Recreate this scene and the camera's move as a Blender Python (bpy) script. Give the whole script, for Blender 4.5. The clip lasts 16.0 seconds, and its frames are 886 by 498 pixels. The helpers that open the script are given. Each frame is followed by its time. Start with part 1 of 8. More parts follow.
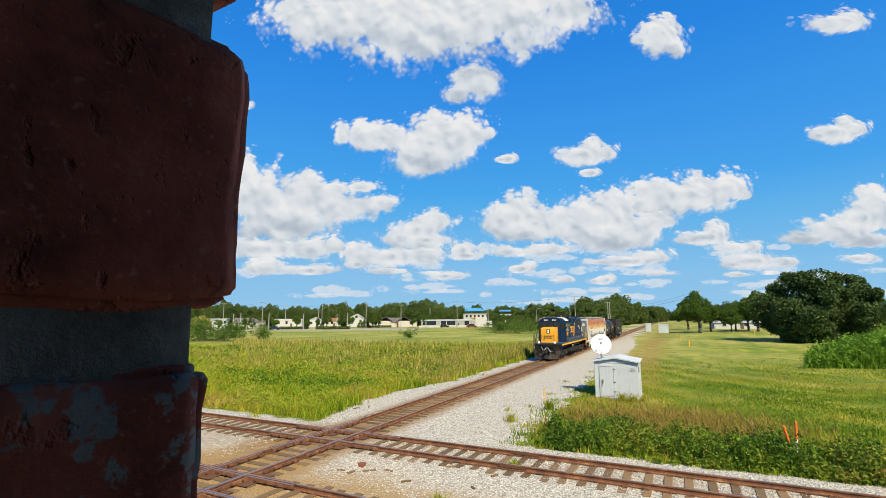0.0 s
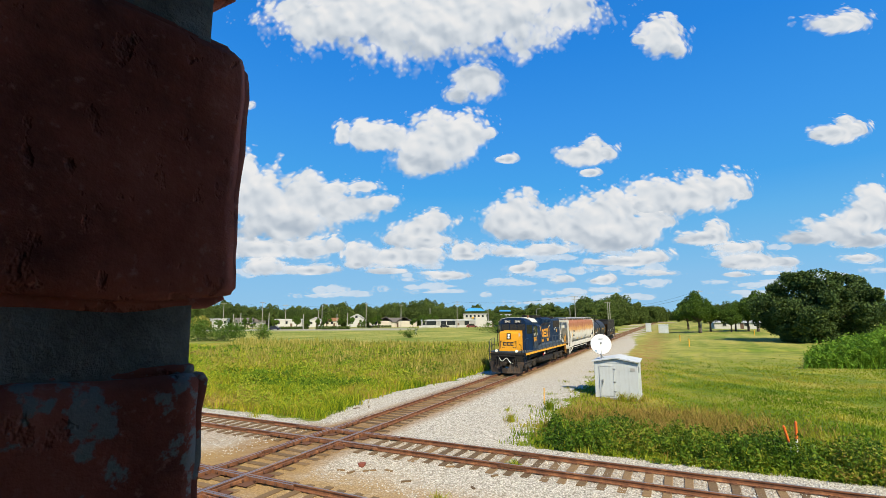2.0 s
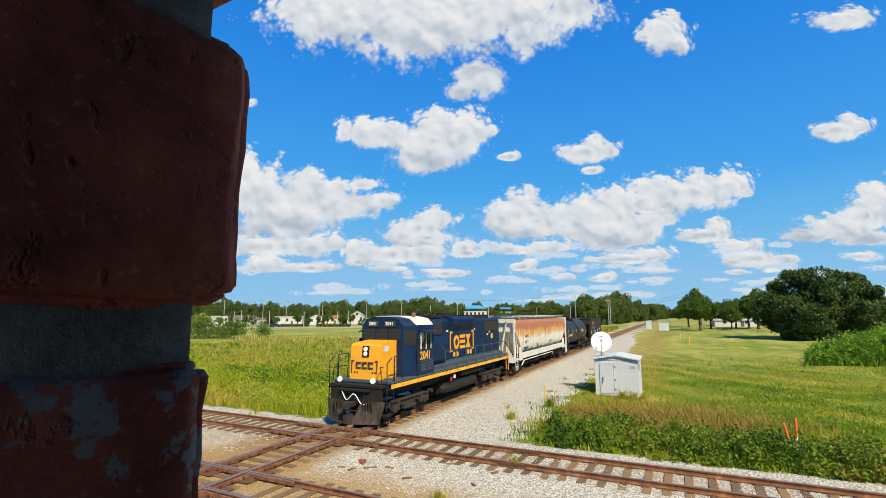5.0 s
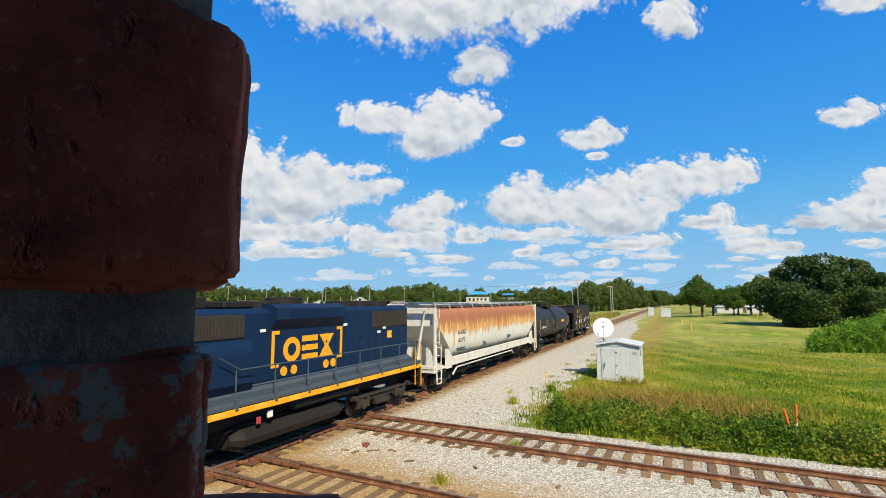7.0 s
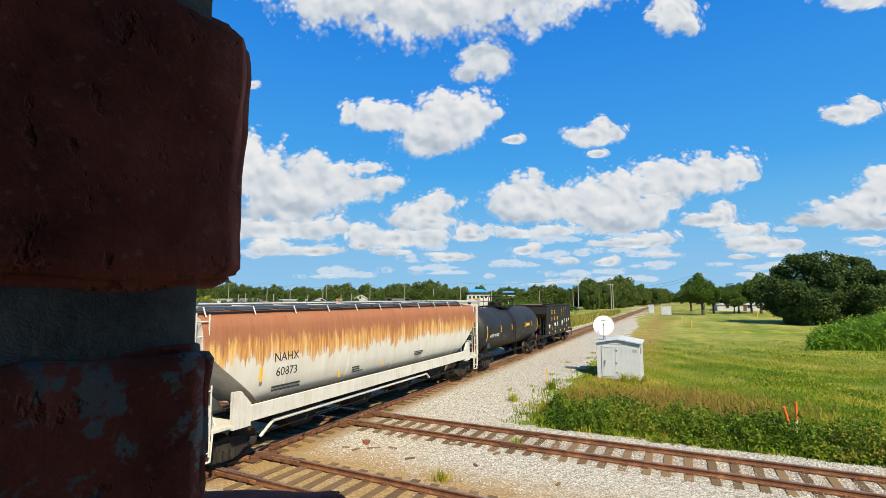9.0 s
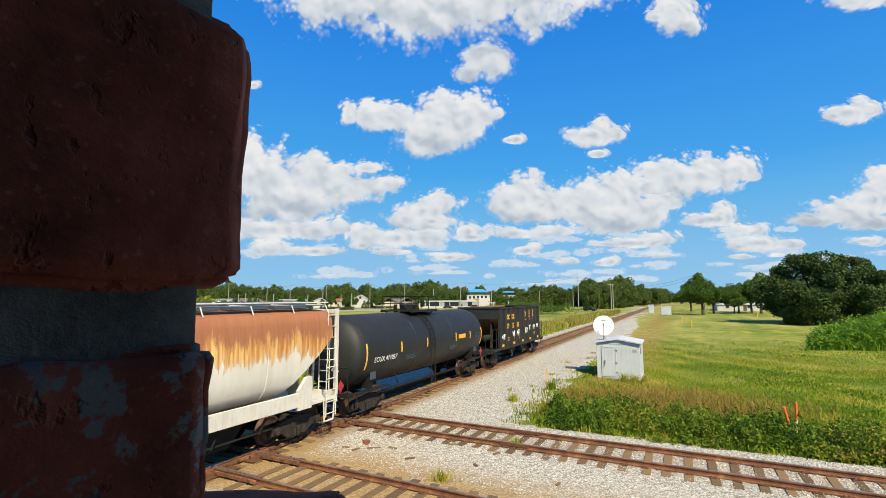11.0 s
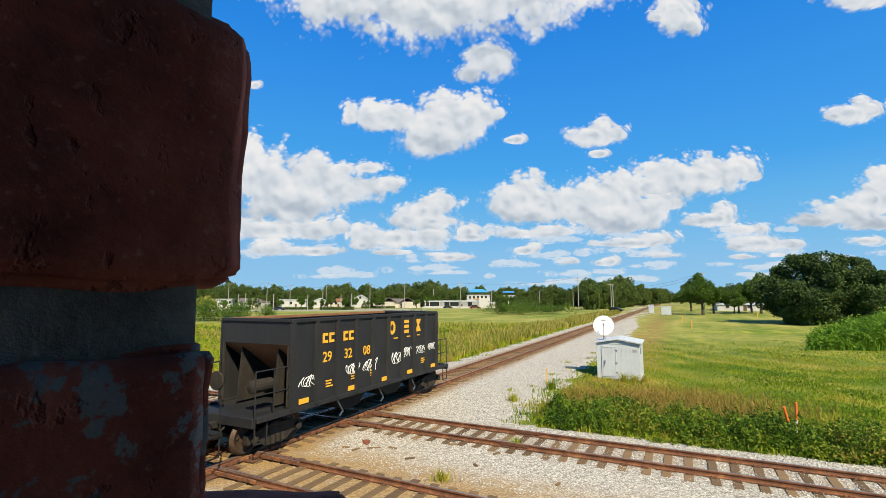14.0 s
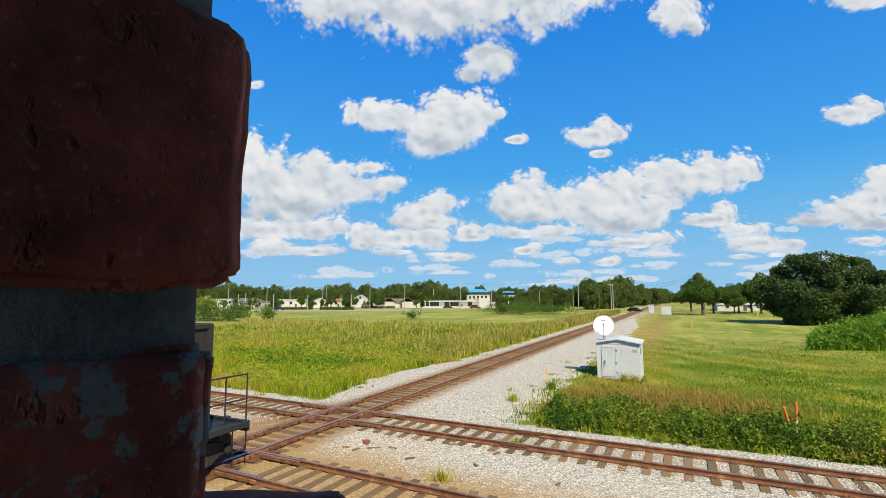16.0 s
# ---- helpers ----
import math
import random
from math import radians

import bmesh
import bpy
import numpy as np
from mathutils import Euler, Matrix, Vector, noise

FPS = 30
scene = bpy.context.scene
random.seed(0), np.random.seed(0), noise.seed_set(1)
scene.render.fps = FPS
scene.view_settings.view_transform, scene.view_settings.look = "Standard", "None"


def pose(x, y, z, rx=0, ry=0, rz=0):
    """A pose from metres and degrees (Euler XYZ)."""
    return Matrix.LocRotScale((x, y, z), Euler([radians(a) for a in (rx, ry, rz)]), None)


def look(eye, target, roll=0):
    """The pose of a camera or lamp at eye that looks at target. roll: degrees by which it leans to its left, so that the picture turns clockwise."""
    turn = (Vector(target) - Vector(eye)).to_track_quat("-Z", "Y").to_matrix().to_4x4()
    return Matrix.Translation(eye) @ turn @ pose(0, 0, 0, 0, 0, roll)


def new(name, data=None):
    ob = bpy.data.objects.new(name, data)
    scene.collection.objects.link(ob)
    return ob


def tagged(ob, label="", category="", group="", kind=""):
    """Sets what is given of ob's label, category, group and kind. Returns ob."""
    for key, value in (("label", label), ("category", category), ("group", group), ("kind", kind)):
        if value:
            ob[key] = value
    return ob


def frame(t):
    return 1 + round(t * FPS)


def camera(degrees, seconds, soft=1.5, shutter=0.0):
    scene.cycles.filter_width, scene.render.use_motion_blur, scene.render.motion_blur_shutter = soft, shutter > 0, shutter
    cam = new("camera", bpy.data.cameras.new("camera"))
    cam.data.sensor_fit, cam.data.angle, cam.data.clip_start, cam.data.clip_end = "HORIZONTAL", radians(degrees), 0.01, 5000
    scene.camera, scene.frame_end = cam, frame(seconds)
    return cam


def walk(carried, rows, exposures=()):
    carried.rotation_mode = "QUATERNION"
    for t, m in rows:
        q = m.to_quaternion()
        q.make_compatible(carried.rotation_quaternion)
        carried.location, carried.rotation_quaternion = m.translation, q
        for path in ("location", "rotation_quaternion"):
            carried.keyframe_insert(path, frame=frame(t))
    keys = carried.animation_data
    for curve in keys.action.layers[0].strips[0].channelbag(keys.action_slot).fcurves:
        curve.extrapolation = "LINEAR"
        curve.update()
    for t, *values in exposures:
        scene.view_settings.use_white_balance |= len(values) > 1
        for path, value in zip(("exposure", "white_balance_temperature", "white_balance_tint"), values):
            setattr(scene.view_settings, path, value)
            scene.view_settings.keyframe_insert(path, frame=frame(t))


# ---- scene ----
EYE = Vector((0, 0, 4.677))          # the rail heads lie at z = 0.18


def aim(k):
    """The camera's pose; k = 1 before it settles downwards, 0 after."""
    pitch, yaw, roll = radians(5.862 + 2.235 * k), radians(-0.434 * k), -0.130 - 0.2055 * k
    way = Vector((-math.sin(yaw) * math.cos(pitch), math.cos(yaw) * math.cos(pitch), math.sin(pitch)))
    return look(EYE, EYE + way, roll)


cam = camera(85.53, 16.0, soft=0.55)
walk(cam, [(t, aim(k)) for t, k in ((0, 1), (4.2, 1), (4.8, 0.93), (5.5, 0.66), (6.1, 0.4), (6.5, 0.27), (7, 0.12),
                                    (7.5, 0.055), (8, 0.018), (8.5, 0), (16, 0))])

# ---- light ----
SUN_WAY = Vector((0.39, -0.95, 1.02)).normalized()      # towards the sun
world = bpy.data.worlds.new("sky")
scene.world = world
world.use_nodes = True
wn = world.node_tree
sky = wn.nodes.new("ShaderNodeTexSky")
sky.sky_type, sky.sun_disc = "NISHITA", False
sky.sun_elevation = math.asin(SUN_WAY.z)
sky.sun_rotation = math.atan2(SUN_WAY.x, SUN_WAY.y)
sky.altitude = 1500
sky.air_density, sky.dust_density, sky.ozone_density = 1.0, 0.0, 4.0
hue = wn.nodes.new("ShaderNodeHueSaturation")
hue.inputs["Saturation"].default_value = 1.13
wn.links.new(sky.outputs[0], hue.inputs["Color"])
tint = wn.nodes.new("ShaderNodeMix")
tint.data_type, tint.blend_type = "RGBA", "MULTIPLY"
tint.inputs[0].default_value, tint.inputs[7].default_value = 1.0, (0.60, 1.22, 1.46, 1)
wn.links.new(hue.outputs[0], tint.inputs[6])
haze = wn.nodes.new("ShaderNodeMix")          # the horizon's glare, held down
haze.data_type, haze.blend_type = "RGBA", "DARKEN"
haze.inputs[0].default_value, haze.inputs[7].default_value = 1.0, (2.05, 3.6, 5.3, 1)
wn.links.new(tint.outputs[2], haze.inputs[6])
rise = wn.nodes.new("ShaderNodeSeparateXYZ")       # pale at the horizon, deep azure overhead
wn.links.new(wn.nodes.new("ShaderNodeTexCoord").outputs["Generated"], rise.inputs[0])
depth = wn.nodes.new("ShaderNodeValToRGB")
for _ in range(3):
    depth.color_ramp.elements.new(0.5)
for stop, (at, col) in zip(depth.color_ramp.elements, ((0.0, (0.36, 0.68, 0.96)), (0.09, (0.26, 0.61, 0.98)), (0.25, (0.07, 0.42, 0.99)), (0.5, (0.020, 0.285, 0.92)), (1.0, (0.008, 0.13, 0.55)))):
    stop.position, stop.color = at, (*col, 1)
wn.links.new(rise.outputs["Z"], depth.inputs[0])
gain = wn.nodes.new("ShaderNodeMix")
gain.data_type, gain.blend_type = "RGBA", "MULTIPLY"
gain.inputs[0].default_value, gain.inputs[7].default_value = 1.0, (5.6, 5.6, 5.6, 1)
wn.links.new(depth.outputs[0], gain.inputs[6])
both = wn.nodes.new("ShaderNodeMix")
both.data_type = "RGBA"
both.inputs[0].default_value = 0.8
wn.links.new(haze.outputs[2], both.inputs[6])
wn.links.new(gain.outputs[2], both.inputs[7])
wn.links.new(both.outputs[2], wn.nodes["Background"].inputs["Color"])
wn.nodes["Background"].inputs["Strength"].default_value = 0.134
sun = new("sun", bpy.data.lights.new("sun", "SUN"))
sun.data.energy, sun.data.angle, sun.data.color = 6.6, radians(0.55), (1.0, 0.89, 0.64)
sun.matrix_world = look(Vector((0, 0, 60)) + SUN_WAY * 10, Vector((0, 0, 60)))
scene.view_settings.exposure = 0.17


# ---- materials ----
class Net:
    """Short hand for building node trees."""

    def __init__(self, name):
        self.mat = bpy.data.materials.new(name)
        self.mat.use_nodes = True
        self.tree = self.mat.node_tree
        self.bsdf = self.tree.nodes["Principled BSDF"]
        self.out = self.tree.nodes["Material Output"]

    def put(self, sock, value):
        if isinstance(value, bpy.types.NodeSocket):
            self.tree.links.new(value, sock)
        elif isinstance(value, (tuple, list)) and len(value) == 3 and sock.type == "RGBA":
            sock.default_value = (*value, 1)
        else:
            sock.default_value = value

    def node(self, kind, out=0, props=(), **ins):
        n = self.tree.nodes.new(kind)
        for key, value in props:
            setattr(n, key, value)
        for key, value in ins.items():
            slot = n.inputs[int(key[1:])] if key[0] == "i" and key[1:].isdigit() else n.inputs[key.replace("_", " ")]
            self.put(slot, value)
        return n.outputs[out]

    def coord(self, which="Object"):
        return self.tree.nodes.new("ShaderNodeTexCoord").outputs[which]

    def noise(self, vec, scale, detail=4, rough=0.55, dist=0.0):
        return self.node("ShaderNodeTexNoise", Vector=vec, Scale=scale, Detail=detail, Roughness=rough, Distortion=dist)

    def voronoi(self, vec, scale, feature="F1", out=0):
        return self.node("ShaderNodeTexVoronoi", out, (("feature", feature),), Vector=vec, Scale=scale)

    def ramp(self, fac, stops):
        n = self.tree.nodes.new("ShaderNodeValToRGB")
        el = n.color_ramp.elements
        while len(el) < len(stops):
            el.new(0.5)
        for e, (at, col) in zip(el, stops):
            e.position = at
            e.color = (*col, 1) if isinstance(col, tuple) else (col, col, col, 1)
        self.put(n.inputs[0], fac)
        return n.outputs[0]

    def mix(self, fac, a, b, mode="MIX"):
        n = self.tree.nodes.new("ShaderNodeMix")
        n.data_type, n.blend_type = "RGBA", mode
        self.put(n.inputs[0], fac), self.put(n.inputs[6], a), self.put(n.inputs[7], b)
        return n.outputs[2]

    def math(self, op, a, b=0.0):
        n = self.tree.nodes.new("ShaderNodeMath")
        n.operation = op
        self.put(n.inputs[0], a), self.put(n.inputs[1], b)
        return n.outputs[0]

    def stretch(self, vec, x, y, z):
        return self.node("ShaderNodeMapping", Vector=vec, Scale=(x, y, z))

    def attr(self, name, out="Fac"):
        n = self.tree.nodes.new("ShaderNodeAttribute")
        n.attribute_name = name
        return n.outputs[out]

    def done(self, color=None, rough=0.6, metal=0.0, bump=None, strength=0.3, distance=0.01, spec=0.5):
        b = self.bsdf
        if color is not None:
            self.put(b.inputs["Base Color"], color)
        self.put(b.inputs["Roughness"], rough)
        self.put(b.inputs["Metallic"], metal)
        self.put(b.inputs["Specular IOR Level"], spec)
        if bump is not None:
            n = self.tree.nodes.new("ShaderNodeBump")
            n.inputs["Strength"].default_value, n.inputs["Distance"].default_value = strength, distance
            self.put(n.inputs["Height"], bump)
            self.put(b.inputs["Normal"], n.outputs[0])
        return self.mat


def painted(name, base, dirt, amount=0.5, rough=0.5, scale=1.5, metal=0.0, spec=0.4, streak=True):
    """Paint on metal: large stains, streaks that run down, fine grime."""
    n = Net(name)
    co = n.coord()
    big = n.noise(co, scale, 6, 0.6)
    run = n.noise(n.stretch(co, 6 * scale, 6 * scale, 0.5 * scale), 1.0, 4, 0.6)
    fine = n.noise(co, 40, 3)
    m = n.math("MULTIPLY", big, run) if streak else n.math("MULTIPLY", big, 0.6)
    mask = n.ramp(m, ((0.2, 0.0), (0.48, 1.0)))
    col = n.mix(n.math("MULTIPLY", mask, amount), base, dirt)
    col = n.mix(n.math("MULTIPLY", n.ramp(fine, ((0.45, 0.0), (0.75, 1.0))), 0.25), col, dirt)
    return n.done(col, n.ramp(big, ((0.2, max(rough - 0.12, 0.05)), (0.8, min(rough + 0.2, 1.0)))), metal, fine, 0.12, 0.003, spec)


def plain(name, base, rough=0.5, metal=0.0, vary=0.15, scale=6.0):
    n = Net(name)
    co = n.coord()
    a = n.noise(co, scale, 5, 0.6)
    col = n.mix(n.math("MULTIPLY", a, vary * 2), base, tuple(c * 0.45 for c in base))
    return n.done(col, rough, metal, n.noise(co, scale * 12, 3), 0.1, 0.002)


def by_object(name, dark, light, rough=0.8, scale=5.0, bump=0.4, grain=(1, 1, 1)):
    """Colour that differs from piece to piece."""
    n = Net(name)
    co = n.coord()
    rnd = n.node("ShaderNodeObjectInfo", "Random")
    a = n.noise(n.stretch(co, *grain), scale, 6, 0.65)
    col = n.mix(n.math("ADD", n.math("MULTIPLY", rnd, 0.55), n.math("MULTIPLY", n.math("SUBTRACT", a, 0.3), 0.9)), dark, light)
    return n.done(col, rough, 0.0, a, bump, 0.01)


def island(name, stops, rough=0.7, patch=0.25, spread=0.35, trans=0.0, band="", gain=2.0):
    """Leaves and grass: colour differs blade by blade and in patches over the ground."""
    n = Net(name)
    geo = n.tree.nodes.new("ShaderNodeNewGeometry")
    rnd = geo.outputs["Random Per Island"]
    pat = n.noise(geo.outputs["Position"], patch, 4, 0.6)
    f = n.math("ADD", n.math("MULTIPLY", rnd, spread), n.math("MULTIPLY", n.math("SUBTRACT", pat, 0.5 - 0.5 / gain), gain * (1 - spread)))
    if band:
        f = n.math("ADD", f, n.math("MULTIPLY", n.attr(band), 0.2))
    col = n.ramp(f, stops)
    n.done(col, rough, 0.0, None, spec=0.12)
    if trans:
        tr = n.tree.nodes.new("ShaderNodeBsdfTranslucent")
        n.put(tr.inputs["Color"], n.mix(0.5, col, (0.25, 0.32, 0.03)))
        mx = n.tree.nodes.new("ShaderNodeMixShader")
        mx.inputs[0].default_value = trans
        n.tree.links.new(n.bsdf.outputs[0], mx.inputs[1])
        n.tree.links.new(tr.outputs[0], mx.inputs[2])
        n.tree.links.new(mx.outputs[0], n.out.inputs["Surface"])
    return n.mat


# ---- geometry helpers ----
def mesh_of(bm, name, smooth=False):
    me = bpy.data.meshes.new(name)
    bm.normal_update()
    bm.to_mesh(me)
    bm.free()
    if smooth:
        for p in me.polygons:
            p.use_smooth = True
    return me


def part(name, bm, material, parent=None, label="", smooth=False, at=None):
    """One mesh object under a thing or under a part (bm: a bmesh or a mesh)."""
    me = bm if isinstance(bm, bpy.types.Mesh) else mesh_of(bm, name, smooth)
    if material is not None and not me.materials:
        me.materials.append(material)
    ob = new(name, me)
    if parent is not None:
        ob.parent = parent
    if at is not None:
        ob.matrix_basis = at
    if label:
        tagged(ob, label)
    return ob


def thing(name, label, category, m=None, group="", kind=""):
    ob = new(name)
    ob.empty_display_size = 0.1
    if m is not None:
        ob.matrix_basis = m
    return tagged(ob, label, category, group, kind)


def box(bm, x0, x1, y0, y1, z0, z1, bevel=0.0, m=None, seg=1):
    vs = [bm.verts.new(c) for c in ((x0, y0, z0), (x1, y0, z0), (x1, y1, z0), (x0, y1, z0), (x0, y0, z1), (x1, y0, z1), (x1, y1, z1), (x0, y1, z1))]
    fs = [bm.faces.new([vs[i] for i in f]) for f in ((3, 2, 1, 0), (4, 5, 6, 7), (0, 1, 5, 4), (1, 2, 6, 5), (2, 3, 7, 6), (3, 0, 4, 7))]
    if bevel:
        es = list({e for f in fs for e in f.edges})
        r = bmesh.ops.bevel(bm, geom=es, offset=bevel, segments=seg, affect="EDGES", profile=0.5)
        vs = list({v for f in r["faces"] for v in f.verts} | {v for v in vs if v.is_valid})
    if m is not None:
        bmesh.ops.transform(bm, matrix=m, verts=vs)
    return bm


def rod(bm, a, b, r, n=6, r2=None):
    """A round bar from a to b."""
    a, b = Vector(a), Vector(b)
    w = (b - a).normalized()
    u = w.orthogonal().normalized()
    v = w.cross(u)
    r2 = r if r2 is None else r2
    rings = []
    for c, rr in ((a, r), (b, r2)):
        rings.append([bm.verts.new(c + (u * math.cos(i * math.tau / n) + v * math.sin(i * math.tau / n)) * rr) for i in range(n)])
    for i in range(n):
        j = (i + 1) % n
        bm.faces.new((rings[0][i], rings[0][j], rings[1][j], rings[1][i]))
    bm.faces.new(rings[0][::-1]), bm.faces.new(rings[1])
    return bm


def pipe(bm, pts, r, n=6):
    for a, b in zip(pts, pts[1:]):
        rod(bm, a, b, r, n)
    return bm


def prism(bm, outline, a, b, axis="y", m=None):
    """A closed outline of (p, q) pushed along an axis from a to b: axis y takes (x, z), x takes (y, z), z takes (x, y)."""
    def at(p, q, s):
        return {"y": (p, s, q), "x": (s, p, q), "z": (p, q, s)}[axis]
    lo = [bm.verts.new(at(p, q, a)) for p, q in outline]
    hi = [bm.verts.new(at(p, q, b)) for p, q in outline]
    k = len(outline)
    fs = [bm.faces.new((lo[i], lo[(i + 1) % k], hi[(i + 1) % k], hi[i])) for i in range(k)]
    fs += [bm.faces.new(lo[::-1]), bm.faces.new(hi)]
    bmesh.ops.recalc_face_normals(bm, faces=fs)
    if m is not None:
        bmesh.ops.transform(bm, matrix=m, verts=lo + hi)
    return bm


def lathe(bm, profile, n=24, axis="y", centre=(0, 0, 0)):
    """A profile of (along the axis, radius) turned about that axis."""
    c = Vector(centre)
    rings = []
    for s, r in profile:
        ring = []
        for i in range(n):
            p, q = r * math.cos(i * math.tau / n), r * math.sin(i * math.tau / n)
            ring.append(bm.verts.new(c + Vector({"y": (p, s, q), "x": (s, p, q), "z": (p, q, s)}[axis])))
        rings.append(ring)
    fs = []
    for r0, r1 in zip(rings, rings[1:]):
        fs += [bm.faces.new((r0[i], r0[(i + 1) % n], r1[(i + 1) % n], r1[i])) for i in range(n)]
    fs += [bm.faces.new(rings[0]), bm.faces.new(rings[-1][::-1])]
    bmesh.ops.recalc_face_normals(bm, faces=fs)
    return bm


def lettering(name, words, size, m, material, parent, thick=0.004, bold=0.0, squeeze=1.0):
    """Words in the built-in font as a thin mesh: x along the line, y up, facing +z of m."""
    cu = bpy.data.curves.new(name, "FONT")
    cu.body, cu.size, cu.extrude, cu.offset = words, size, thick, bold
    cu.align_x, cu.align_y = "CENTER", "CENTER"
    cu.resolution_u = 3
    tmp = bpy.data.objects.new(name, cu)
    me = bpy.data.meshes.new_from_object(tmp)
    bpy.data.objects.remove(tmp)
    me.materials.clear()
    me.transform(Matrix.Diagonal((squeeze, 1, 1, 1)))
    return part(name, me, material, parent, at=m)


# ---- the plan ----
A1, O1 = radians(25.888), -12.284       # the main track: heading and distance from the eye
A2, O2 = radians(117.05), -15.583       # the crossing track
A3, O3 = radians(117.5), -9.796         # the track beside it


def axes(a):
    return Vector((math.sin(a), math.cos(a), 0)), Vector((math.cos(a), -math.sin(a), 0))


D1, N1 = axes(A1)
D2, N2 = axes(A2)
D3, N3 = axes(A3)
RAIL = 0.18


def meet(o1, n1, o2, n2):
    det = n1.x * n2.y - n1.y * n2.x
    return Vector(((o1 * n2.y - o2 * n1.y) / det, (n1.x * o2 - n2.x * o1) / det, 0))
# ---- ground ----
def smooth(a, b, x):
    t = np.clip((x - a) / (b - a), 0, 1)
    return t * t * (3 - 2 * t)


def waves(x, y, seed, size):
    """A cheap uneven field made of crossing waves, about -1 to 1."""
    rng = np.random.RandomState(seed)
    z = 0
    for i in range(7):
        a, ph, k = rng.uniform(0, math.tau), rng.uniform(0, math.tau), rng.uniform(0.5, 2.0) / size
        z = z + np.sin((x * math.cos(a) + y * math.sin(a)) * k * math.tau + ph)
    return z / 4


def lats(x, y):
    return (x * N1.x + y * N1.y - O1, x * N2.x + y * N2.y - O2, x * N3.x + y * N3.y - O3, x * D1.x + y * D1.y)


def gravel_at(x, y):
    l1, l2, l3, s1 = lats(x, y)
    w = waves(x, y, 5, 3.0) * 0.35
    left = 2.9 + 1.3 * smooth(9, 0, np.abs(s1 - 26))
    right = 6.6 - 3.4 * smooth(75, 130, s1)
    g1 = np.minimum(l1 + left, right - l1) + w
    g2 = l2 + 2.35 + w * 0.7
    return np.maximum(g1, g2)


def swath_at(x, y):
    """The mower's rounds over the lawn, -1 to 1."""
    r = np.hypot(x - 37, (y - 52) * 0.55)
    s = np.sin(r * 1.9 + 1.5 * waves(x, y, 61, 14.0)) * (0.35 + 0.5 * waves(x, y, 62, 9.0))
    return np.clip(s + 0.5 * waves(x, y, 63, 5.0), -1.2, 1.2)


def ditch_at(x, y):
    return np.exp(-((x - 48) / 9) ** 4 - ((y - 69.5) / 1.7) ** 2)


def height_at(x, y):
    l1, l2, l3, s1 = lats(x, y)
    g = gravel_at(x, y)
    soft = smooth(0.4, -3.0, g)
    z = -0.22 * soft + waves(x, y, 9, 14.0) * 0.07 * soft + waves(x, y, 2, 1.6) * 0.012
    z -= 0.9 * ditch_at(x, y)      # the ditch in the lawn
    near_track = np.minimum(np.abs(l1), np.minimum(np.abs(l2), np.abs(l3)))
    z = z - 0.04 * smooth(1.3, 2.6, near_track)
    return z


def spaced(lo, hi, step, far_lo, far_hi, grow=1.22):
    mid = list(np.arange(lo, hi + 1e-6, step))
    out, st, v = [], step, lo
    while v > far_lo:
        st *= grow
        v -= st
        out.append(v)
    hi_out, st, v = [], step, mid[-1]
    while v < far_hi:
        st *= grow
        v += st
        hi_out.append(v)
    return np.array(out[::-1] + mid + hi_out)


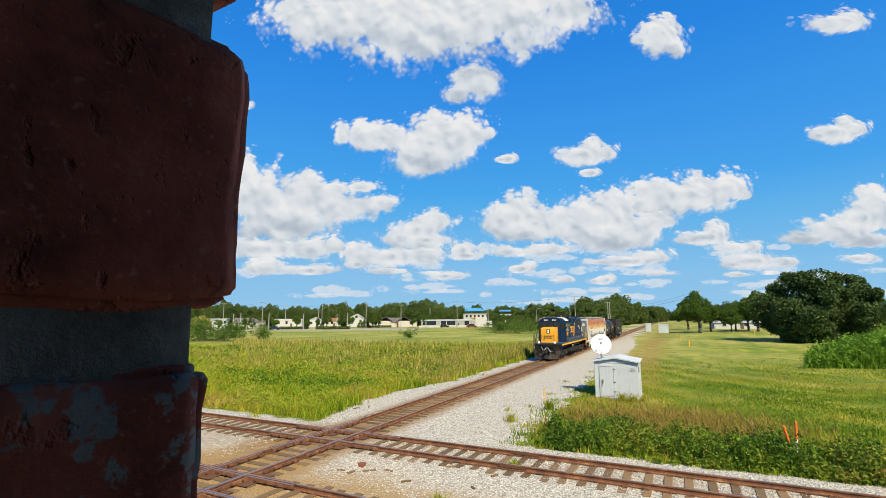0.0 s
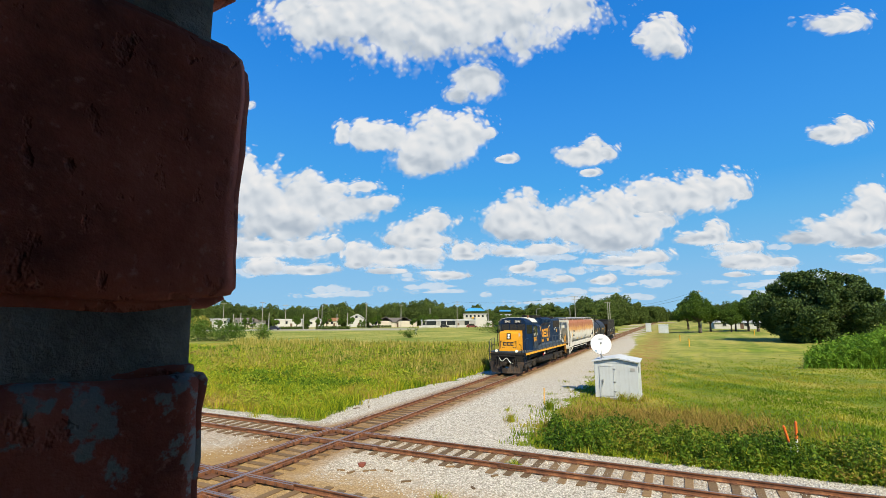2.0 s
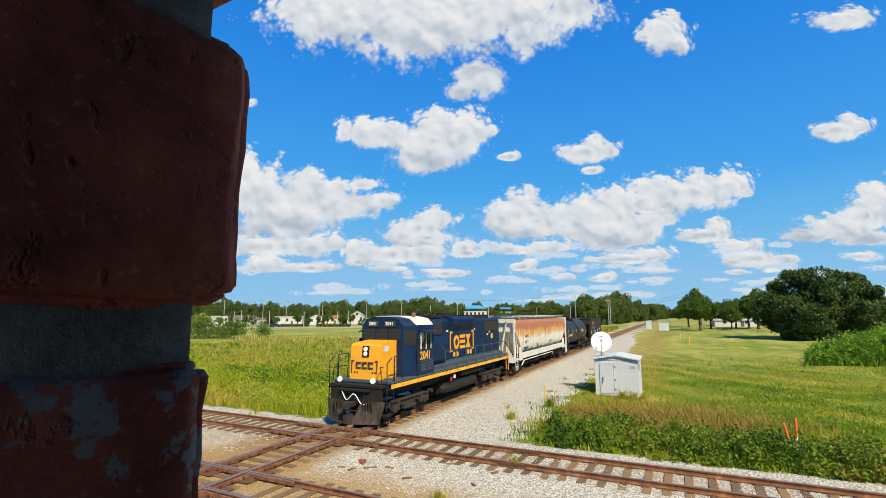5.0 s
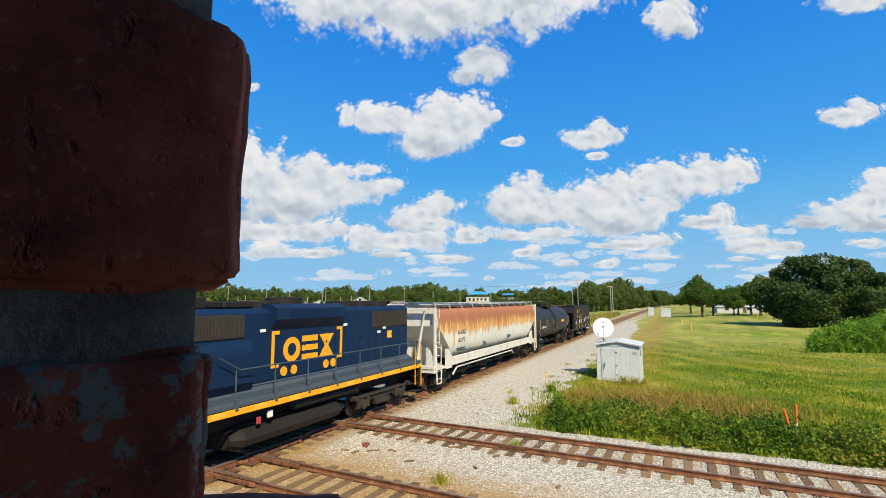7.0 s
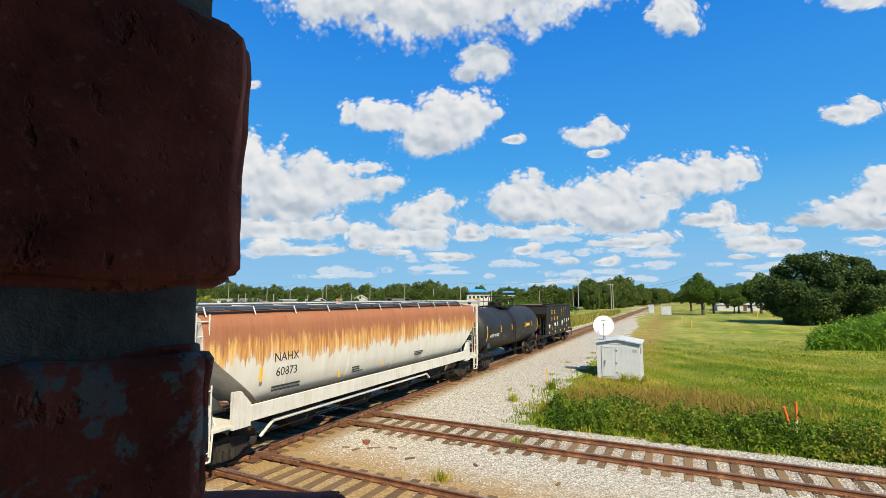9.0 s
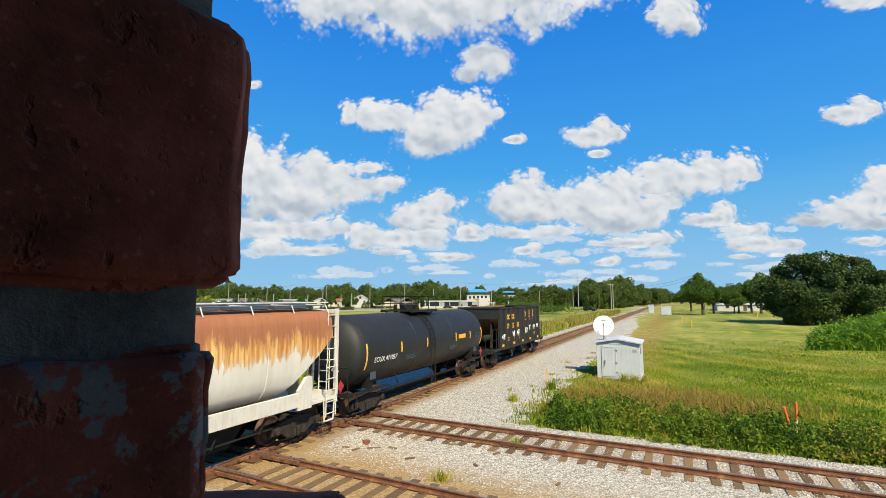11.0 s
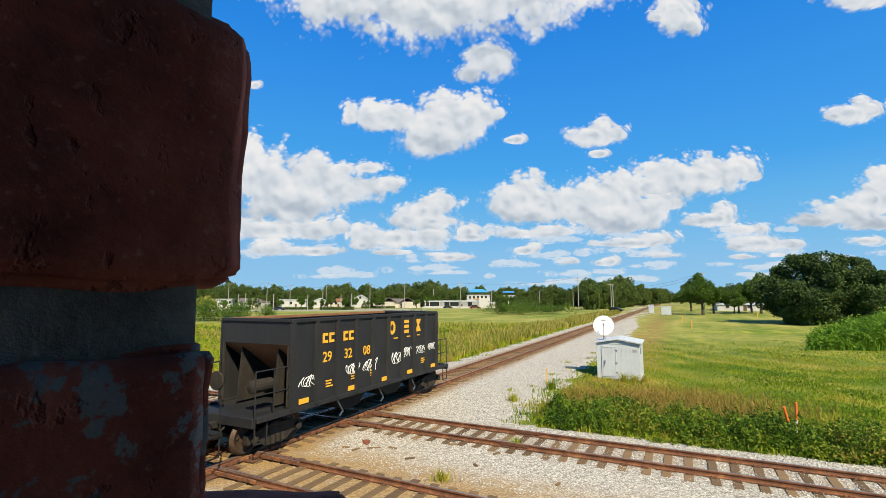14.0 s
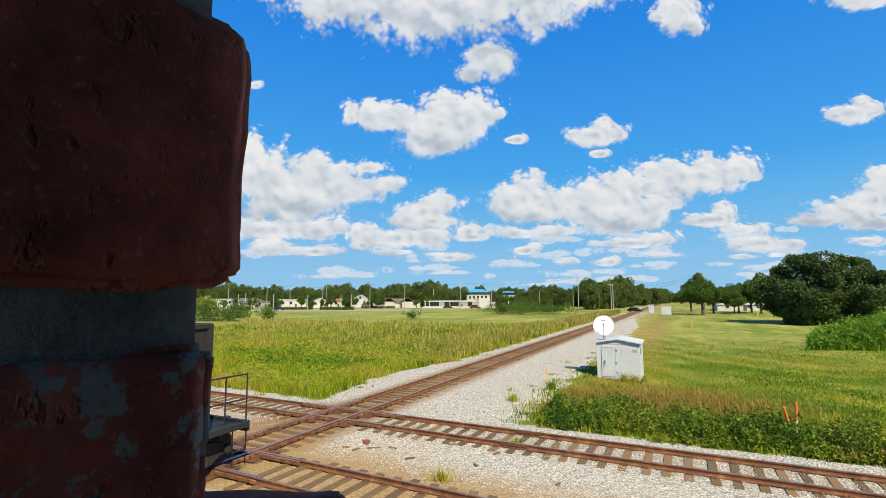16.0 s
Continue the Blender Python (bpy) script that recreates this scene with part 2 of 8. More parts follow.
def ground_material():
    n = Net("ground")
    pos = n.coord("Object")
    # broken white limestone
    cell = n.voronoi(pos, 17, out=1)
    dist = n.voronoi(pos, 17)
    grey = n.ramp(n.node("ShaderNodeSeparateColor", 0, (), Color=cell), ((0.0, (0.30, 0.265, 0.21)), (0.35, (0.53, 0.49, 0.415)), (1.0, (0.76, 0.715, 0.62))))
    joint = n.ramp(dist, ((0.25, 1.0), (0.62, 0.55)))
    stones = n.mix(1.0, grey, joint, "MULTIPLY")
    broad = n.noise(pos, 0.45, 5, 0.6)
    stones = n.mix(n.math("MULTIPLY", n.ramp(broad, ((0.45, 0.0), (0.7, 1.0))), 0.45), stones, (0.42, 0.37, 0.29))
    # rusty dirt along the rails, also darkening the train's shaded side, sandy soil by the near track
    rust = n.attr("rust")
    f = n.math("MULTIPLY", rust, n.ramp(n.noise(pos, 1.7, 6, 0.7), ((0.3, 0.6), (0.55, 1.0))))
    stones = n.mix(f, stones, n.mix(n.noise(pos, 9, 3), (0.11, 0.060, 0.024), (0.36, 0.21, 0.08)))
    sand = n.math("MULTIPLY", n.attr("sand"), n.ramp(n.noise(pos, 0.8, 6, 0.7), ((0.30, 0.0), (0.52, 1.0))))
    stones = n.mix(n.math("MULTIPLY", sand, 0.85), stones, n.mix(n.noise(pos, 14, 3), (0.28, 0.17, 0.060), (0.54, 0.36, 0.155)))
    stones = n.mix(n.math("MULTIPLY", sand, 0.6), stones, n.mix(1.0, stones, joint, "MULTIPLY"))
    # turf
    tone = n.noise(pos, 0.16, 6, 0.65)
    fine = n.noise(pos, 7, 5, 0.7)
    turf = n.ramp(tone, ((0.34, (0.055, 0.11, 0.008)), (0.5, (0.13, 0.185, 0.014)), (0.64, (0.27, 0.23, 0.045))))
    turf = n.mix(n.math("MULTIPLY", n.ramp(fine, ((0.35, 1.0), (0.6, 0.0))), 0.45), turf, (0.035, 0.055, 0.010))
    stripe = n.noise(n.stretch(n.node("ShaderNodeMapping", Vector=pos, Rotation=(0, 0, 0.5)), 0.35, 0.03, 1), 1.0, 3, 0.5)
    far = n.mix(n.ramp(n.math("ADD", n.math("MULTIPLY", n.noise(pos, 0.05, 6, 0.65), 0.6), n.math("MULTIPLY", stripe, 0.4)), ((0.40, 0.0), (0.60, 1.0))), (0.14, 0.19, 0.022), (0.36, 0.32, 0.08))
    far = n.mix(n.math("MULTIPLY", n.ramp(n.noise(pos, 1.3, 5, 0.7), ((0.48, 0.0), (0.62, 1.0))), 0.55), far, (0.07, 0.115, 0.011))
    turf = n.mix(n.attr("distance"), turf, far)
    mown = n.math("ADD", n.attr("swath"), n.math("MULTIPLY", n.math("SUBTRACT", fine, 0.5), 1.6))
    turf = n.mix(n.ramp(mown, ((0.15, 0.0), (0.75, 0.65))), turf, (0.31, 0.30, 0.045))
    turf = n.mix(n.ramp(n.math("MULTIPLY", mown, -1.0), ((0.2, 0.0), (0.8, 0.6))), turf, (0.085, 0.135, 0.010))
    turf = n.mix(n.math("MULTIPLY", n.attr("dry"), n.ramp(n.noise(pos, 0.5, 5, 0.7), ((0.35, 0.0), (0.6, 1.0)))), turf, (0.25, 0.15, 0.045))
    edge = n.math("ADD", n.attr("gravel"), n.math("MULTIPLY", n.math("SUBTRACT", n.noise(pos, 2.5, 5, 0.7), 0.5), 1.4))
    col = n.mix(n.ramp(edge, ((0.42, 0.0), (0.58, 1.0))), turf, stones)
    # the bottom of the ditch is coloured almost black
    col = n.mix(n.attr("ditch_dark"), col, (0.018, 0.020, 0.012))
    lane = n.attr("lane")
    col = n.mix(lane, col, n.mix(n.noise(pos, 0.6, 4), (0.26, 0.25, 0.23), (0.36, 0.34, 0.31)))
    bump = n.math("ADD", n.math("MULTIPLY", dist, -0.8), n.math("MULTIPLY", fine, 0.5))
    return n.done(col, 0.95, 0.0, bump, 0.8, 0.035, 0.2)


def build_ground():
    xs = spaced(-26, 60, 0.45, -3200, 3200)
    ys = spaced(7, 76, 0.45, -400, 4200)
    X, Y = np.meshgrid(xs, ys)
    x, y = X.ravel(), Y.ravel()
    z = height_at(x, y)
    w = len(xs)
    i = np.arange(len(x)).reshape(len(ys), w)
    quads = np.stack((i[:-1, :-1], i[:-1, 1:], i[1:, 1:], i[1:, :-1]), -1).reshape(-1, 4)
    me = bpy.data.meshes.new("ground")
    me.from_pydata(np.stack((x, y, z), 1).tolist(), [], quads.tolist())
    l1, l2, l3, s1 = lats(x, y)
    g = gravel_at(x, y)
    fields = {
        "gravel": smooth(-0.7, 0.7, g),
        # far-side rust spread wider near the crossing, painting the train's shade darker too
        "rust": np.clip(np.maximum(np.maximum(smooth(2.1, 1.1, np.abs(l1)) + smooth(3.6, 2.2, -l1) * smooth(0, 0.5, -l1) * smooth(19, 16, s1), smooth(2.0, 0.9, np.abs(l3)) * 0.5), smooth(1.5, 0.3, np.abs(l2)) * 0.35)
                        + smooth(2.6, 0.8, np.hypot(x + 9.0, y - 20.5)) * 0.4 + smooth(4.0, 1.5, np.hypot(x + 7, y - 15.5)) * 0.4, 0, 1),
        "sand": np.clip(smooth(3.3, 1.2, np.abs(l3 + 0.2)) + smooth(7, 2, np.hypot(x + 5.0, y - 16)) * 0.2, 0, 1),
        "swath": swath_at(x, y) * smooth(6.5, 9, l1) * smooth(2, 5, -l2) * smooth(130, 70, y),
        "ditch_dark": smooth(0.3, 0.75, ditch_at(x, y)),
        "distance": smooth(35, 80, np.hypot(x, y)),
        "dry": smooth(3.5, 0.3, np.abs(l1 - 8.6)) * smooth(12, 24, s1) * 0.9 + smooth(5, 1, np.hypot(x - 9.5, y - 22)) * 0.8,
        "lane": np.clip(smooth(3.4, 2.6, np.abs(y - 203 + 0.05 * x)) * smooth(40, 5, x) + smooth(2.2, 1.4, np.abs(y - 140 - 0.02 * (x - 60))) * smooth(20, 28, l1), 0, 1),
    }
    for key, values in fields.items():
        me.attributes.new(key, "FLOAT", "POINT").data.foreach_set("value", values.astype(np.float32))
    me.polygons.foreach_set("use_smooth", [True] * len(me.polygons))
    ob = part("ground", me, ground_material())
    tagged(ob, "white gravel around the rails giving way to grass and weeds", "ground", kind="structure")


build_ground()

# ---- tracks ----
def rail_material():
    n = Net("rusty rail steel")
    co = n.coord()
    a = n.noise(co, 3, 6, 0.7)
    rust = n.ramp(a, ((0.3, (0.07, 0.026, 0.013)), (0.55, (0.19, 0.075, 0.032)), (0.75, (0.34, 0.16, 0.065))))
    nz = n.node("ShaderNodeSeparateXYZ", 2, (), Vector=n.coord("Normal"))
    z = n.node("ShaderNodeSeparateXYZ", 2, (), Vector=co)
    top = n.math("MULTIPLY", n.ramp(nz, ((0.9, 0.0), (0.97, 1.0))), n.math("GREATER_THAN", z, 0.16))
    worn = n.math("MULTIPLY", top, n.ramp(n.noise(n.stretch(co, 1, 1, 1), 0.9, 4), ((0.3, 0.55), (0.6, 0.95))))
    col = n.mix(worn, rust, (0.30, 0.27, 0.26))
    return n.done(col, n.math("SUBTRACT", 0.85, n.math("MULTIPLY", worn, 0.5)), n.math("MULTIPLY", worn, 0.8), a, 0.3, 0.004)


M_RAIL = rail_material()
M_TIE = by_object("weathered sleeper", (0.050, 0.030, 0.014), (0.26, 0.16, 0.070), 0.95, 3.0, 0.8, (1.5, 14, 6))
M_SPIKE = plain("rusty spike plate", (0.16, 0.07, 0.035), 0.85, 0.2, 0.4, 20)


def rail_bmesh(a, b, drop=0.0):
    """A flat-bottomed rail along local x from a to b."""
    o = [(-0.07, 0.03), (0.07, 0.03), (0.07, 0.045), (0.012, 0.065), (0.012, 0.135), (0.036, 0.145), (0.036, 0.172), (0.028, RAIL), (-0.028, RAIL), (-0.036, 0.172),
         (-0.036, 0.145), (-0.012, 0.135), (-0.012, 0.065), (-0.07, 0.045)]
    bm = bmesh.new()
    prism(bm, [(p, q - drop) for p, q in o], a, b, "x")
    return bm


TIE_BM = bmesh.new()
box(TIE_BM, -0.115, 0.115, -1.3, 1.3, -0.12, 0.032, 0.012)
ME_TIE = mesh_of(TIE_BM, "sleeper")
PLATE_BM = bmesh.new()
for sy in (-0.7525, 0.7525):
    box(PLATE_BM, -0.09, 0.09, sy - 0.17, sy + 0.17, 0.0325, 0.044, 0.003)
    for dx, dy in ((-0.05, -0.1), (0.05, 0.1), (0.05, -0.1), (-0.05, 0.1)):
        box(PLATE_BM, dx - 0.012, dx + 0.012, sy + dy - 0.02, sy + dy + 0.02, 0.044, 0.066)
ME_PLATE = mesh_of(PLATE_BM, "tie_plate")


def lay_track(name, label, d, nrm, off, a, b, near, drop=0.0, skip=None, joints=11.9):
    """A track along d, from a to b metres; sleepers up to `near` are pieces of their own."""
    rng = random.Random(name)
    ang = math.atan2(d.y, d.x)
    base = nrm * off
    track = thing(name, label, "railway track", Matrix.Translation(base) @ Matrix.Rotation(ang, 4, "Z"), kind="structure")
    for side in (-0.7525, 0.7525):
        part("rail", rail_bmesh(a, b, drop), M_RAIL, track, "rust-brown steel rail with a worn running surface", at=Matrix.Translation((0, side, 0)))
    bars = bmesh.new()
    s = a + 5.1
    while s < min(b, 90):
        for side in (-0.7525, 0.7525):
            for off_y in (-0.03, 0.03):
                box(bars, s - 0.45, s + 0.45, side + off_y - 0.014, side + off_y + 0.014, 0.07, 0.135)
                for k in (-0.33, -0.12, 0.12, 0.33):
                    box(bars, s + k - 0.02, s + k + 0.02, side + off_y * 1.9 - 0.012, side + off_y * 1.9 + 0.012, 0.085, 0.115)
        s += joints
    part("joint_bars", bars, M_SPIKE, track)
    rest, rest_p, n_v = [], [], 0
    s = a
    while s < b:
        jit = pose(s + rng.uniform(-0.03, 0.03), rng.uniform(-0.07, 0.07), rng.uniform(-0.012, 0.0), 0, 0, rng.uniform(-1.6, 1.6))
        p = base + d * s
        if skip is None or not skip(p):
            if -9 < s < near:
                part("sleeper", ME_TIE, M_TIE, track, at=jit)
                part("tie_plate", ME_PLATE, M_SPIKE, track, at=pose(s, 0, -0.002))
            else:
                for cx, cy, cz in ((-.115, -1.3, .032), (.115, -1.3, .032), (.115, 1.3, .032), (-.115, 1.3, .032), (-.115, -1.3, -.1), (.115, -1.3, -.1), (.115, 1.3, -.1), (-.115, 1.3, -.1)):
                    rest.append(jit @ Vector((cx, cy, cz)))
                rest_p += [[n_v + k for k in f] for f in ((0, 1, 2, 3), (4, 5, 1, 0), (5, 6, 2, 1), (6, 7, 3, 2), (7, 4, 0, 3))]
                n_v += 8
        s += 0.545
    if rest:
        me = bpy.data.meshes.new("far_sleepers")
        me.from_pydata([tuple(v) for v in rest], [], rest_p)
        tagged(part("far_sleepers", me, M_TIE, track), kind="stuff")
    return track


CROSS = meet(O1, N1, O2, N2)
CROSS3 = meet(O1, N1, O3, N3)


def off_main(p):
    return abs(p.x * N1.x + p.y * N1.y - O1) < 1.75


lay_track("main_track", "rusty single railway track on dark sleepers running into the distance", D1, N1, O1, -75.0, 620.0, 62.0)
lay_track("crossing_track", "rusty railway track crossing the main line on white gravel", D2, N2, O2, -34.0, 34.0, 26.0, 0.004, off_main)
lay_track("side_track", "worn railway track half sunk in sandy dirt", D3, N3, O3, -30.0, 24.0, 14.0, 0.006, off_main)
# ---- the brick pier beside the eye ----
def brick_material():
    n = Net("old red brick")
    co = n.coord("Object")
    rnd = n.node("ShaderNodeObjectInfo", "Random")
    a = n.noise(co, 38, 7, 0.65)
    col = n.ramp(a, ((0.3, (0.12, 0.036, 0.027)), (0.5, (0.28, 0.080, 0.054)), (0.62, (0.34, 0.105, 0.070)), (0.8, (0.52, 0.22, 0.15))))
    col = n.mix(n.math("MULTIPLY", rnd, 0.25), col, (0.22, 0.055, 0.035))
    smear = n.math("MULTIPLY", n.ramp(n.noise(co, 88, 5, 0.6), ((0.55, 0.0), (0.58, 1.0))), n.attr("smear"))
    col = n.mix(smear, col, (0.20, 0.20, 0.19))
    speck = n.ramp(n.noise(n.stretch(co, 1, 1, 0.7), 170, 4, 0.55), ((0.60, 0.0), (0.68, 1.0)))
    col = n.mix(n.math("MULTIPLY", speck, 0.35), col, (0.05, 0.02, 0.016))
    grit = n.ramp(n.noise(co, 420, 3, 0.6), ((0.60, 0.0), (0.72, 1.0)))
    col = n.mix(n.math("MULTIPLY", grit, 0.35), col, (0.50, 0.26, 0.20))
    pit = n.voronoi(co, 90)
    return n.done(col, 0.92, 0.0, n.math("ADD", n.math("SUBTRACT", a, n.math("MULTIPLY", speck, 0.25)), n.math("MULTIPLY", n.ramp(pit, ((0.05, 0.0), (0.3, 1.0))), 0.15)), 1.0, 0.0016, 0.2)


M_BRICK = brick_material()
nm = Net("rough lime mortar")
mco = nm.coord("Object")
ma = nm.noise(mco, 60, 7, 0.7)
M_MORTAR = nm.done(nm.ramp(ma, ((0.3, (0.085, 0.085, 0.075)), (0.7, (0.25, 0.245, 0.22)))), 0.97, 0.0, ma, 1.0, 0.003, 0.15)
M_CONCRETE = plain("stained concrete", (0.32, 0.30, 0.27), 0.9, 0.0, 0.5, 2.5)


def rough_brick(x0, x1, y0, y1, z0, z1, seed, chip=0.0010, round_by=0.0048):
    """A worn brick with broken arrises."""
    bm = bmesh.new()
    box(bm, x0, x1, y0, y1, z0, z1)
    bmesh.ops.subdivide_edges(bm, edges=bm.edges[:], cuts=17, use_grid_fill=True)
    c = Vector(((x0 + x1) / 2, (y0 + y1) / 2, (z0 + z1) / 2))
    h = Vector((x1 - x0, y1 - y0, z1 - z0)) / 2
    for v in bm.verts:
        q = [(v.co[i] - c[i]) / h[i] for i in range(3)]
        p = Vector([c[i] + h[i] * math.sin(max(-1.0, min(1.0, q[i])) * math.pi / 2) for i in range(3)])   # closer rows at the arrises
        r = round_by * (1.0 + 0.5 * noise.noise(p * 35 + Vector((0, seed, 0))))
        core = Vector([max(c[i] - h[i] + r, min(c[i] + h[i] - r, p[i])) for i in range(3)])
        out = p - core
        v.co = core + out.normalized() * min(out.length, r)
        k = [abs(p[i] - c[i]) / h[i] for i in range(3)]
        near = [max(0.0, 1 - (1 - k[i]) * h[i] / 0.009) for i in range(3)]
        e = max(near[0] * near[1], near[1] * near[2], near[0] * near[2])
        wear = e * chip * (0.7 + 1.1 * noise.noise(p * 60 + Vector((seed, 0, 0)))) + e ** 4 * 0.0025
        v.co -= (p - c).normalized() * max(0.0, wear)
        v.co += Vector([noise.noise(p * 42 + Vector((i * 9.1, seed * 3.3, 0))) * 0.0016 + noise.noise(p * 130 + Vector((i * 5.1, seed, 0))) * 0.0006 for i in range(3)])
    me = mesh_of(bm, "brick", True)
    return me


def build_pier():
    # the face runs past the eye and towards it; local x along the face, y into the wall
    place = Matrix.Translation((-0.0412, 0.105, 0)) @ Matrix.Rotation(math.atan2(0.8, 0.6), 4, "Z")
    pier = thing("brick_pier", "weathered red brick pier with thick grey mortar in deep shade", "brick wall", place, kind="structure")
    course, tall = 0.0697, 0.0606
    ends = {0: -0.0062, 1: 0.0, 2: -0.0040, 3: -0.002, -1: -0.004, -2: -0.006}
    zbase = EYE.z + 0.0015
    for i in range(-8, 9):
        z0 = zbase + (i - 1) * course
        x = ends.get(i, -0.004 + 0.003 * math.sin(i * 2.3))
        length = 0.095 if i % 2 == 0 else 0.2
        while x > -0.75:
            me = rough_brick(max(x - length, -0.75), x, 0.0004 * math.sin(i * 3), 0.095, z0, z0 + tall, i * 7 + x * 40)
            at = me.attributes.new("smear", "FLOAT", "POINT")
            at.data.foreach_set("value", [1.0 if i <= 0 else 0.0] * len(me.vertices))
            part("brick", me, M_BRICK, pier)
            x -= length + 0.011
            length = 0.2
    bm = bmesh.new()
    box(bm, -0.75, -0.0105, 0.0035, 0.09, zbase - 9.2 * course, zbase + 8.2 * course)
    bmesh.ops.subdivide_edges(bm, edges=[e for e in bm.edges], cuts=70, use_grid_fill=True)
    for v in bm.verts:
        v.co += Vector([noise.noise(v.co * 60 + Vector((i * 7, 0, 0))) * 0.0024 + noise.noise(v.co * 190 + Vector((i * 7, 3, 0))) * 0.0013 for i in range(3)])
    part("mortar", bm, M_MORTAR, pier, "uneven grey lime mortar", True)
    bm = bmesh.new()
    box(bm, -0.75, -0.008, 0.004, 0.092, 3.05, zbase - 9.2 * course)
    box(bm, -0.75, -0.008, 0.004, 0.092, zbase + 8.2 * course, 6.6)
    part("pier_body", bm, M_BRICK, pier)
    # the broken ledge brick outside the pier
    me = rough_brick(-0.34, -0.050, 0.19, 0.27, EYE.z - 0.165, EYE.z - 0.100, 3, 0.006)
    me.attributes.new("smear", "FLOAT", "POINT")
    tagged(part("ledge", me, M_BRICK), "worn brick ledge outside the pier", "brick ledge", kind="structure")


build_pier()


def build_platform():
    """The viewing deck on which the eye stands: sill, deck, and unseen roof and walls added to shade the pier."""
    bm = bmesh.new()
    prism(bm, [(0.02, 4.02), (0.21, 4.02), (0.21, 4.17), (0.19, 4.19), (0.02, 4.19)], -3.0, 3.2, "x")
    bmesh.ops.translate(bm, verts=bm.verts[:], vec=(0, 0.06, 0))
    sill = part("window_sill", bm, M_CONCRETE)
    tagged(sill, "rough concrete ledge under the brick opening", "ledge", kind="structure")
    bm = bmesh.new()
    box(bm, -3.0, 3.2, 0.11, 0.20, 0.0, 4.02)
    tagged(part("wall_front", bm, M_BRICK), "brick wall below the ledge", "wall", kind="structure")
    bm = bmesh.new()
    box(bm, -3.0, 3.2, -4.0, 0.11, 2.9, 3.05)
    tagged(part("floor", bm, M_CONCRETE), "concrete deck floor", "floor", kind="structure")
    # back and side walls out of view, added to cut daylight on the pier
    bm = bmesh.new()
    box(bm, -3.0, 3.2, -4.0, -3.85, 0.0, 6.6)
    box(bm, -3.0, -2.85, -3.85, 0.11, 0.0, 6.6)
    box(bm, 3.05, 3.2, -3.85, 0.11, 0.0, 6.6)
    tagged(part("wall_back", bm, M_BRICK), "unseen brick back and side walls added to shade the deck", "wall", kind="structure")
    # roof out of view, placed to keep the sun off the bricks
    bm = bmesh.new()
    box(bm, -3.3, 3.5, -4.3, 0.75, 6.6, 6.8)
    tagged(part("ceiling", bm, M_CONCRETE), "unseen flat canopy roof placed to shade the deck", "ceiling", kind="structure")


build_platform()
# ---- the train: local x runs forward, y towards the near side, z up from the rail heads ----
HEADING = math.atan2(-D1.y, -D1.x)


def spot(u, t):
    """The pose of a vehicle whose middle stands u metres up the track at 8 s."""
    s = u - 6.633 * (t - 8) + 0.0167 * (t - 8) ** 2
    return Matrix.Translation(D1 * s + N1 * O1 + Vector((0, 0, RAIL))) @ Matrix.Rotation(HEADING, 4, "Z")


TRAIN = []          # things, the places of their middles, and their wheelsets
M_BLUE = painted("dark blue locomotive paint", (0.0020, 0.0155, 0.052), (0.007, 0.018, 0.036), 0.45, 0.5, 1.1, 0.0, 0.25)
M_YELLOW = painted("yellow locomotive paint", (0.74, 0.33, 0.012), (0.32, 0.15, 0.02), 0.3, 0.45, 2.0)
M_BLUEGREY = painted("grey-blue walkway paint", (0.045, 0.065, 0.09), (0.05, 0.05, 0.05), 0.4, 0.6)
M_BLACK = painted("sooty black underframe", (0.005, 0.0045, 0.004), (0.030, 0.021, 0.014), 0.4, 0.75, 2.5)
M_TRUCK = painted("dusty iron truck frame", (0.014, 0.012, 0.010), (0.085, 0.060, 0.040), 0.5, 0.85, 3.0)
M_WHEEL = painted("worn wheel steel", (0.05, 0.038, 0.03), (0.20, 0.10, 0.05), 0.6, 0.6, 4.0, 0.5)
M_GLASSY = Net("dark window glass").done((0.008, 0.010, 0.012), 0.06, 0.0, spec=0.6)
M_GRILLE = painted("dusty grille", (0.022, 0.019, 0.017), (0.06, 0.046, 0.032), 0.5, 0.8, 3.0)
M_LAMP = Net("lamp lens").done((0.85, 0.85, 0.8), 0.15)
M_WHITE = painted("white paint", (0.58, 0.57, 0.525), (0.30, 0.21, 0.13), 0.5, 0.55, 2.0)
M_TANK = painted("matt black tank paint", (0.013, 0.0135, 0.014), (0.034, 0.033, 0.031), 0.4, 0.5, 0.7)
M_COAL = painted("worn black car paint", (0.013, 0.0135, 0.0145), (0.038, 0.033, 0.029), 0.4, 0.6, 1.0)
M_MARK = plain("yellow reflective mark", (0.80, 0.42, 0.03), 0.5, 0.0, 0.15)
M_RED = plain("red placard", (0.36, 0.035, 0.04), 0.5)
M_RUSTY = painted("rusted steel rim", (0.20, 0.09, 0.04), (0.34, 0.19, 0.09), 0.7, 0.9, 2.0)
M_LETTER_W = plain("white lettering", (0.72, 0.72, 0.70), 0.6)
M_LETTER_B = plain("black lettering", (0.03, 0.03, 0.03), 0.6)
M_PLOW = painted("scraped grey pilot", (0.020, 0.018, 0.016), (0.13, 0.075, 0.045), 0.6, 0.8, 2.0)


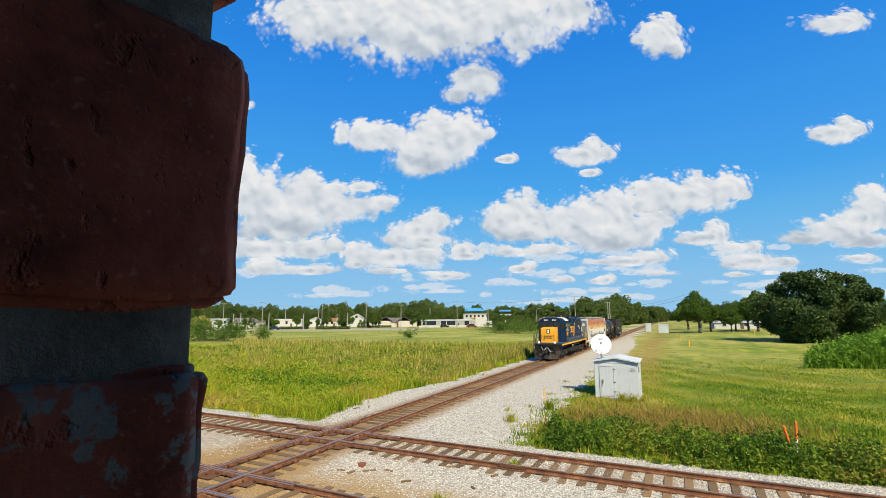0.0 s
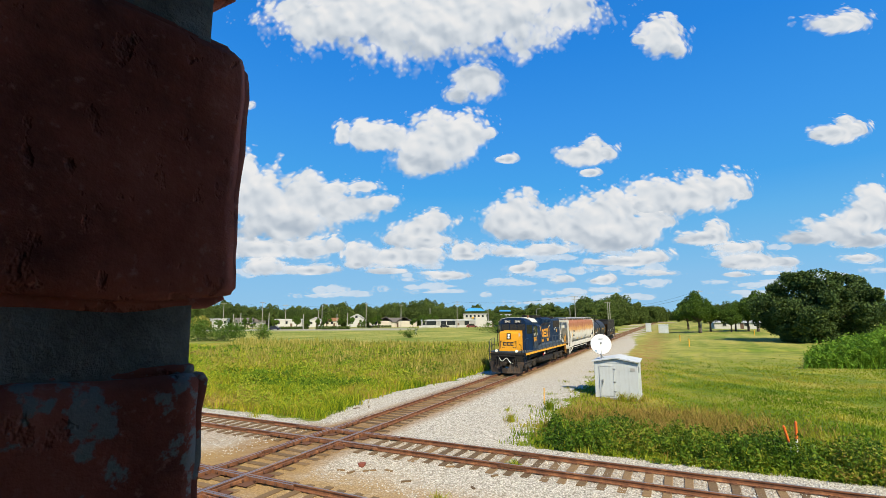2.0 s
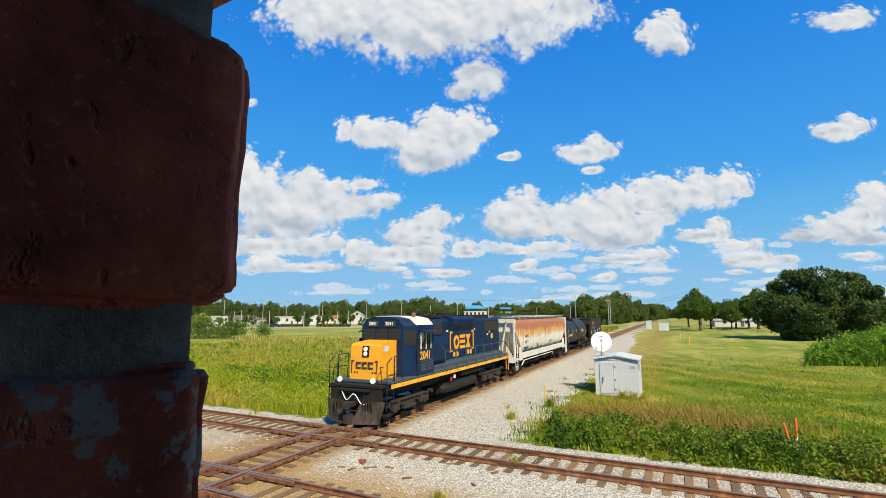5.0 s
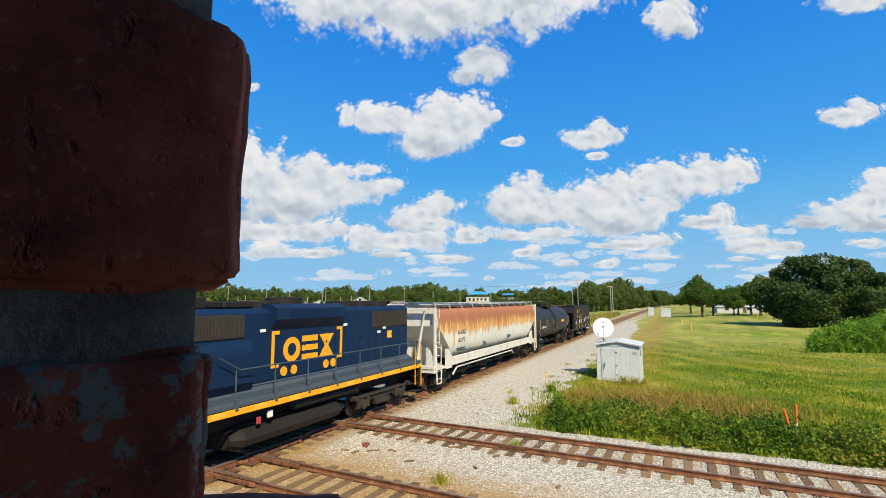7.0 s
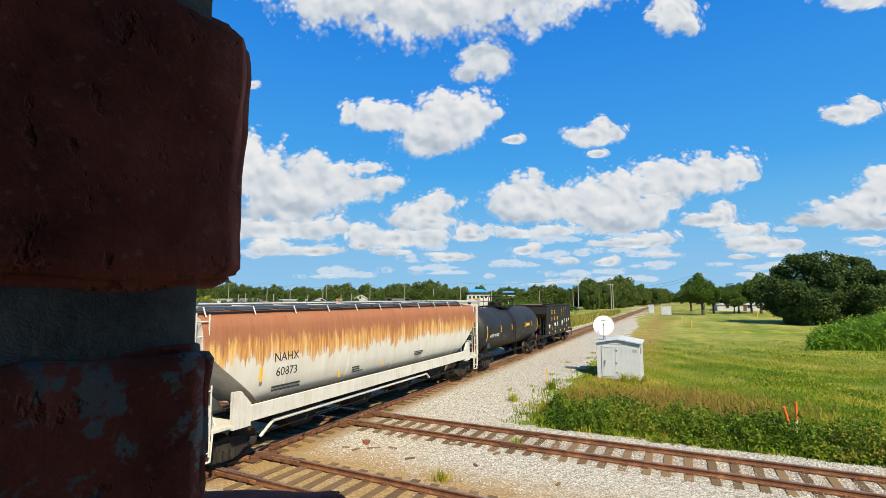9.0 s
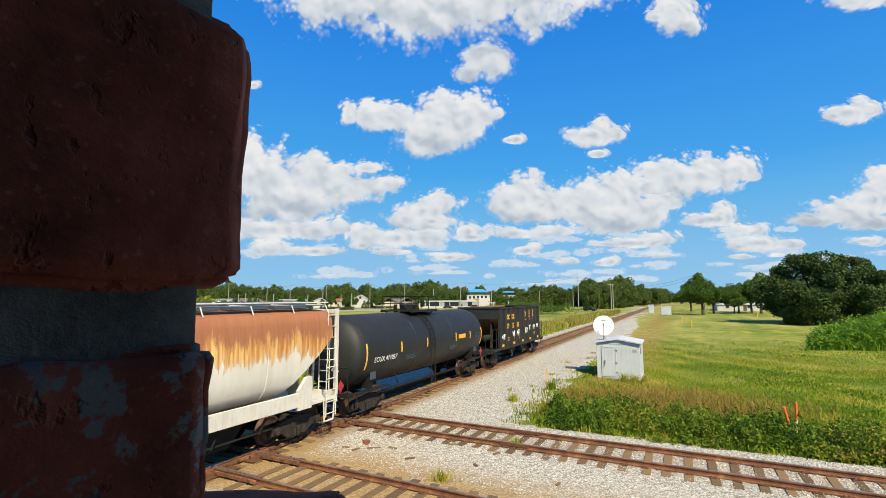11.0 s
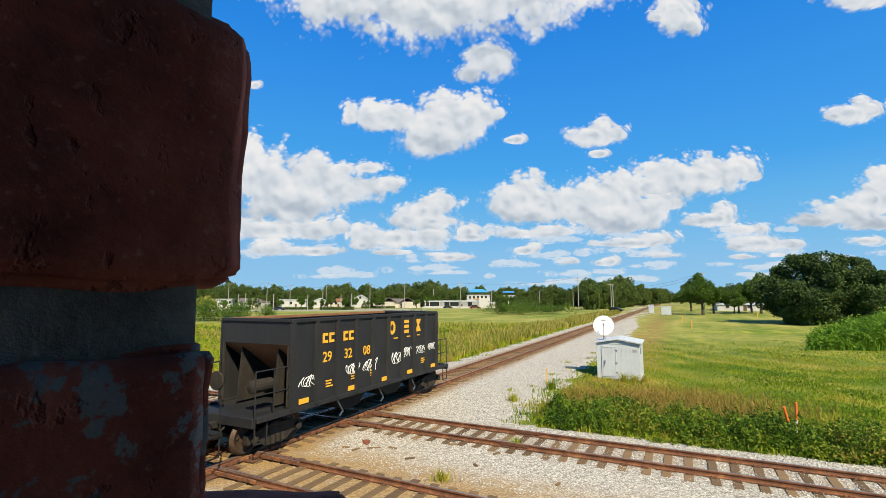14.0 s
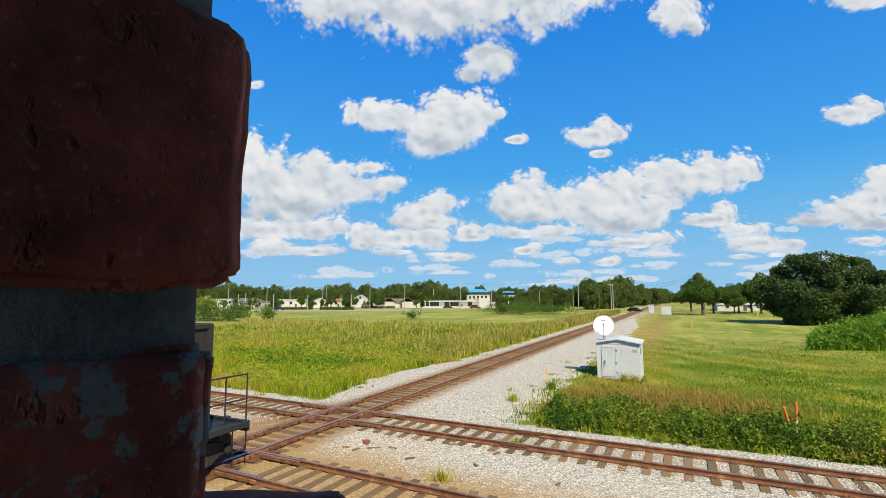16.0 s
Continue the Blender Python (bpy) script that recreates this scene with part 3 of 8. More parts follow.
def hopper_paint():
    """White paint, rusted through from the roof down in ragged runs."""
    n = Net("rust-streaked white hopper paint")
    co = n.coord()
    z = n.node("ShaderNodeSeparateXYZ", 2, (), Vector=co)
    run = n.noise(n.stretch(co, 3.2, 1.0, 0.35), 1.0, 6, 0.65)
    fine = n.noise(n.stretch(co, 9, 2, 2.2), 1.0, 5, 0.7)
    streak = n.node("ShaderNodeTexNoise", 0, (), Vector=n.stretch(co, 12, 1, 0.6), Scale=1.0, Detail=3.0)
    h = n.math("ADD", n.math("MULTIPLY", n.math("SUBTRACT", z, 2.42), 1.0), n.math("MULTIPLY", n.math("SUBTRACT", run, 0.5), 1.5))
    h = n.math("ADD", h, n.math("MULTIPLY", n.math("SUBTRACT", fine, 0.5), 0.9))
    dark = n.mix(n.noise(co, 1.6, 5), (0.24, 0.085, 0.045), (0.34, 0.135, 0.07))
    gold = n.mix(n.ramp(streak, ((0.35, 0.0), (0.65, 1.0))), (0.40, 0.15, 0.03), (0.66, 0.42, 0.15))
    rust = n.mix(n.ramp(h, ((0.66, 0.0), (0.98, 0.92))), gold, dark)
    white = n.mix(n.math("MULTIPLY", n.ramp(n.noise(n.stretch(co, 2, 2, 0.4), 1.2, 6, 0.6), ((0.35, 0.0), (0.7, 1.0))), 0.5), (0.64, 0.62, 0.56), (0.47, 0.44, 0.38))
    stain = n.ramp(n.math("ADD", n.noise(n.stretch(co, 1.2, 1, 3.0), 1.0, 5, 0.7), n.math("MULTIPLY", z, -0.05)), ((0.52, 0.0), (0.62, 0.6)))
    white = n.mix(n.math("MULTIPLY", stain, 0.35), white, (0.40, 0.24, 0.10))
    col = n.mix(n.ramp(h, ((0.24, 0.0), (0.34, 0.75), (0.55, 1.0))), white, rust)
    return n.done(col, 0.65, 0.0, fine, 0.15, 0.004, 0.3)


M_HOPPER = hopper_paint()


def wheelset_mesh(r):
    bm = bmesh.new()
    for s in (-1, 1):
        lathe(bm, [(s * 0.68, r + 0.028), (s * 0.705, r + 0.026), (s * 0.715, r), (s * 0.815, r - 0.006), (s * 0.815, r - 0.07), (s * 0.77, r - 0.09), (s * 0.765, 0.16), (s * 0.84, 0.11), (s * 0.84, 0.02)], 28, "y")
    rod(bm, (0, -1.08, 0), (0, 1.08, 0), 0.075, 10)
    for s in (-1, 1):        # lightening marks that show the turn
        for k in range(3):
            a = k * math.tau / 3
            box(bm, -0.03, 0.03, s * 0.766 - 0.012, s * 0.766 + 0.012, 0.2, 0.3, m=Matrix.Rotation(a, 4, "Y"))
    return mesh_of(bm, "wheelset", True)


ME_WHEEL = wheelset_mesh(0.46)
ME_WHEEL_L = wheelset_mesh(0.51)


def truck(car, x, base, r, loco=False):
    """Side frames, bolster and springs of one truck, with its two wheelsets; gives the wheelsets."""
    h = base / 2
    bm = bmesh.new()
    for s in (-1, 1):
        y0, y1 = (s * 0.95, s * 1.12) if s > 0 else (s * 1.12, s * 0.95)
        if loco:
            prism(bm, [(-h - 0.45, 0.62), (-h - 0.4, 0.38), (-h + 0.35, 0.38), (-h + 0.5, 0.55), (-0.55, 0.6), (-0.45, 0.32), (0.45, 0.32), (0.55, 0.6), (h - 0.5, 0.55), (h - 0.35, 0.38), (h + 0.4, 0.38), (h + 0.45, 0.62), (h + 0.2, 0.86), (-h - 0.2, 0.86)], y0, y1, "y")
            for cx in (-h, h):
                lathe(bm, [(s * 1.1, 0.2), (s * 1.24, 0.19), (s * 1.26, 0.12)], 12, "y", (cx, 0, r))
                for k in (-0.32, 0.32):
                    rod(bm, (cx + k, s * 1.16, 0.4), (cx + k, s * 1.16, 0.75), 0.09, 8)
            box(bm, -0.5, 0.5, min(s * 1.0, s * 1.22), max(s * 1.0, s * 1.22), 0.34, 0.5, 0.02)
            rod(bm, (-h - 0.75, s * 1.15, 0.78), (h + 0.75, s * 1.15, 0.78), 0.05, 6)
            for cx in (-h - 0.62, h + 0.62):
                lathe(bm, [(s * 1.02, 0.1), (s * 1.3, 0.1)], 10, "y", (cx, 0, 0.82))
        else:
            prism(bm, [(-h - 0.22, r + 0.12), (-h - 0.2, r - 0.12), (-h + 0.22, r - 0.12), (-0.42, 0.16), (0.42, 0.16), (h - 0.22, r - 0.12), (h + 0.2, r - 0.12), (h + 0.22, r + 0.12), (0.45, 0.72), (-0.45, 0.72)], y0, y1, "y")
            for cx in (-h, h):
                lathe(bm, [(s * 1.08, 0.13), (s * 1.2, 0.125), (s * 1.22, 0.07)], 12, "y", (cx, 0, r))
            box(bm, -0.3, 0.3, min(s * 1.11, s * 1.14), max(s * 1.11, s * 1.14), 0.42, 0.62)
            for k in (-0.2, 0, 0.2):
                rod(bm, (k, s * 1.17, 0.2), (k, s * 1.17, 0.42), 0.07, 8)
    box(bm, -0.2, 0.2, -1.1, 1.1, 0.45, 0.78, 0.02)
    part("truck_frame", bm, M_TRUCK, car, "dusty cast iron truck frame", at=Matrix.Translation((x, 0, 0)))
    return [(part("wheelset", ME_WHEEL_L if loco else ME_WHEEL, M_WHEEL, car, at=Matrix.Translation((x + k, 0, r))), x + k, r) for k in (-h, h)]


def coupler(car, x, way):
    bm = bmesh.new()
    box(bm, min(x, x + way * 0.5), max(x, x + way * 0.5), -0.09, 0.09, 0.75, 0.95, 0.02)
    box(bm, min(x + way * 0.38, x + way * 0.66), max(x + way * 0.38, x + way * 0.66), -0.16, 0.12, 0.68, 1.0, 0.04)
    pipe(bm, [(x, 0.35, 0.8), (x + way * 0.3, 0.33, 0.62), (x + way * 0.6, 0.25, 0.68)], 0.025)
    part("coupler", bm, M_TRUCK, car)


def ladder(car, name, x, y, z0, z1, mat, wide=0.42, along="x", steps=0.38, r=0.022):
    bm = bmesh.new()
    a = (wide / 2, 0) if along == "x" else (0, wide / 2)
    for s in (-1, 1):
        rod(bm, (x + s * a[0], y + s * a[1], z0), (x + s * a[0], y + s * a[1], z1), r)
    z = z0 + 0.1
    while z < z1:
        rod(bm, (x - a[0], y - a[1], z), (x + a[0], y + a[1], z), r * 0.8)
        z += steps
    part(name, bm, mat, car)


def near_side(x, z, y):
    """A pose for lettering on the near side: reads towards the rear."""
    return Matrix.Translation((x, y, z)) @ Matrix(((-1, 0, 0, 0), (0, 0, 1, 0), (0, 1, 0, 0), (0, 0, 0, 1)))


def slab(bm, outline, y, thick=0.008):
    prism(bm, outline, y - thick, y + thick, "y")


def emblem(car, x, z, y, h, w, mat, gap=0.08):
    """Three plain blocks: a ring, stacked bars and an hourglass."""
    k = (w - 2 * gap) / 3
    x0 = x + w / 2
    bm = bmesh.new()
    t = 0.24 * h
    for a in range(16):
        p0, p1 = a * math.tau / 16, (a + 1) * math.tau / 16
        ring = [(math.cos(p), math.sin(p)) for p in (p0, p1)]
        c = x0 - k / 2
        slab(bm, [(c - ring[0][0] * k / 2, z + ring[0][1] * h / 2), (c - ring[1][0] * k / 2, z + ring[1][1] * h / 2),
                  (c - ring[1][0] * (k / 2 - t), z + ring[1][1] * (h / 2 - t)), (c - ring[0][0] * (k / 2 - t), z + ring[0][1] * (h / 2 - t))], y)
    part("emblem_ring", bm, mat, car)
    bm = bmesh.new()
    x1 = x0 - k - gap
    for i, q in enumerate((h / 2 - t / 2, 0, -h / 2 + t / 2)):
        slab(bm, [(x1, z + q - t / 2), (x1 - k, z + q - t / 2), (x1 - k, z + q + t / 2), (x1, z + q + t / 2)], y)
    part("emblem_bars", bm, mat, car)
    bm = bmesh.new()
    x2 = x1 - k - gap
    slab(bm, [(x2, z + h / 2), (x2 - k, z + h / 2), (x2 - k * 0.62, z), (x2 - k, z - h / 2), (x2, z - h / 2), (x2 - k * 0.38, z)], y)
    part("emblem_hourglass", bm, mat, car)


def bars(car, name, x, z, y, rows, mat, rng, wide=0.5, step=0.09):
    """Small writing that cannot be read, as plain bars."""
    bm = bmesh.new()
    for i in range(rows):
        w = wide * rng.uniform(0.6, 1.0)
        slab(bm, [(x, z - i * step), (x - w, z - i * step), (x - w, z - i * step - step * 0.5), (x, z - i * step - step * 0.5)], y, 0.005)
    part(name, bm, mat, car)


# ---- locomotive ----
def locomotive():
    u = 5.1
    car = thing("locomotive", "dark blue diesel locomotive with a yellow nose pulling the train", "locomotive", spot(u, 0))
    rng = random.Random(1)
    bm = bmesh.new()
    box(bm, -8.2, 7.6, -1.48, 1.48, 1.62, 1.74, 0.015)
    part("walkway", bm, M_BLUEGREY, car)
    bm = bmesh.new()
    box(bm, -8.1, 7.5, -0.8, 0.8, 0.95, 1.62)
    box(bm, -8.2, -8.05, -1.45, 1.45, 0.55, 1.62)
    part("underframe", bm, M_BLACK, car)
    for s in (-1, 1):
        bm = bmesh.new()
        box(bm, -8.2, 7.6, s * 1.5 - 0.02, s * 1.5 + 0.02, 1.44, 1.61, 0.006)
        part("side_sill", bm, M_YELLOW, car, "yellow striped side sill")
        for k in range(22):
            if k % 2:
                bm = bmesh.new()
                box(bm, -7.9 + k * 0.7, -7.9 + k * 0.7 + 0.45, s * 1.522 - 0.006, s * 1.522 + 0.006, 1.46, 1.59)
                part("stripe_mark", bm, M_MARK, car)
    # long hood
    hood = bmesh.new()
    prism(hood, [(-0.9, 1.74), (0.9, 1.74), (0.9, 4.12), (0.72, 4.27), (-0.72, 4.27), (-0.9, 4.12)], -7.87, 3.68, "x")
    part("long_hood", hood, M_BLUE, car)
    bm = bmesh.new()
    for s in (-1, 1):
        prism(bm, [(s * 0.88, 1.74), (s * 1.16, 1.74), (s * 1.16, 1.90), (s * 0.88, 2.05)], -7.87, 3.68, "x")
    part("battery_skirt", bm, M_BLUEGREY, car)
    for s in (-1, 1):         # hood doors
        x = -7.6
        while x < 3.4:
            bm = bmesh.new()
            w = rng.choice((0.5, 0.62, 0.62))
            box(bm, x, x + w - 0.03, s * 0.905 - 0.012, s * 0.905 + 0.012, 2.08, 3.25, 0.006)
            for zz in (2.3, 3.0):
                box(bm, x + w - 0.12, x + w - 0.06, s * 0.92 - 0.015, s * 0.92 + 0.015, zz, zz + 0.1)
            x += w
            part("hood_door", bm, M_BLUE, car)
    # flared brake section, grilles, roof gear
    bm = bmesh.new()
    prism(bm, [(0.9, 3.62), (1.16, 3.92), (1.16, 4.26), (0.9, 4.4), (-0.9, 4.4), (-1.16, 4.26), (-1.16, 3.92), (-0.9, 3.62)], -2.9, 0.55, "x")
    part("brake_housing", bm, M_BLUE, car)
    for s in (-1, 1):
        bm = bmesh.new()
        for k in range(22):
            x = -2.4 + k * 0.11
            box(bm, x, x + 0.05, s * 1.17 - 0.012, s * 1.17 + 0.012, 3.97, 4.2)
        part("brake_grille", bm, M_BLUE, car)
        for x0, x1, z0, z1 in ((-7.8, -4.98, 3.36, 4.06), (1.55, 3.36, 3.42, 4.1)):
            bm = bmesh.new()
            box(bm, x0, x1, s * 0.905 - 0.015, s * 0.905 + 0.015, z0, z1, 0.008)
            x = x0 + 0.04
            while x < x1 - 0.06:
                box(bm, x, x + 0.045, s * 0.93 - 0.015, s * 0.93 + 0.015, z0 + 0.04, z1 - 0.04)
                x += 0.09
            part("air_grille", bm, M_GRILLE, car, "dusty brown radiator grille")
        bm = bmesh.new()      # rounded blower duct
        arc = [(s * (0.9 + 0.36 * math.sin(a)), 2.98 + 0.40 * math.cos(a)) for a in np.linspace(0, math.pi / 2, 9)]
        prism(bm, arc + [(s * 1.26, 2.2), (s * 1.08, 1.95), (s * 0.9, 1.95)], 1.5, 3.2, "x")
        part("blower_duct", bm, M_BLUE, car)
    for x, n in ((-0.9, 1), (-4.1, 1), (-5.2, 1), (-6.4, 1), (0.2, 0)):
        bm = bmesh.new()
        z = 4.4 if n and x > -3 else 4.27
        lathe(bm, [(z, 0.62), (z + 0.2, 0.62), (z + 0.22, 0.55), (z + 0.16, 0.5), (z + 0.16, 0.05)], 20, "z", (x, 0, 0))
        part("roof_fan", bm, M_BLACK, car)
    bm = bmesh.new()
    box(bm, 0.9, 2.0, -0.55, 0.55, 4.27, 4.5, 0.05)
    box(bm, 2.3, 2.7, -0.2, 0.2, 4.27, 4.62, 0.03)
    part("exhaust_housing", bm, M_BLACK, car)
    # cab
    shell = [(-1.5, 1.74), (1.5, 1.74), (1.5, 4.0), (1.22, 4.3), (0.6, 4.42), (-0.6, 4.42), (-1.22, 4.3), (-1.5, 4.0)]
    bm = bmesh.new()
    rings = [[bm.verts.new((x, y * k, z)) for y, z in shell] for x, k in ((3.66, 1.0), (5.4, 1.0), (6.02, 0.74))]
    for a, b in zip(rings, rings[1:]):
        for i in range(8):
            bm.faces.new((a[i], a[(i + 1) % 8], b[(i + 1) % 8], b[i]))
    bm.faces.new(rings[0]), bm.faces.new(rings[-1][::-1])
    bmesh.ops.recalc_face_normals(bm, faces=bm.faces[:])
    part("cab", bm, M_BLUE, car)
    bm = bmesh.new()
    prism(bm, [(1.52, 4.02), (1.23, 4.325), (0.6, 4.445), (-0.6, 4.445), (-1.23, 4.325), (-1.52, 4.02), (-1.2, 4.27), (-0.6, 4.40), (0.6, 4.40), (1.2, 4.27)], 3.75, 5.5, "x")
    part("cab_roof", bm, M_WHITE, car, "sun-bleached pale cab roof")
    bm = bmesh.new()
    box(bm, 4.6, 4.75, 0.85, 1.0, 4.4, 4.6, 0.03)
    part("roof_horn", bm, M_RUSTY, car)
    bm = bmesh.new()
    rod(bm, (5.0, -0.5, 4.42), (5.0, -0.5, 4.75), 0.02)
    part("aerial", bm, M_BLACK, car)
    for s in (-1, 1):
        bm = bmesh.new()
        box(bm, 4.05, 5.05, s * 1.5 - 0.03, s * 1.5 + 0.03, 2.92, 3.7, 0.02)
        part("side_window", bm, M_GLASSY, car, "dark sliding cab window")
        for a, b in ((4.02, 4.07), (4.52, 4.57), (5.03, 5.08)):
            bm = bmesh.new()
            box(bm, a, b, s * 1.53 - 0.02, s * 1.53 + 0.02, 2.9, 3.72)
            part("window_post", bm, M_WHITE, car)
        bm = bmesh.new()
        prism(bm, [(s * 1.5, 3.78), (s * 1.95, 3.66), (s * 1.95, 3.69), (s * 1.5, 3.82)], 3.9, 5.2, "x")
        part("sunshade", bm, M_BLUE, car, "blue sunshade over the cab window")
        bm = bmesh.new()
        prism(bm, [(5.47, s * 1.44), (5.95, s * 1.115), (5.97, s * 1.145), (5.49, s * 1.495)], 3.1, 3.8, "z")
        part("front_side_window", bm, M_GLASSY, car)
        bm = bmesh.new()      # louvres below the number
        for k in range(8):
            for xa in (3.8, 4.45):
                prism(bm, [(xa, 1.9 + k * 0.07), (xa + 0.55, 1.9 + k * 0.07), (xa + 0.55, 1.935 + k * 0.07), (xa, 1.935 + k * 0.07)], s * 1.5 - 0.02, s * 1.5 + 0.02, "y")
        part("louvres", bm, M_BLUEGREY, car)
        bm = bmesh.new()
        pipe(bm, [(5.45, s * 1.5, 2.0), (5.5, s * 1.58, 2.4), (5.5, s * 1.58, 3.0), (5.4, s * 1.58, 3.0)], 0.025)
        box(bm, 5.3, 5.5, s * 1.62 - 0.02, s * 1.62 + 0.02, 3.1, 3.4)
        part("mirror", bm, M_BLACK, car)
    lettering("cab_number", "2041", 0.55, near_side(4.55, 2.58, 1.506), M_YELLOW, car, 0.004, 0.012)
    bm = bmesh.new()
    for a, b in ((-1.04, -0.36), (-0.31, 0.31), (0.36, 1.04)):
        box(bm, 6.0, 6.05, a, b, 3.36, 3.88, 0.015)
    part("windshield", bm, M_GLASSY, car, "dark front cab windows")
    for s in (-0.48, 0.42):
        bm = bmesh.new()
        box(bm, 6.01, 6.07, s - 0.29, s + 0.29, 3.96, 4.22, 0.01)
        part("number_board", bm, M_LETTER_B, car, "black number board with white digits")
        lettering("board_number", "2041", 0.22, Matrix.Translation((6.075, s, 4.09)) @ Matrix(((0, 0, 1, 0), (1, 0, 0, 0), (0, 1, 0, 0), (0, 0, 0, 1))), M_LETTER_W, car, 0.003, 0.004)
    # short yellow nose
    bm = bmesh.new()
    prism(bm, [(6.0, 1.62), (7.37, 1.62), (7.4, 1.75), (7.3, 3.14), (7.2, 3.26), (6.0, 3.36)], -0.78, 0.78, "y")
    part("short_nose", bm, M_YELLOW, car, "bright yellow short nose")
    bm = bmesh.new()
    prism(bm, [(7.26, 2.70), (7.38, 2.70), (7.33, 3.16), (7.22, 3.16)], -0.15, 0.19, "y")
    part("headlight_box", bm, M_BLACK, car)
    for z in (2.82, 3.02):
        bm = bmesh.new()
        lathe(bm, [(7.33, 0.10), (7.385, 0.095), (7.39, 0.02)], 16, "x", (0, 0.02, z))
        part("headlight", bm, M_LAMP, car, "round white headlight lens")
    bm = bmesh.new()          # nose emblem: plain dark blocks and brackets
    face = lambda y0, y1, z0, z1: box(bm, 7.34, 7.392, y0 * 0.9, y1 * 0.9, z0 - 0.08, z1 - 0.08)
    for y0 in (-0.52, -0.17, 0.18):
        face(y0, y0 + 0.28, 2.25, 2.33), face(y0, y0 + 0.28, 2.47, 2.55), face(y0, y0 + 0.09, 2.33, 2.47)
    for y0, d in ((-0.78, 0.1), (0.68, -0.1)):
        face(y0, y0 + 0.04, 2.05, 2.62)
        face(min(y0, y0 + d), max(y0, y0 + d) + 0.04, 2.58, 2.62)
    for y0 in (-0.62, -0.47, 0.42, 0.57):
        face(y0, y0 + 0.08, 2.06, 2.14)
    part("nose_emblem", bm, M_LETTER_B, car)
    bm = bmesh.new()
    box(bm, 6.7, 7.1, 0.778, 0.793, 2.9, 3.15)
    part("nose_sticker", bm, M_WHITE, car)
    # emblem on the hood
    emblem(car, -1.25, 2.93, 0.925, 0.80, 2.5, M_YELLOW)
    for xa, d in ((0.5, -1), (-3.0, 1)):
        bm = bmesh.new()
        slab(bm, [(xa, 2.42), (xa + d * 0.12, 2.42), (xa + d * 0.12, 3.56), (xa, 3.56)], 0.925)
        for z0 in (2.42, 3.44):
            slab(bm, [(xa + d * 0.12, z0), (xa + d * 0.32, z0), (xa + d * 0.32, z0 + 0.12), (xa + d * 0.12, z0 + 0.12)], 0.925)
        part("emblem_bracket", bm, M_YELLOW, car)
    for xa in (-0.05, -0.5, -2.1, -2.5):
        bm = bmesh.new()
        lathe(bm, [(0.915, 0.15), (0.935, 0.15)], 18, "y", (xa, 0, 2.27))
        part("emblem_dot", bm, M_YELLOW, car)
    for xa, z0 in ((-5.6, 3.15), (0.75, 3.55), (-3.3, 3.55), (-6.0, 3.3)):
        bm = bmesh.new()
        box(bm, xa, xa + 0.22, 0.915, 0.93, z0, z0 + 0.09)
        part("hood_sticker", bm, M_LETTER_W, car)
    bm = bmesh.new()
    box(bm, -6.5, -6.15, 0.915, 0.935, 2.9, 3.2)
    part("warning_label", bm, M_MARK, car, "orange and white warning label")
    # handrails
    for s in (-1, 1):
        xs = [-7.7 + k * 1.42 for k in range(8)]
        bm = bmesh.new()
        pipe(bm, [(-7.9, s * 1.44, 2.62), (2.1, s * 1.44, 2.62), (2.8, s * 1.44, 3.0)], 0.02)
        part("handrail", bm, M_BLUEGREY, car)
        for x in xs:
            bm = bmesh.new()
            rod(bm, (x, s * 1.44, 1.55), (x, s * 1.44, 2.64), 0.022)
            box(bm, x - 0.05, x + 0.05, s * 1.5 - 0.03, s * 1.5 + 0.03, 1.55, 1.85)
            part("rail_post", bm, M_BLUEGREY, car)
        for xe, way, mat in ((-8.2, -1, M_YELLOW), (7.9, 1, M_BLUE)):
            bm = bmesh.new()
            pipe(bm, [(xe, s * 1.47, 0.6), (xe, s * 1.47, 2.5), (xe - way * 0.35, s * 1.47, 2.7)], 0.022)
            pipe(bm, [(xe - way * 0.55, s * 1.47, 0.7), (xe - way * 0.55, s * 1.47, 2.4)], 0.022)
            part("grab_iron", bm, mat, car)
            bm = bmesh.new()
            for k in range(4):
                box(bm, min(xe, xe - way * 0.55), max(xe, xe - way * 0.55), min(s * 1.12, s * 1.46), max(s * 1.12, s * 1.46), 0.38 + k * 0.34, 0.42 + k * 0.34)
            box(bm, xe - 0.02 - way * 0.28, xe + 0.02 - way * 0.28, min(s * 1.1, s * 1.13), max(s * 1.1, s * 1.13), 0.36, 1.6)
            part("corner_steps", bm, M_BLACK, car)
    # front platform, pilot and plow
    bm = bmesh.new()
    box(bm, 7.5, 8.05, -1.36, 1.36, 1.48, 1.60, 0.01)
    box(bm, 7.93, 8.02, -1.30, 1.30, 0.80, 1.48, 0.02)
    box(bm, 8.0, 8.2, -0.75, 0.75, 1.34, 1.44, 0.02)
    part("pilot_plate", bm, M_BLACK, car)
    bm = bmesh.new()
    for s in (-1, 1):
        vs = [(8.12, s * 1.22, 0.10), (8.02, s * 1.46, 0.98), (8.16, s * 0.36, 0.90), (8.55, s * 0.16, 0.10)]
        a = [bm.verts.new(v) for v in vs]
        b = [bm.verts.new((x - 0.06, y, z)) for x, y, z in vs]
        for f in (a, b[::-1], [a[0], b[0], b[1], a[1]], [a[1], b[1], b[2], a[2]], [a[2], b[2], b[3], a[3]], [a[3], b[3], b[0], a[0]]):
            bm.faces.new(f)
    box(bm, 8.4, 8.58, -0.2, 0.2, 0.12, 0.5)
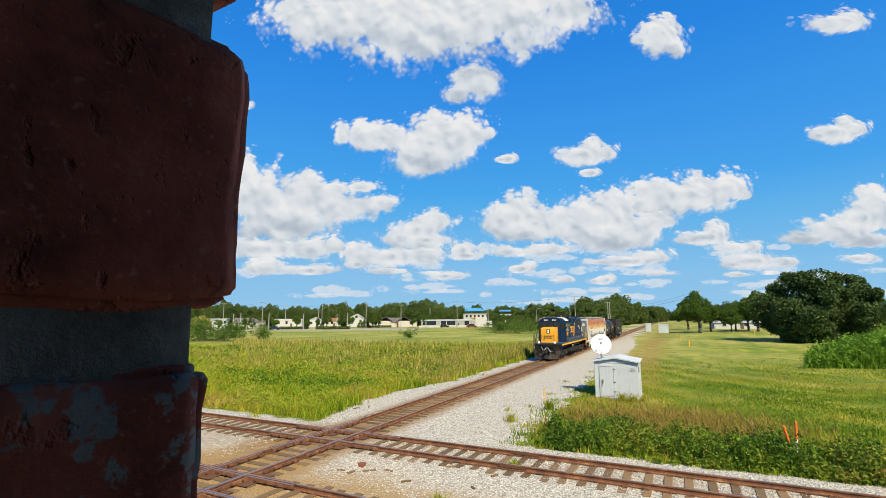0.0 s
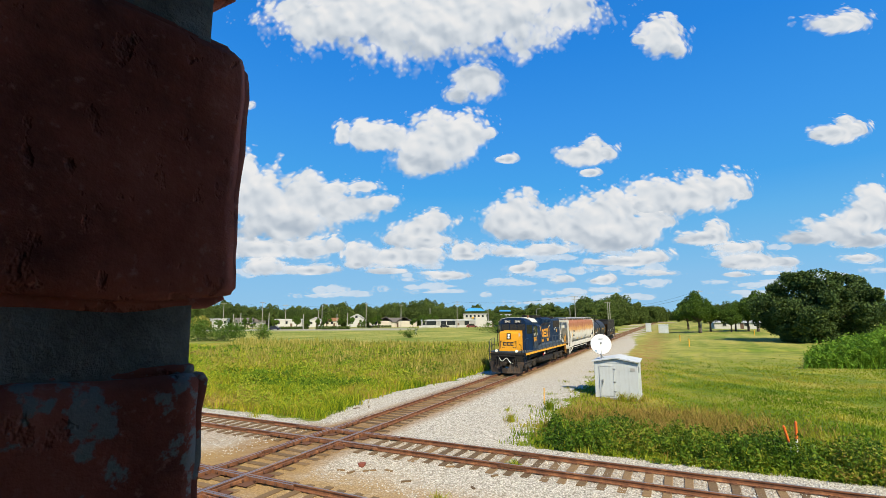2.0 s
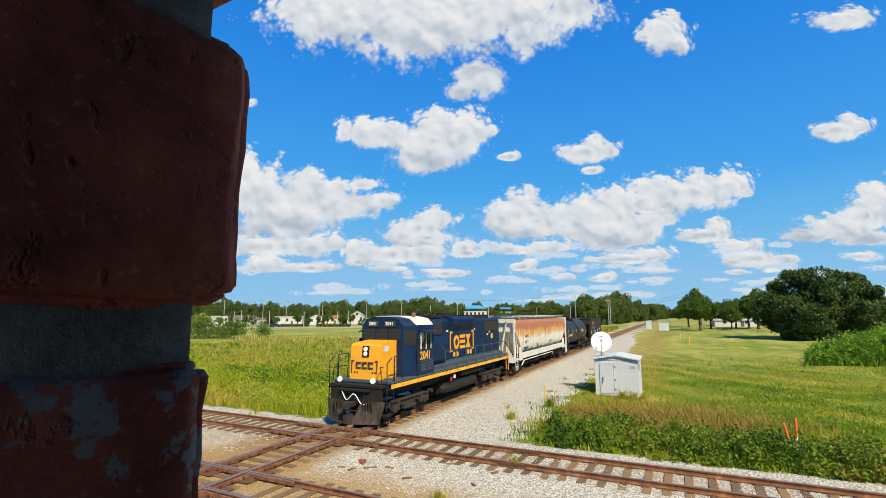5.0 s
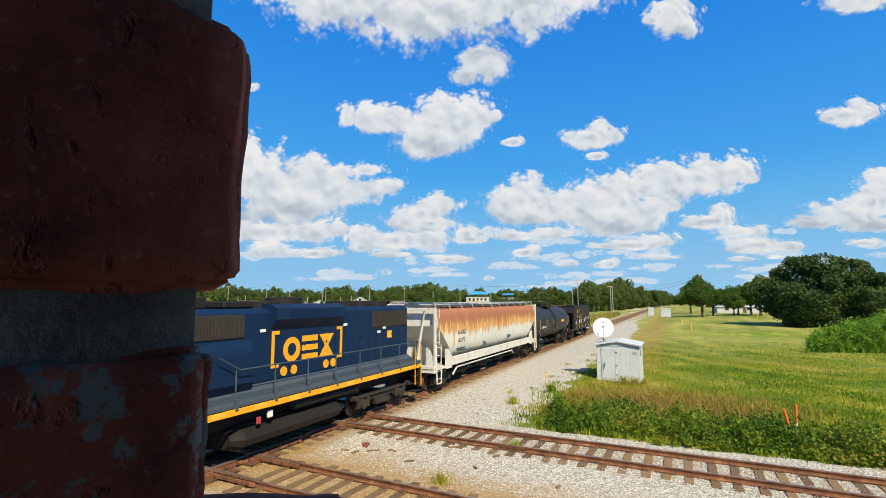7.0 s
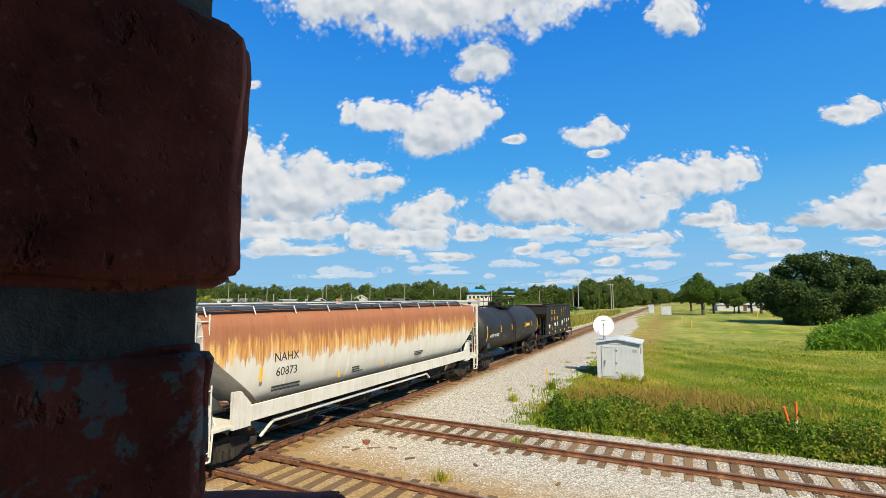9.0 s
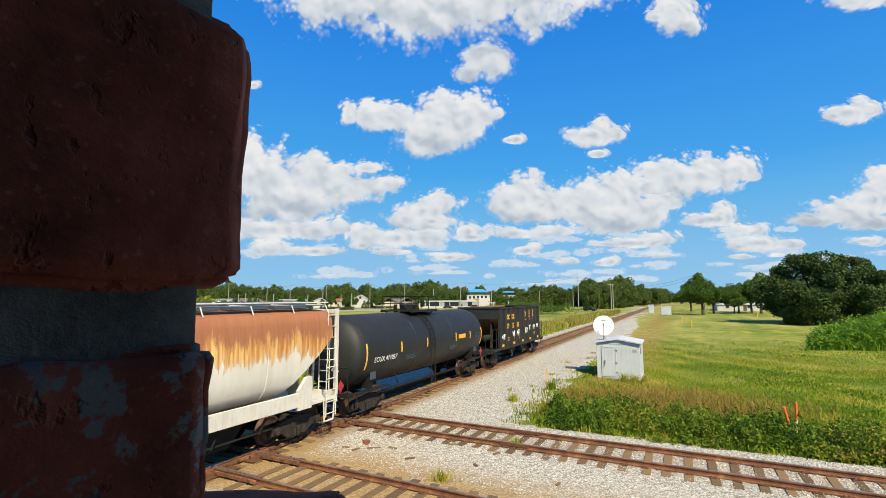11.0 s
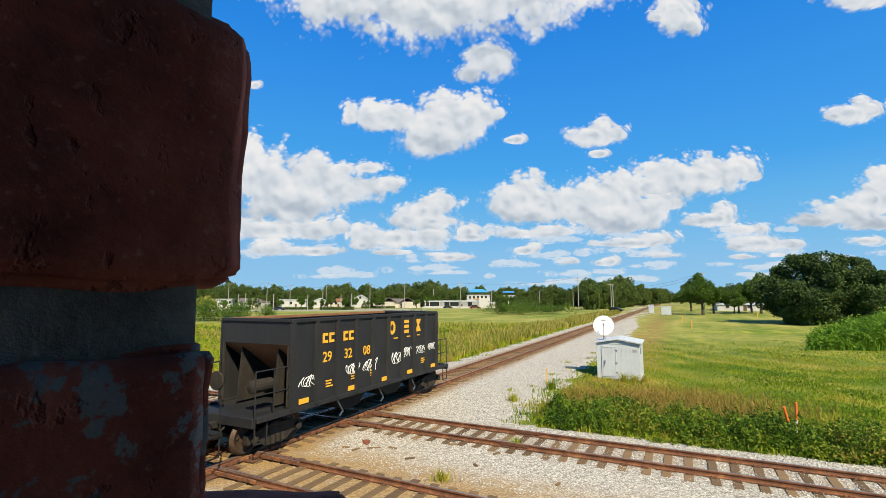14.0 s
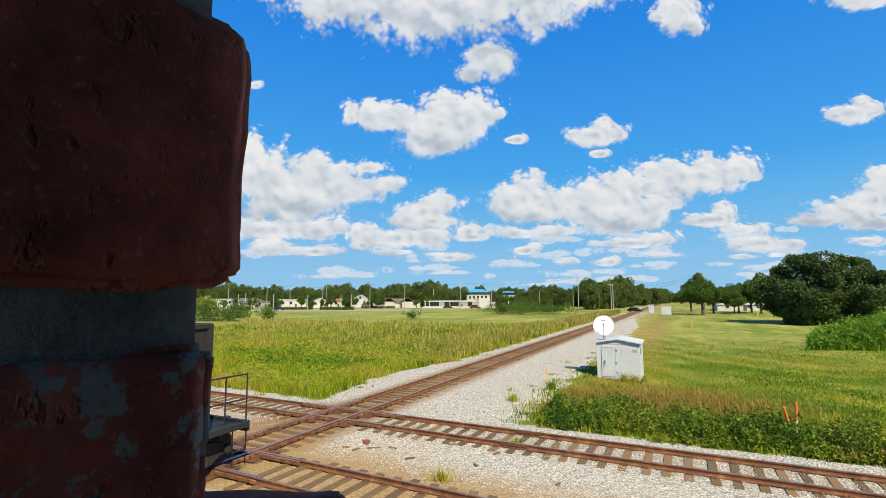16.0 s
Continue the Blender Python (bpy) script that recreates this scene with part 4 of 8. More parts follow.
    bmesh.ops.recalc_face_normals(bm, faces=bm.faces[:])
    part("snow_plow", bm, M_PLOW, car, "scraped grey steel plow")
    bm = bmesh.new()
    for s in (-1, 1):
        for k in range(4):
            pipe(bm, [(8.1, s * (0.5 + 0.14 * k), 1.2), (8.22, s * (0.5 + 0.14 * k), 0.9), (8.2, s * (0.52 + 0.14 * k), 0.55)], 0.03)
    part("air_hoses", bm, M_BLACK, car)
    bm = bmesh.new()
    pipe(bm, [(8.12 + 0.1 * math.sin(q * math.pi), -0.72 + 1.3 * q, 1.42 - 0.34 * math.sin(q * 5.2) ** 2 - 0.28 * q) for q in np.linspace(0, 1, 15)], 0.022, 8)
    part("jumper_cable", bm, M_LETTER_W, car, "white looped jumper cable")
    for s in (-1, 1):
        bm = bmesh.new()
        
        part("ditch_light_box", bm, M_BLACK, car)
        bm = bmesh.new()
        lathe(bm, [(7.97, 0.12), (8.03, 0.115), (8.04, 0.02)], 16, "x", (0, s * 0.84, 1.78))
        part("ditch_light", bm, M_LAMP, car, "round ditch light lens")
    for s in (-1, 1):
        bm = bmesh.new()
        pipe(bm, [(7.95, s * 1.25, 1.6), (7.95, s * 1.2, 2.25), (7.7, s * 1.0, 2.3), (7.35, s * 0.95, 2.3)], 0.02)
        part("front_railing", bm, M_BLACK, car)
        bm = bmesh.new()
        pipe(bm, [(6.6, s * 1.46, 1.6), (6.6, s * 1.46, 2.75), (7.3, s * 1.46, 2.75), (7.3, s * 1.46, 1.6)], 0.022)
        part("cab_railing", bm, M_BLUE, car)
    coupler(car, 8.1, 1), coupler(car, -8.2, -1)
    # fuel tank and reservoirs
    bm = bmesh.new()
    rings = []
    for xx, k in ((-2.55, 0.86), (-2.45, 1.0), (1.75, 1.0), (2.05, 0.8)):
        rings.append([bm.verts.new((xx, 1.36 * math.cos(a) * k, 0.66 + 0.40 * k * math.copysign(abs(math.sin(a)) ** 0.7, math.sin(a)))) for a in np.linspace(0, math.tau, 21)[:-1]])
    for a, b in zip(rings, rings[1:]):
        for i in range(20):
            bm.faces.new((a[i], a[(i + 1) % 20], b[(i + 1) % 20], b[i]))
    bm.faces.new(rings[0]), bm.faces.new(rings[-1][::-1])
    bmesh.ops.recalc_face_normals(bm, faces=bm.faces[:])
    part("fuel_tank", bm, M_BLACK, car, "sooty rounded fuel tank")
    for s in (-1, 1):
        bm = bmesh.new()
        lathe(bm, [(-3.6, 0.05), (-3.55, 0.17), (-0.2, 0.17), (-0.15, 0.05)], 14, "x", (0, s * 1.18, 1.23))
        part("air_reservoir", bm, M_BLACK, car)
        for xa, xb, za, mat, note in ((0.8, 1.0, 1.1, M_LETTER_W, "pale fuel gauge"), (1.25, 1.4, 1.0, M_RED, "red fuel filler")):
            bm = bmesh.new()
            box(bm, xa, xb, s * 1.36 - 0.04, s * 1.36 + 0.04, za, za + 0.2, 0.02)
            part("fuel_filler", bm, mat, car, note)
    TRAIN.append((car, u, truck(car, 5.45, 2.74, 0.51, True) + truck(car, -5.45, 2.74, 0.51, True)))


# ---- covered hopper ----
def covered_hopper():
    u = 24.05
    car = thing("covered_hopper", "white covered hopper car, its upper sides streaked with rust", "freight car", spot(u, 0))
    rng = random.Random(2)
    # hull: sections along x, each a ring of (y, z)
    half = [(0.0, 4.16), (0.7, 4.12), (1.2, 4.06), (1.45, 3.98), (1.53, 3.7), (1.57, 3.2), (1.57, 2.7), (1.52, 2.2), (1.44, 1.86), (1.25, 1.58), (0.9, 1.42), (0.0, 1.36)]
    bm = bmesh.new()
    rings = []
    for x in (-9.15, -7.55, -4, -1.4, 1.4, 4, 7.55, 9.15):
        ring = []
        end = abs(x) > 9
        for y, z in half + [(-y, z) for y, z in half[-2:0:-1]]:
            xx = x
            if abs(x) > 7:
                # the lower hull draws in towards the slope sheet
                t = (3.15 - z) / 1.75
                xx = math.copysign((9.1 - 2.3 * max(0, t)) if end else 6.6, x)
            ring.append(bm.verts.new((xx, y * (0.985 if end else 1), z)))
        rings.append(ring)
    k = len(rings[0])
    for a, b in zip(rings, rings[1:]):
        for i in range(k):
            bm.faces.new((a[i], a[(i + 1) % k], b[(i + 1) % k], b[i]))
    ends = []
    for ring in (rings[0], rings[-1]):        # upright bulkhead above, slope sheet below
        ends.append([(ring[i].co.copy(), ring[(k - i) % k].co.copy()) for i in range(k // 2 + 1)])
    bmesh.ops.recalc_face_normals(bm, faces=bm.faces[:])
    part("hull", bm, M_HOPPER, car, "rust-streaked white hull", True)
    for pairs in ends:
        bm = bmesh.new()
        for (a, b), (c, d) in zip(pairs, pairs[1:]):
            loop = [bm.verts.new(v) for v in ((a, b, d, c) if (a - b).length > 0.01 and (c - d).length > 0.01 else (a, d, c) if (a - b).length < 0.01 else (a, b, c))]
            bm.faces.new(loop)
        bmesh.ops.remove_doubles(bm, verts=bm.verts[:], dist=0.001)
        bmesh.ops.recalc_face_normals(bm, faces=bm.faces[:])
        bmesh.ops.solidify(bm, geom=bm.faces[:], thickness=0.02)
        part("end_sheet", bm, M_WHITE, car, "dirty white bulkhead over a sloping end sheet")
    for x in (-6.2, -3.1, 0.0, 3.1, 6.2):        # weld seams
        bm = bmesh.new()
        for s in (-1, 1):
            pts = [(x, s * (y + 0.004), z) for y, z in half[3:10]]
            pipe(bm, pts, 0.012, 5)
        part("seam", bm, M_HOPPER, car)
    for s in (-1, 1):
        bm = bmesh.new()
        box(bm, -7.7, 7.7, s * 1.50 - 0.05, s * 1.50 + 0.05, 1.12, 1.56, 0.012)
        part("side_sill", bm, M_WHITE, car, "white side sill")
        bm = bmesh.new()      # gusset plate at each end of the sill
        for e in (-1, 1):
            prism(bm, [(e * 7.5, 1.02), (e * 8.1, 1.02), (e * 8.1, 2.0), (e * 7.85, 2.0), (e * 7.5, 1.62)], s * 1.5 - 0.06, s * 1.5 + 0.06, "y")
        part("gusset", bm, M_WHITE, car)
        bm = bmesh.new()
        pipe(bm, [(6.9, s * 1.3, 0.55), (6.5, s * 1.38, 0.92), (-3.2, s * 1.38, 0.92), (-3.5, s * 1.36, 0.7)], 0.05, 8)
        part("air_line", bm, M_WHITE, car, "white pneumatic pipe")
        bm = bmesh.new()
        for i in range(9):
            rod(bm, (-6.4 + i * 1.6, s * 1.35, 1.12), (-6.2 + i * 1.6, s * 1.3, 0.6), 0.025)
        rod(bm, (-6.8, s * 1.2, 0.62), (6.6, s * 1.2, 0.62), 0.03)
        part("brackets", bm, M_BLACK, car)
    for x in (-4.9, -1.65, 1.65, 4.9):
        bm = bmesh.new()
        prism(bm, [(x - 1.4, 1.4), (x + 1.4, 1.4), (x + 0.45, 0.42), (x - 0.45, 0.42)], -1.05, 1.05, "y")
        part("outlet_gate", bm, M_BLACK, car)
    bm = bmesh.new()
    box(bm, -9.4, 9.4, -0.3, 0.3, 0.8, 1.15)
    part("centre_sill", bm, M_BLACK, car)
    for e in (-1, 1):
        bm = bmesh.new()
        box(bm, min(e * 7.7, e * 9.45), max(e * 7.7, e * 9.45), -1.5, 1.5, 1.06, 1.16, 0.01)
        box(bm, min(e * 9.3, e * 9.45), max(e * 9.3, e * 9.45), -1.52, 1.52, 0.95, 1.3, 0.01)
        part("end_platform", bm, M_WHITE, car)
        bm = bmesh.new()
        for s in (-1, 1):
            box(bm, min(e * 9.3, e * 9.42), max(e * 9.3, e * 9.42), s * 1.5 - 0.06, s * 1.5 + 0.06, 1.2, 4.14, 0.01)
            rod(bm, (e * 9.36, s * 0.45, 1.2), (e * 9.1, s * 0.8, 4.05), 0.05)
            rod(bm, (e * 9.36, s * 0.95, 4.05), (e * 9.1, s * 0.2, 1.2), 0.035)
        box(bm, min(e * 9.28, e * 9.42), max(e * 9.28, e * 9.42), -1.5, 1.5, 3.98, 4.12, 0.01)
        part("end_frame", bm, M_WHITE, car, "white end posts and braces")
        for s in (-1, 1):         # legs that carry the bulkhead, with a lightening hole between
            bm = bmesh.new()
            prism(bm, [(s * 0.40, 1.16), (s * 1.15, 1.16), (s * 0.55, 2.1), (s * 0.22, 2.1)], min(e * 8.28, e * 8.33), max(e * 8.28, e * 8.33), "x")
            part("end_leg", bm, M_WHITE, car)
        bm = bmesh.new()
        prism(bm, [(e * 7.0, 1.16), (e * 8.6, 1.16), (e * 8.3, 2.3), (e * 7.9, 2.05)], -0.03, 0.03, "y")
        part("centre_web", bm, M_WHITE, car)
        ladder(car, "end_ladder", e * 9.4, -0.95 * e, 1.1, 4.1, M_WHITE, 0.45, "y")
        for s in (-1, 1):
            ladder(car, "side_ladder", e * 9.05, s * 1.56, 0.55, 2.3, M_WHITE, 0.5, "x")
            bm = bmesh.new()
            pipe(bm, [(e * 9.25, s * 1.54, 1.1), (e * 9.2, s * 1.54, 0.42), (e * 8.75, s * 1.54, 0.42), (e * 8.7, s * 1.54, 1.1)], 0.028)
            part("stirrup", bm, M_WHITE, car)
            ladder(car, "corner_ladder", e * 9.1, s * 1.5, 2.3, 4.1, M_WHITE, 0.4, "x")
        coupler(car, e * 9.4, e)
    # roof walk and hatches
    bm = bmesh.new()
    for s in (-1, 1):
        x = -9.0
        while x < 8.9:
            box(bm, x, x + 1.62, s * 0.95 - 0.28, s * 0.95 + 0.28, 4.25, 4.28)
            x += 1.65
    part("roof_walk", bm, plain("galvanised roof walk", (0.30, 0.31, 0.32), 0.6, 0.3, 0.3), car, "grey grating roof walk")
    bm = bmesh.new()
    for k in range(12):
        x = -9.0 + k * 1.63
        for s in (-1, 1):
            pipe(bm, [(x, s * 1.4, 4.02), (x, s * 1.28, 4.27), (x, s * 0.4, 4.29)], 0.018)
    for s in (-1, 1):
        rod(bm, (-9.1, s * 1.3, 4.36), (9.1, s * 1.3, 4.36), 0.022)
    part("roof_rail", bm, M_WHITE, car)
    for k in range(10):
        x = -8.3 + k * 1.85
        bm = bmesh.new()
        prism(bm, [(-0.42, 4.16), (-0.38, 4.33), (0, 4.4), (0.38, 4.33), (0.42, 4.16)], x - 0.8, x + 0.8, "x")
        part("hatch_cover", bm, M_BLUEGREY, car)
    lettering("reporting_mark", "NAHX", 0.36, near_side(6.2, 2.76, 1.574), M_LETTER_B, car)
    lettering("car_number", "60873", 0.36, near_side(6.15, 2.32, 1.537) @ Matrix.Rotation(radians(5), 4, "X"), M_LETTER_B, car)
    bars(car, "small_print", 6.7, 1.93, 1.47, 2, M_LETTER_B, rng, 1.2, 0.1)
    bars(car, "small_print", 2.8, 2.0, 1.478, 3, M_LETTER_B, rng, 0.7, 0.08)
    bars(car, "small_print", -1.8, 2.1, 1.5, 3, M_LETTER_B, rng, 0.9, 0.07)
    for x, z in ((7.25, 2.15), (3.6, 1.75), (0.8, 1.8)):
        bm = bmesh.new()
        slab(bm, [(x, z), (x - 0.09, z), (x - 0.13, z + 0.42), (x - 0.04, z + 0.42)], 1.56 if z > 2 else 1.46)
        part("reflector", bm, M_MARK, car, "yellow reflector strip")
    TRAIN.append((car, u, truck(car, 7.95, 1.78, 0.46) + truck(car, -7.95, 1.78, 0.46)))


# ---- tank car ----
def tank_car():
    u = 41.3
    car = thing("tank_car", "matt black tank car with yellow reflector strips and a top platform", "freight car", spot(u, 0))
    rng = random.Random(3)
    bm = bmesh.new()
    prof = [(-6.1 - 0.62 * math.sin(a), 1.46 * math.cos(a)) for a in np.linspace(math.pi / 2 - 0.02, 0, 9)] + [(x, 1.46) for x in (-4, -2, 0, 2, 4)] + [(6.1 + 0.62 * math.sin(a), 1.46 * math.cos(a)) for a in np.linspace(0, math.pi / 2 - 0.02, 9)]
    lathe(bm, prof, 56, "x", (0, 0, 2.37))
    part("tank_shell", bm, M_TANK, car, "matt black cylindrical tank", True)
    bm = bmesh.new()
    for x in (-6.1, -2.0, 2.0, 6.1):
        lathe(bm, [(x - 0.02, 1.462), (x, 1.47), (x + 0.02, 1.462)], 56, "x", (0, 0, 2.37))
    part("weld_bands", bm, M_TANK, car, "", True)
    for e in (-1, 1):
        bm = bmesh.new()
        box(bm, min(e * 3.6, e * 7.05), max(e * 3.6, e * 7.05), -0.32, 0.32, 0.78, 1.08)
        part("stub_sill", bm, M_BLACK, car)
        bm = bmesh.new()
        box(bm, min(e * 6.75, e * 7.05), max(e * 6.75, e * 7.05), -1.4, 1.4, 0.88, 1.02)
        part("end_sill", bm, M_BLACK, car)
        bm = bmesh.new()
        prism(bm, [(-1.1, 0.95), (1.1, 0.95), (1.25, 1.75), (-1.25, 1.75)], e * 5.2 - 0.15, e * 5.2 + 0.15, "x")
        part("saddle", bm, M_BLACK, car)
        for s in (-1, 1):
            bm = bmesh.new()
            box(bm, min(e * 4.2, e * 7.0), max(e * 4.2, e * 7.0), s * 1.32 - 0.1, s * 1.32 + 0.1, 0.92, 0.97)
            part("end_step", bm, M_BLACK, car)
    bm = bmesh.new()
    for s in (-1, 1):
        rod(bm, (-5.0, s * 1.25, 0.72), (5.0, s * 1.25, 0.72), 0.03)
        rod(bm, (-4.4, s * 0.9, 0.55), (4.4, s * 0.9, 0.6), 0.025)
        for x in (-3.2, 3.2):
            rod(bm, (x, s * 1.25, 0.72), (x + 0.2, s * 1.1, 1.3), 0.025)
    part("brake_pipes", bm, M_BLACK, car)
    for e in (-1, 1):
        coupler(car, e * 7.0, e)
        bm = bmesh.new()
        for s in (-1, 1):
            pipe(bm, [(e * 7.0, s * 1.35, 0.9), (e * 7.0, s * 1.35, 1.95), (e * 6.6, s * 1.35, 2.05)], 0.022)
            pipe(bm, [(e * 6.98, s * 1.38, 0.9), (e * 6.98, s * 1.38, 0.4), (e * 6.5, s * 1.38, 0.4), (e * 6.5, s * 1.38, 0.9)], 0.022)
        rod(bm, (e * 7.0, -1.35, 1.95), (e * 7.0, 1.35, 1.95), 0.022)
        part("end_railing", bm, M_BLACK, car)
    # platform on top
    bm = bmesh.new()
    box(bm, -1.25, 1.5, -0.85, 0.85, 3.86, 3.9)
    for s in (-1, 1):
        box(bm, -1.25, 1.5, s * 0.85 - 0.03, s * 0.85 + 0.03, 3.82, 3.94)
        for x in (-0.9, 0.2, 1.2):
            rod(bm, (x, s * 0.8, 3.86), (x, s * 0.55, 3.66), 0.03)
    part("top_platform", bm, M_BLACK, car)
    for x0, x1, out in ((-1.2, -0.35, -1.2), (0.7, 1.45, 1.45)):
        bm = bmesh.new()
        for s in (-1, 1):
            for x in (x0, x1):
                rod(bm, (x, s * 0.82, 3.9), (x, s * 0.82, 4.6), 0.02)
            for z in (4.25, 4.6):
                rod(bm, (x0, s * 0.82, z), (x1, s * 0.82, z), 0.02)
        for z in (4.25, 4.6):
            rod(bm, (out, -0.82, z), (out, 0.82, z), 0.02)
        part("platform_railing", bm, M_BLACK, car)
    bm = bmesh.new()
    lathe(bm, [(3.8, 0.42), (4.1, 0.42), (4.14, 0.46), (4.2, 0.44), (4.2, 0.02)], 18, "z", (0.3, 0, 0))
    for x, y in ((0.95, 0.2), (1.2, -0.2), (-0.35, 0.1), (-0.7, -0.1)):
        lathe(bm, [(3.8, 0.1), (4.15, 0.1), (4.2, 0.06)], 10, "z", (x, y, 0))
    part("dome_valves", bm, M_BLACK, car)
    for s in (-1, 1):         # ladder that follows the shell
        bm = bmesh.new()
        pts = [(s * 1.52 * math.sin(a), 2.37 + 1.52 * math.cos(a)) for a in np.linspace(0.5, 1.75, 9)] + [(s * 1.5, 0.95), (s * 1.5, 0.45)]
        for dx in (-0.22, 0.22):
            pipe(bm, [(0.45 + dx, y, z) for y, z in pts], 0.022)
        for y, z in pts:
            rod(bm, (0.23, y, z), (0.67, y, z), 0.018)
        rod(bm, (0.23, s * 1.5, 0.95), (0.67, s * 1.5, 0.45), 0.015), rod(bm, (0.67, s * 1.5, 0.95), (0.23, s * 1.5, 0.45), 0.015)
        part("ladder", bm, M_BLACK, car, "black ladder bent over the shell")
    for x, z0, hh in ((3.35, 2.2, 0.42), (0.95, 2.2, 0.42), (-2.35, 2.2, 0.42), (-4.3, 2.2, 0.42), (5.95, 1.75, 1.0), (-6.05, 1.75, 1.0)):
        bm = bmesh.new()
        pts = [(math.sqrt(max(0, 1.472 ** 2 - (z - 2.37) ** 2)), z) for z in np.linspace(z0, z0 + hh, 6)]
        for (ya, za), (yb, zb) in zip(pts, pts[1:]):
            v = [bm.verts.new(c) for c in ((x - 0.05, ya, za), (x + 0.05, ya, za), (x + 0.05, yb, zb), (x - 0.05, yb, zb))]
            w = [bm.verts.new((c.co.x, c.co.y - 0.006, c.co.z)) for c in v]
            bm.faces.new(v), bm.faces.new(w[::-1])
            for i in range(4):
                bm.faces.new((v[i], w[i], w[(i + 1) % 4], v[(i + 1) % 4]))
        part("reflector", bm, M_MARK, car, "yellow reflector strip")
    lettering("reporting_mark", "ECUX 411027", 0.29, near_side(4.55, 2.05, 1.43) @ Matrix.Rotation(radians(12), 4, "X"), M_LETTER_W, car)
    for x, z, n in ((2.9, 2.0, 3), (-1.6, 2.0, 3), (-5.1, 2.45, 4)):
        bars(car, "small_print", x, z, 1.42 if z < 2.2 else 1.468, n, M_BLUEGREY, rng, 1.1, 0.07)
    bm = bmesh.new()
    slab(bm, [(-2.7, 2.3), (-3.6, 2.3), (-3.6, 2.52), (-2.7, 2.52)], 1.468)
    part("orange_panel", bm, M_MARK, car, "orange warning panel")
    bm = bmesh.new()
    for x, z in ((5.2, 1.45), (-5.6, 1.5)):
        slab(bm, [(x + 0.2, z - 0.16), (x - 0.2, z - 0.16), (x - 0.2, z + 0.16), (x + 0.2, z + 0.16)], 1.22)
    part("placard_holder", bm, M_BLUEGREY, car)
    for x, y, mat in ((-6.45, 1.25, M_RED), (6.9, 0.95, M_RED)):
        bm = bmesh.new()
        slab(bm, [(x, 1.02), (x - 0.2, 1.25), (x, 1.48), (x + 0.2, 1.25)], y)
        rod(bm, (x, y - 0.02, 0.95), (x, y - 0.02, 1.1), 0.03)
        part("hazard_placard", bm, mat, car, "red diamond hazard placard")
    d = Matrix.Translation((6.62, 0.45, 1.75)) @ Matrix(((0.9, 0, 0.44, 0), (0, 1, 0, 0), (-0.44, 0, 0.9, 0), (0, 0, 0, 1)))
    bm = bmesh.new()
    prism(bm, [(0, -0.2), (0.2, 0), (0, 0.2), (-0.2, 0)], 0.0, 0.02, "x", d)
    part("end_placard", bm, M_LETTER_W, car, "white diamond placard")
    TRAIN.append((car, u, truck(car, 5.3, 1.78, 0.46) + truck(car, -5.3, 1.78, 0.46)))


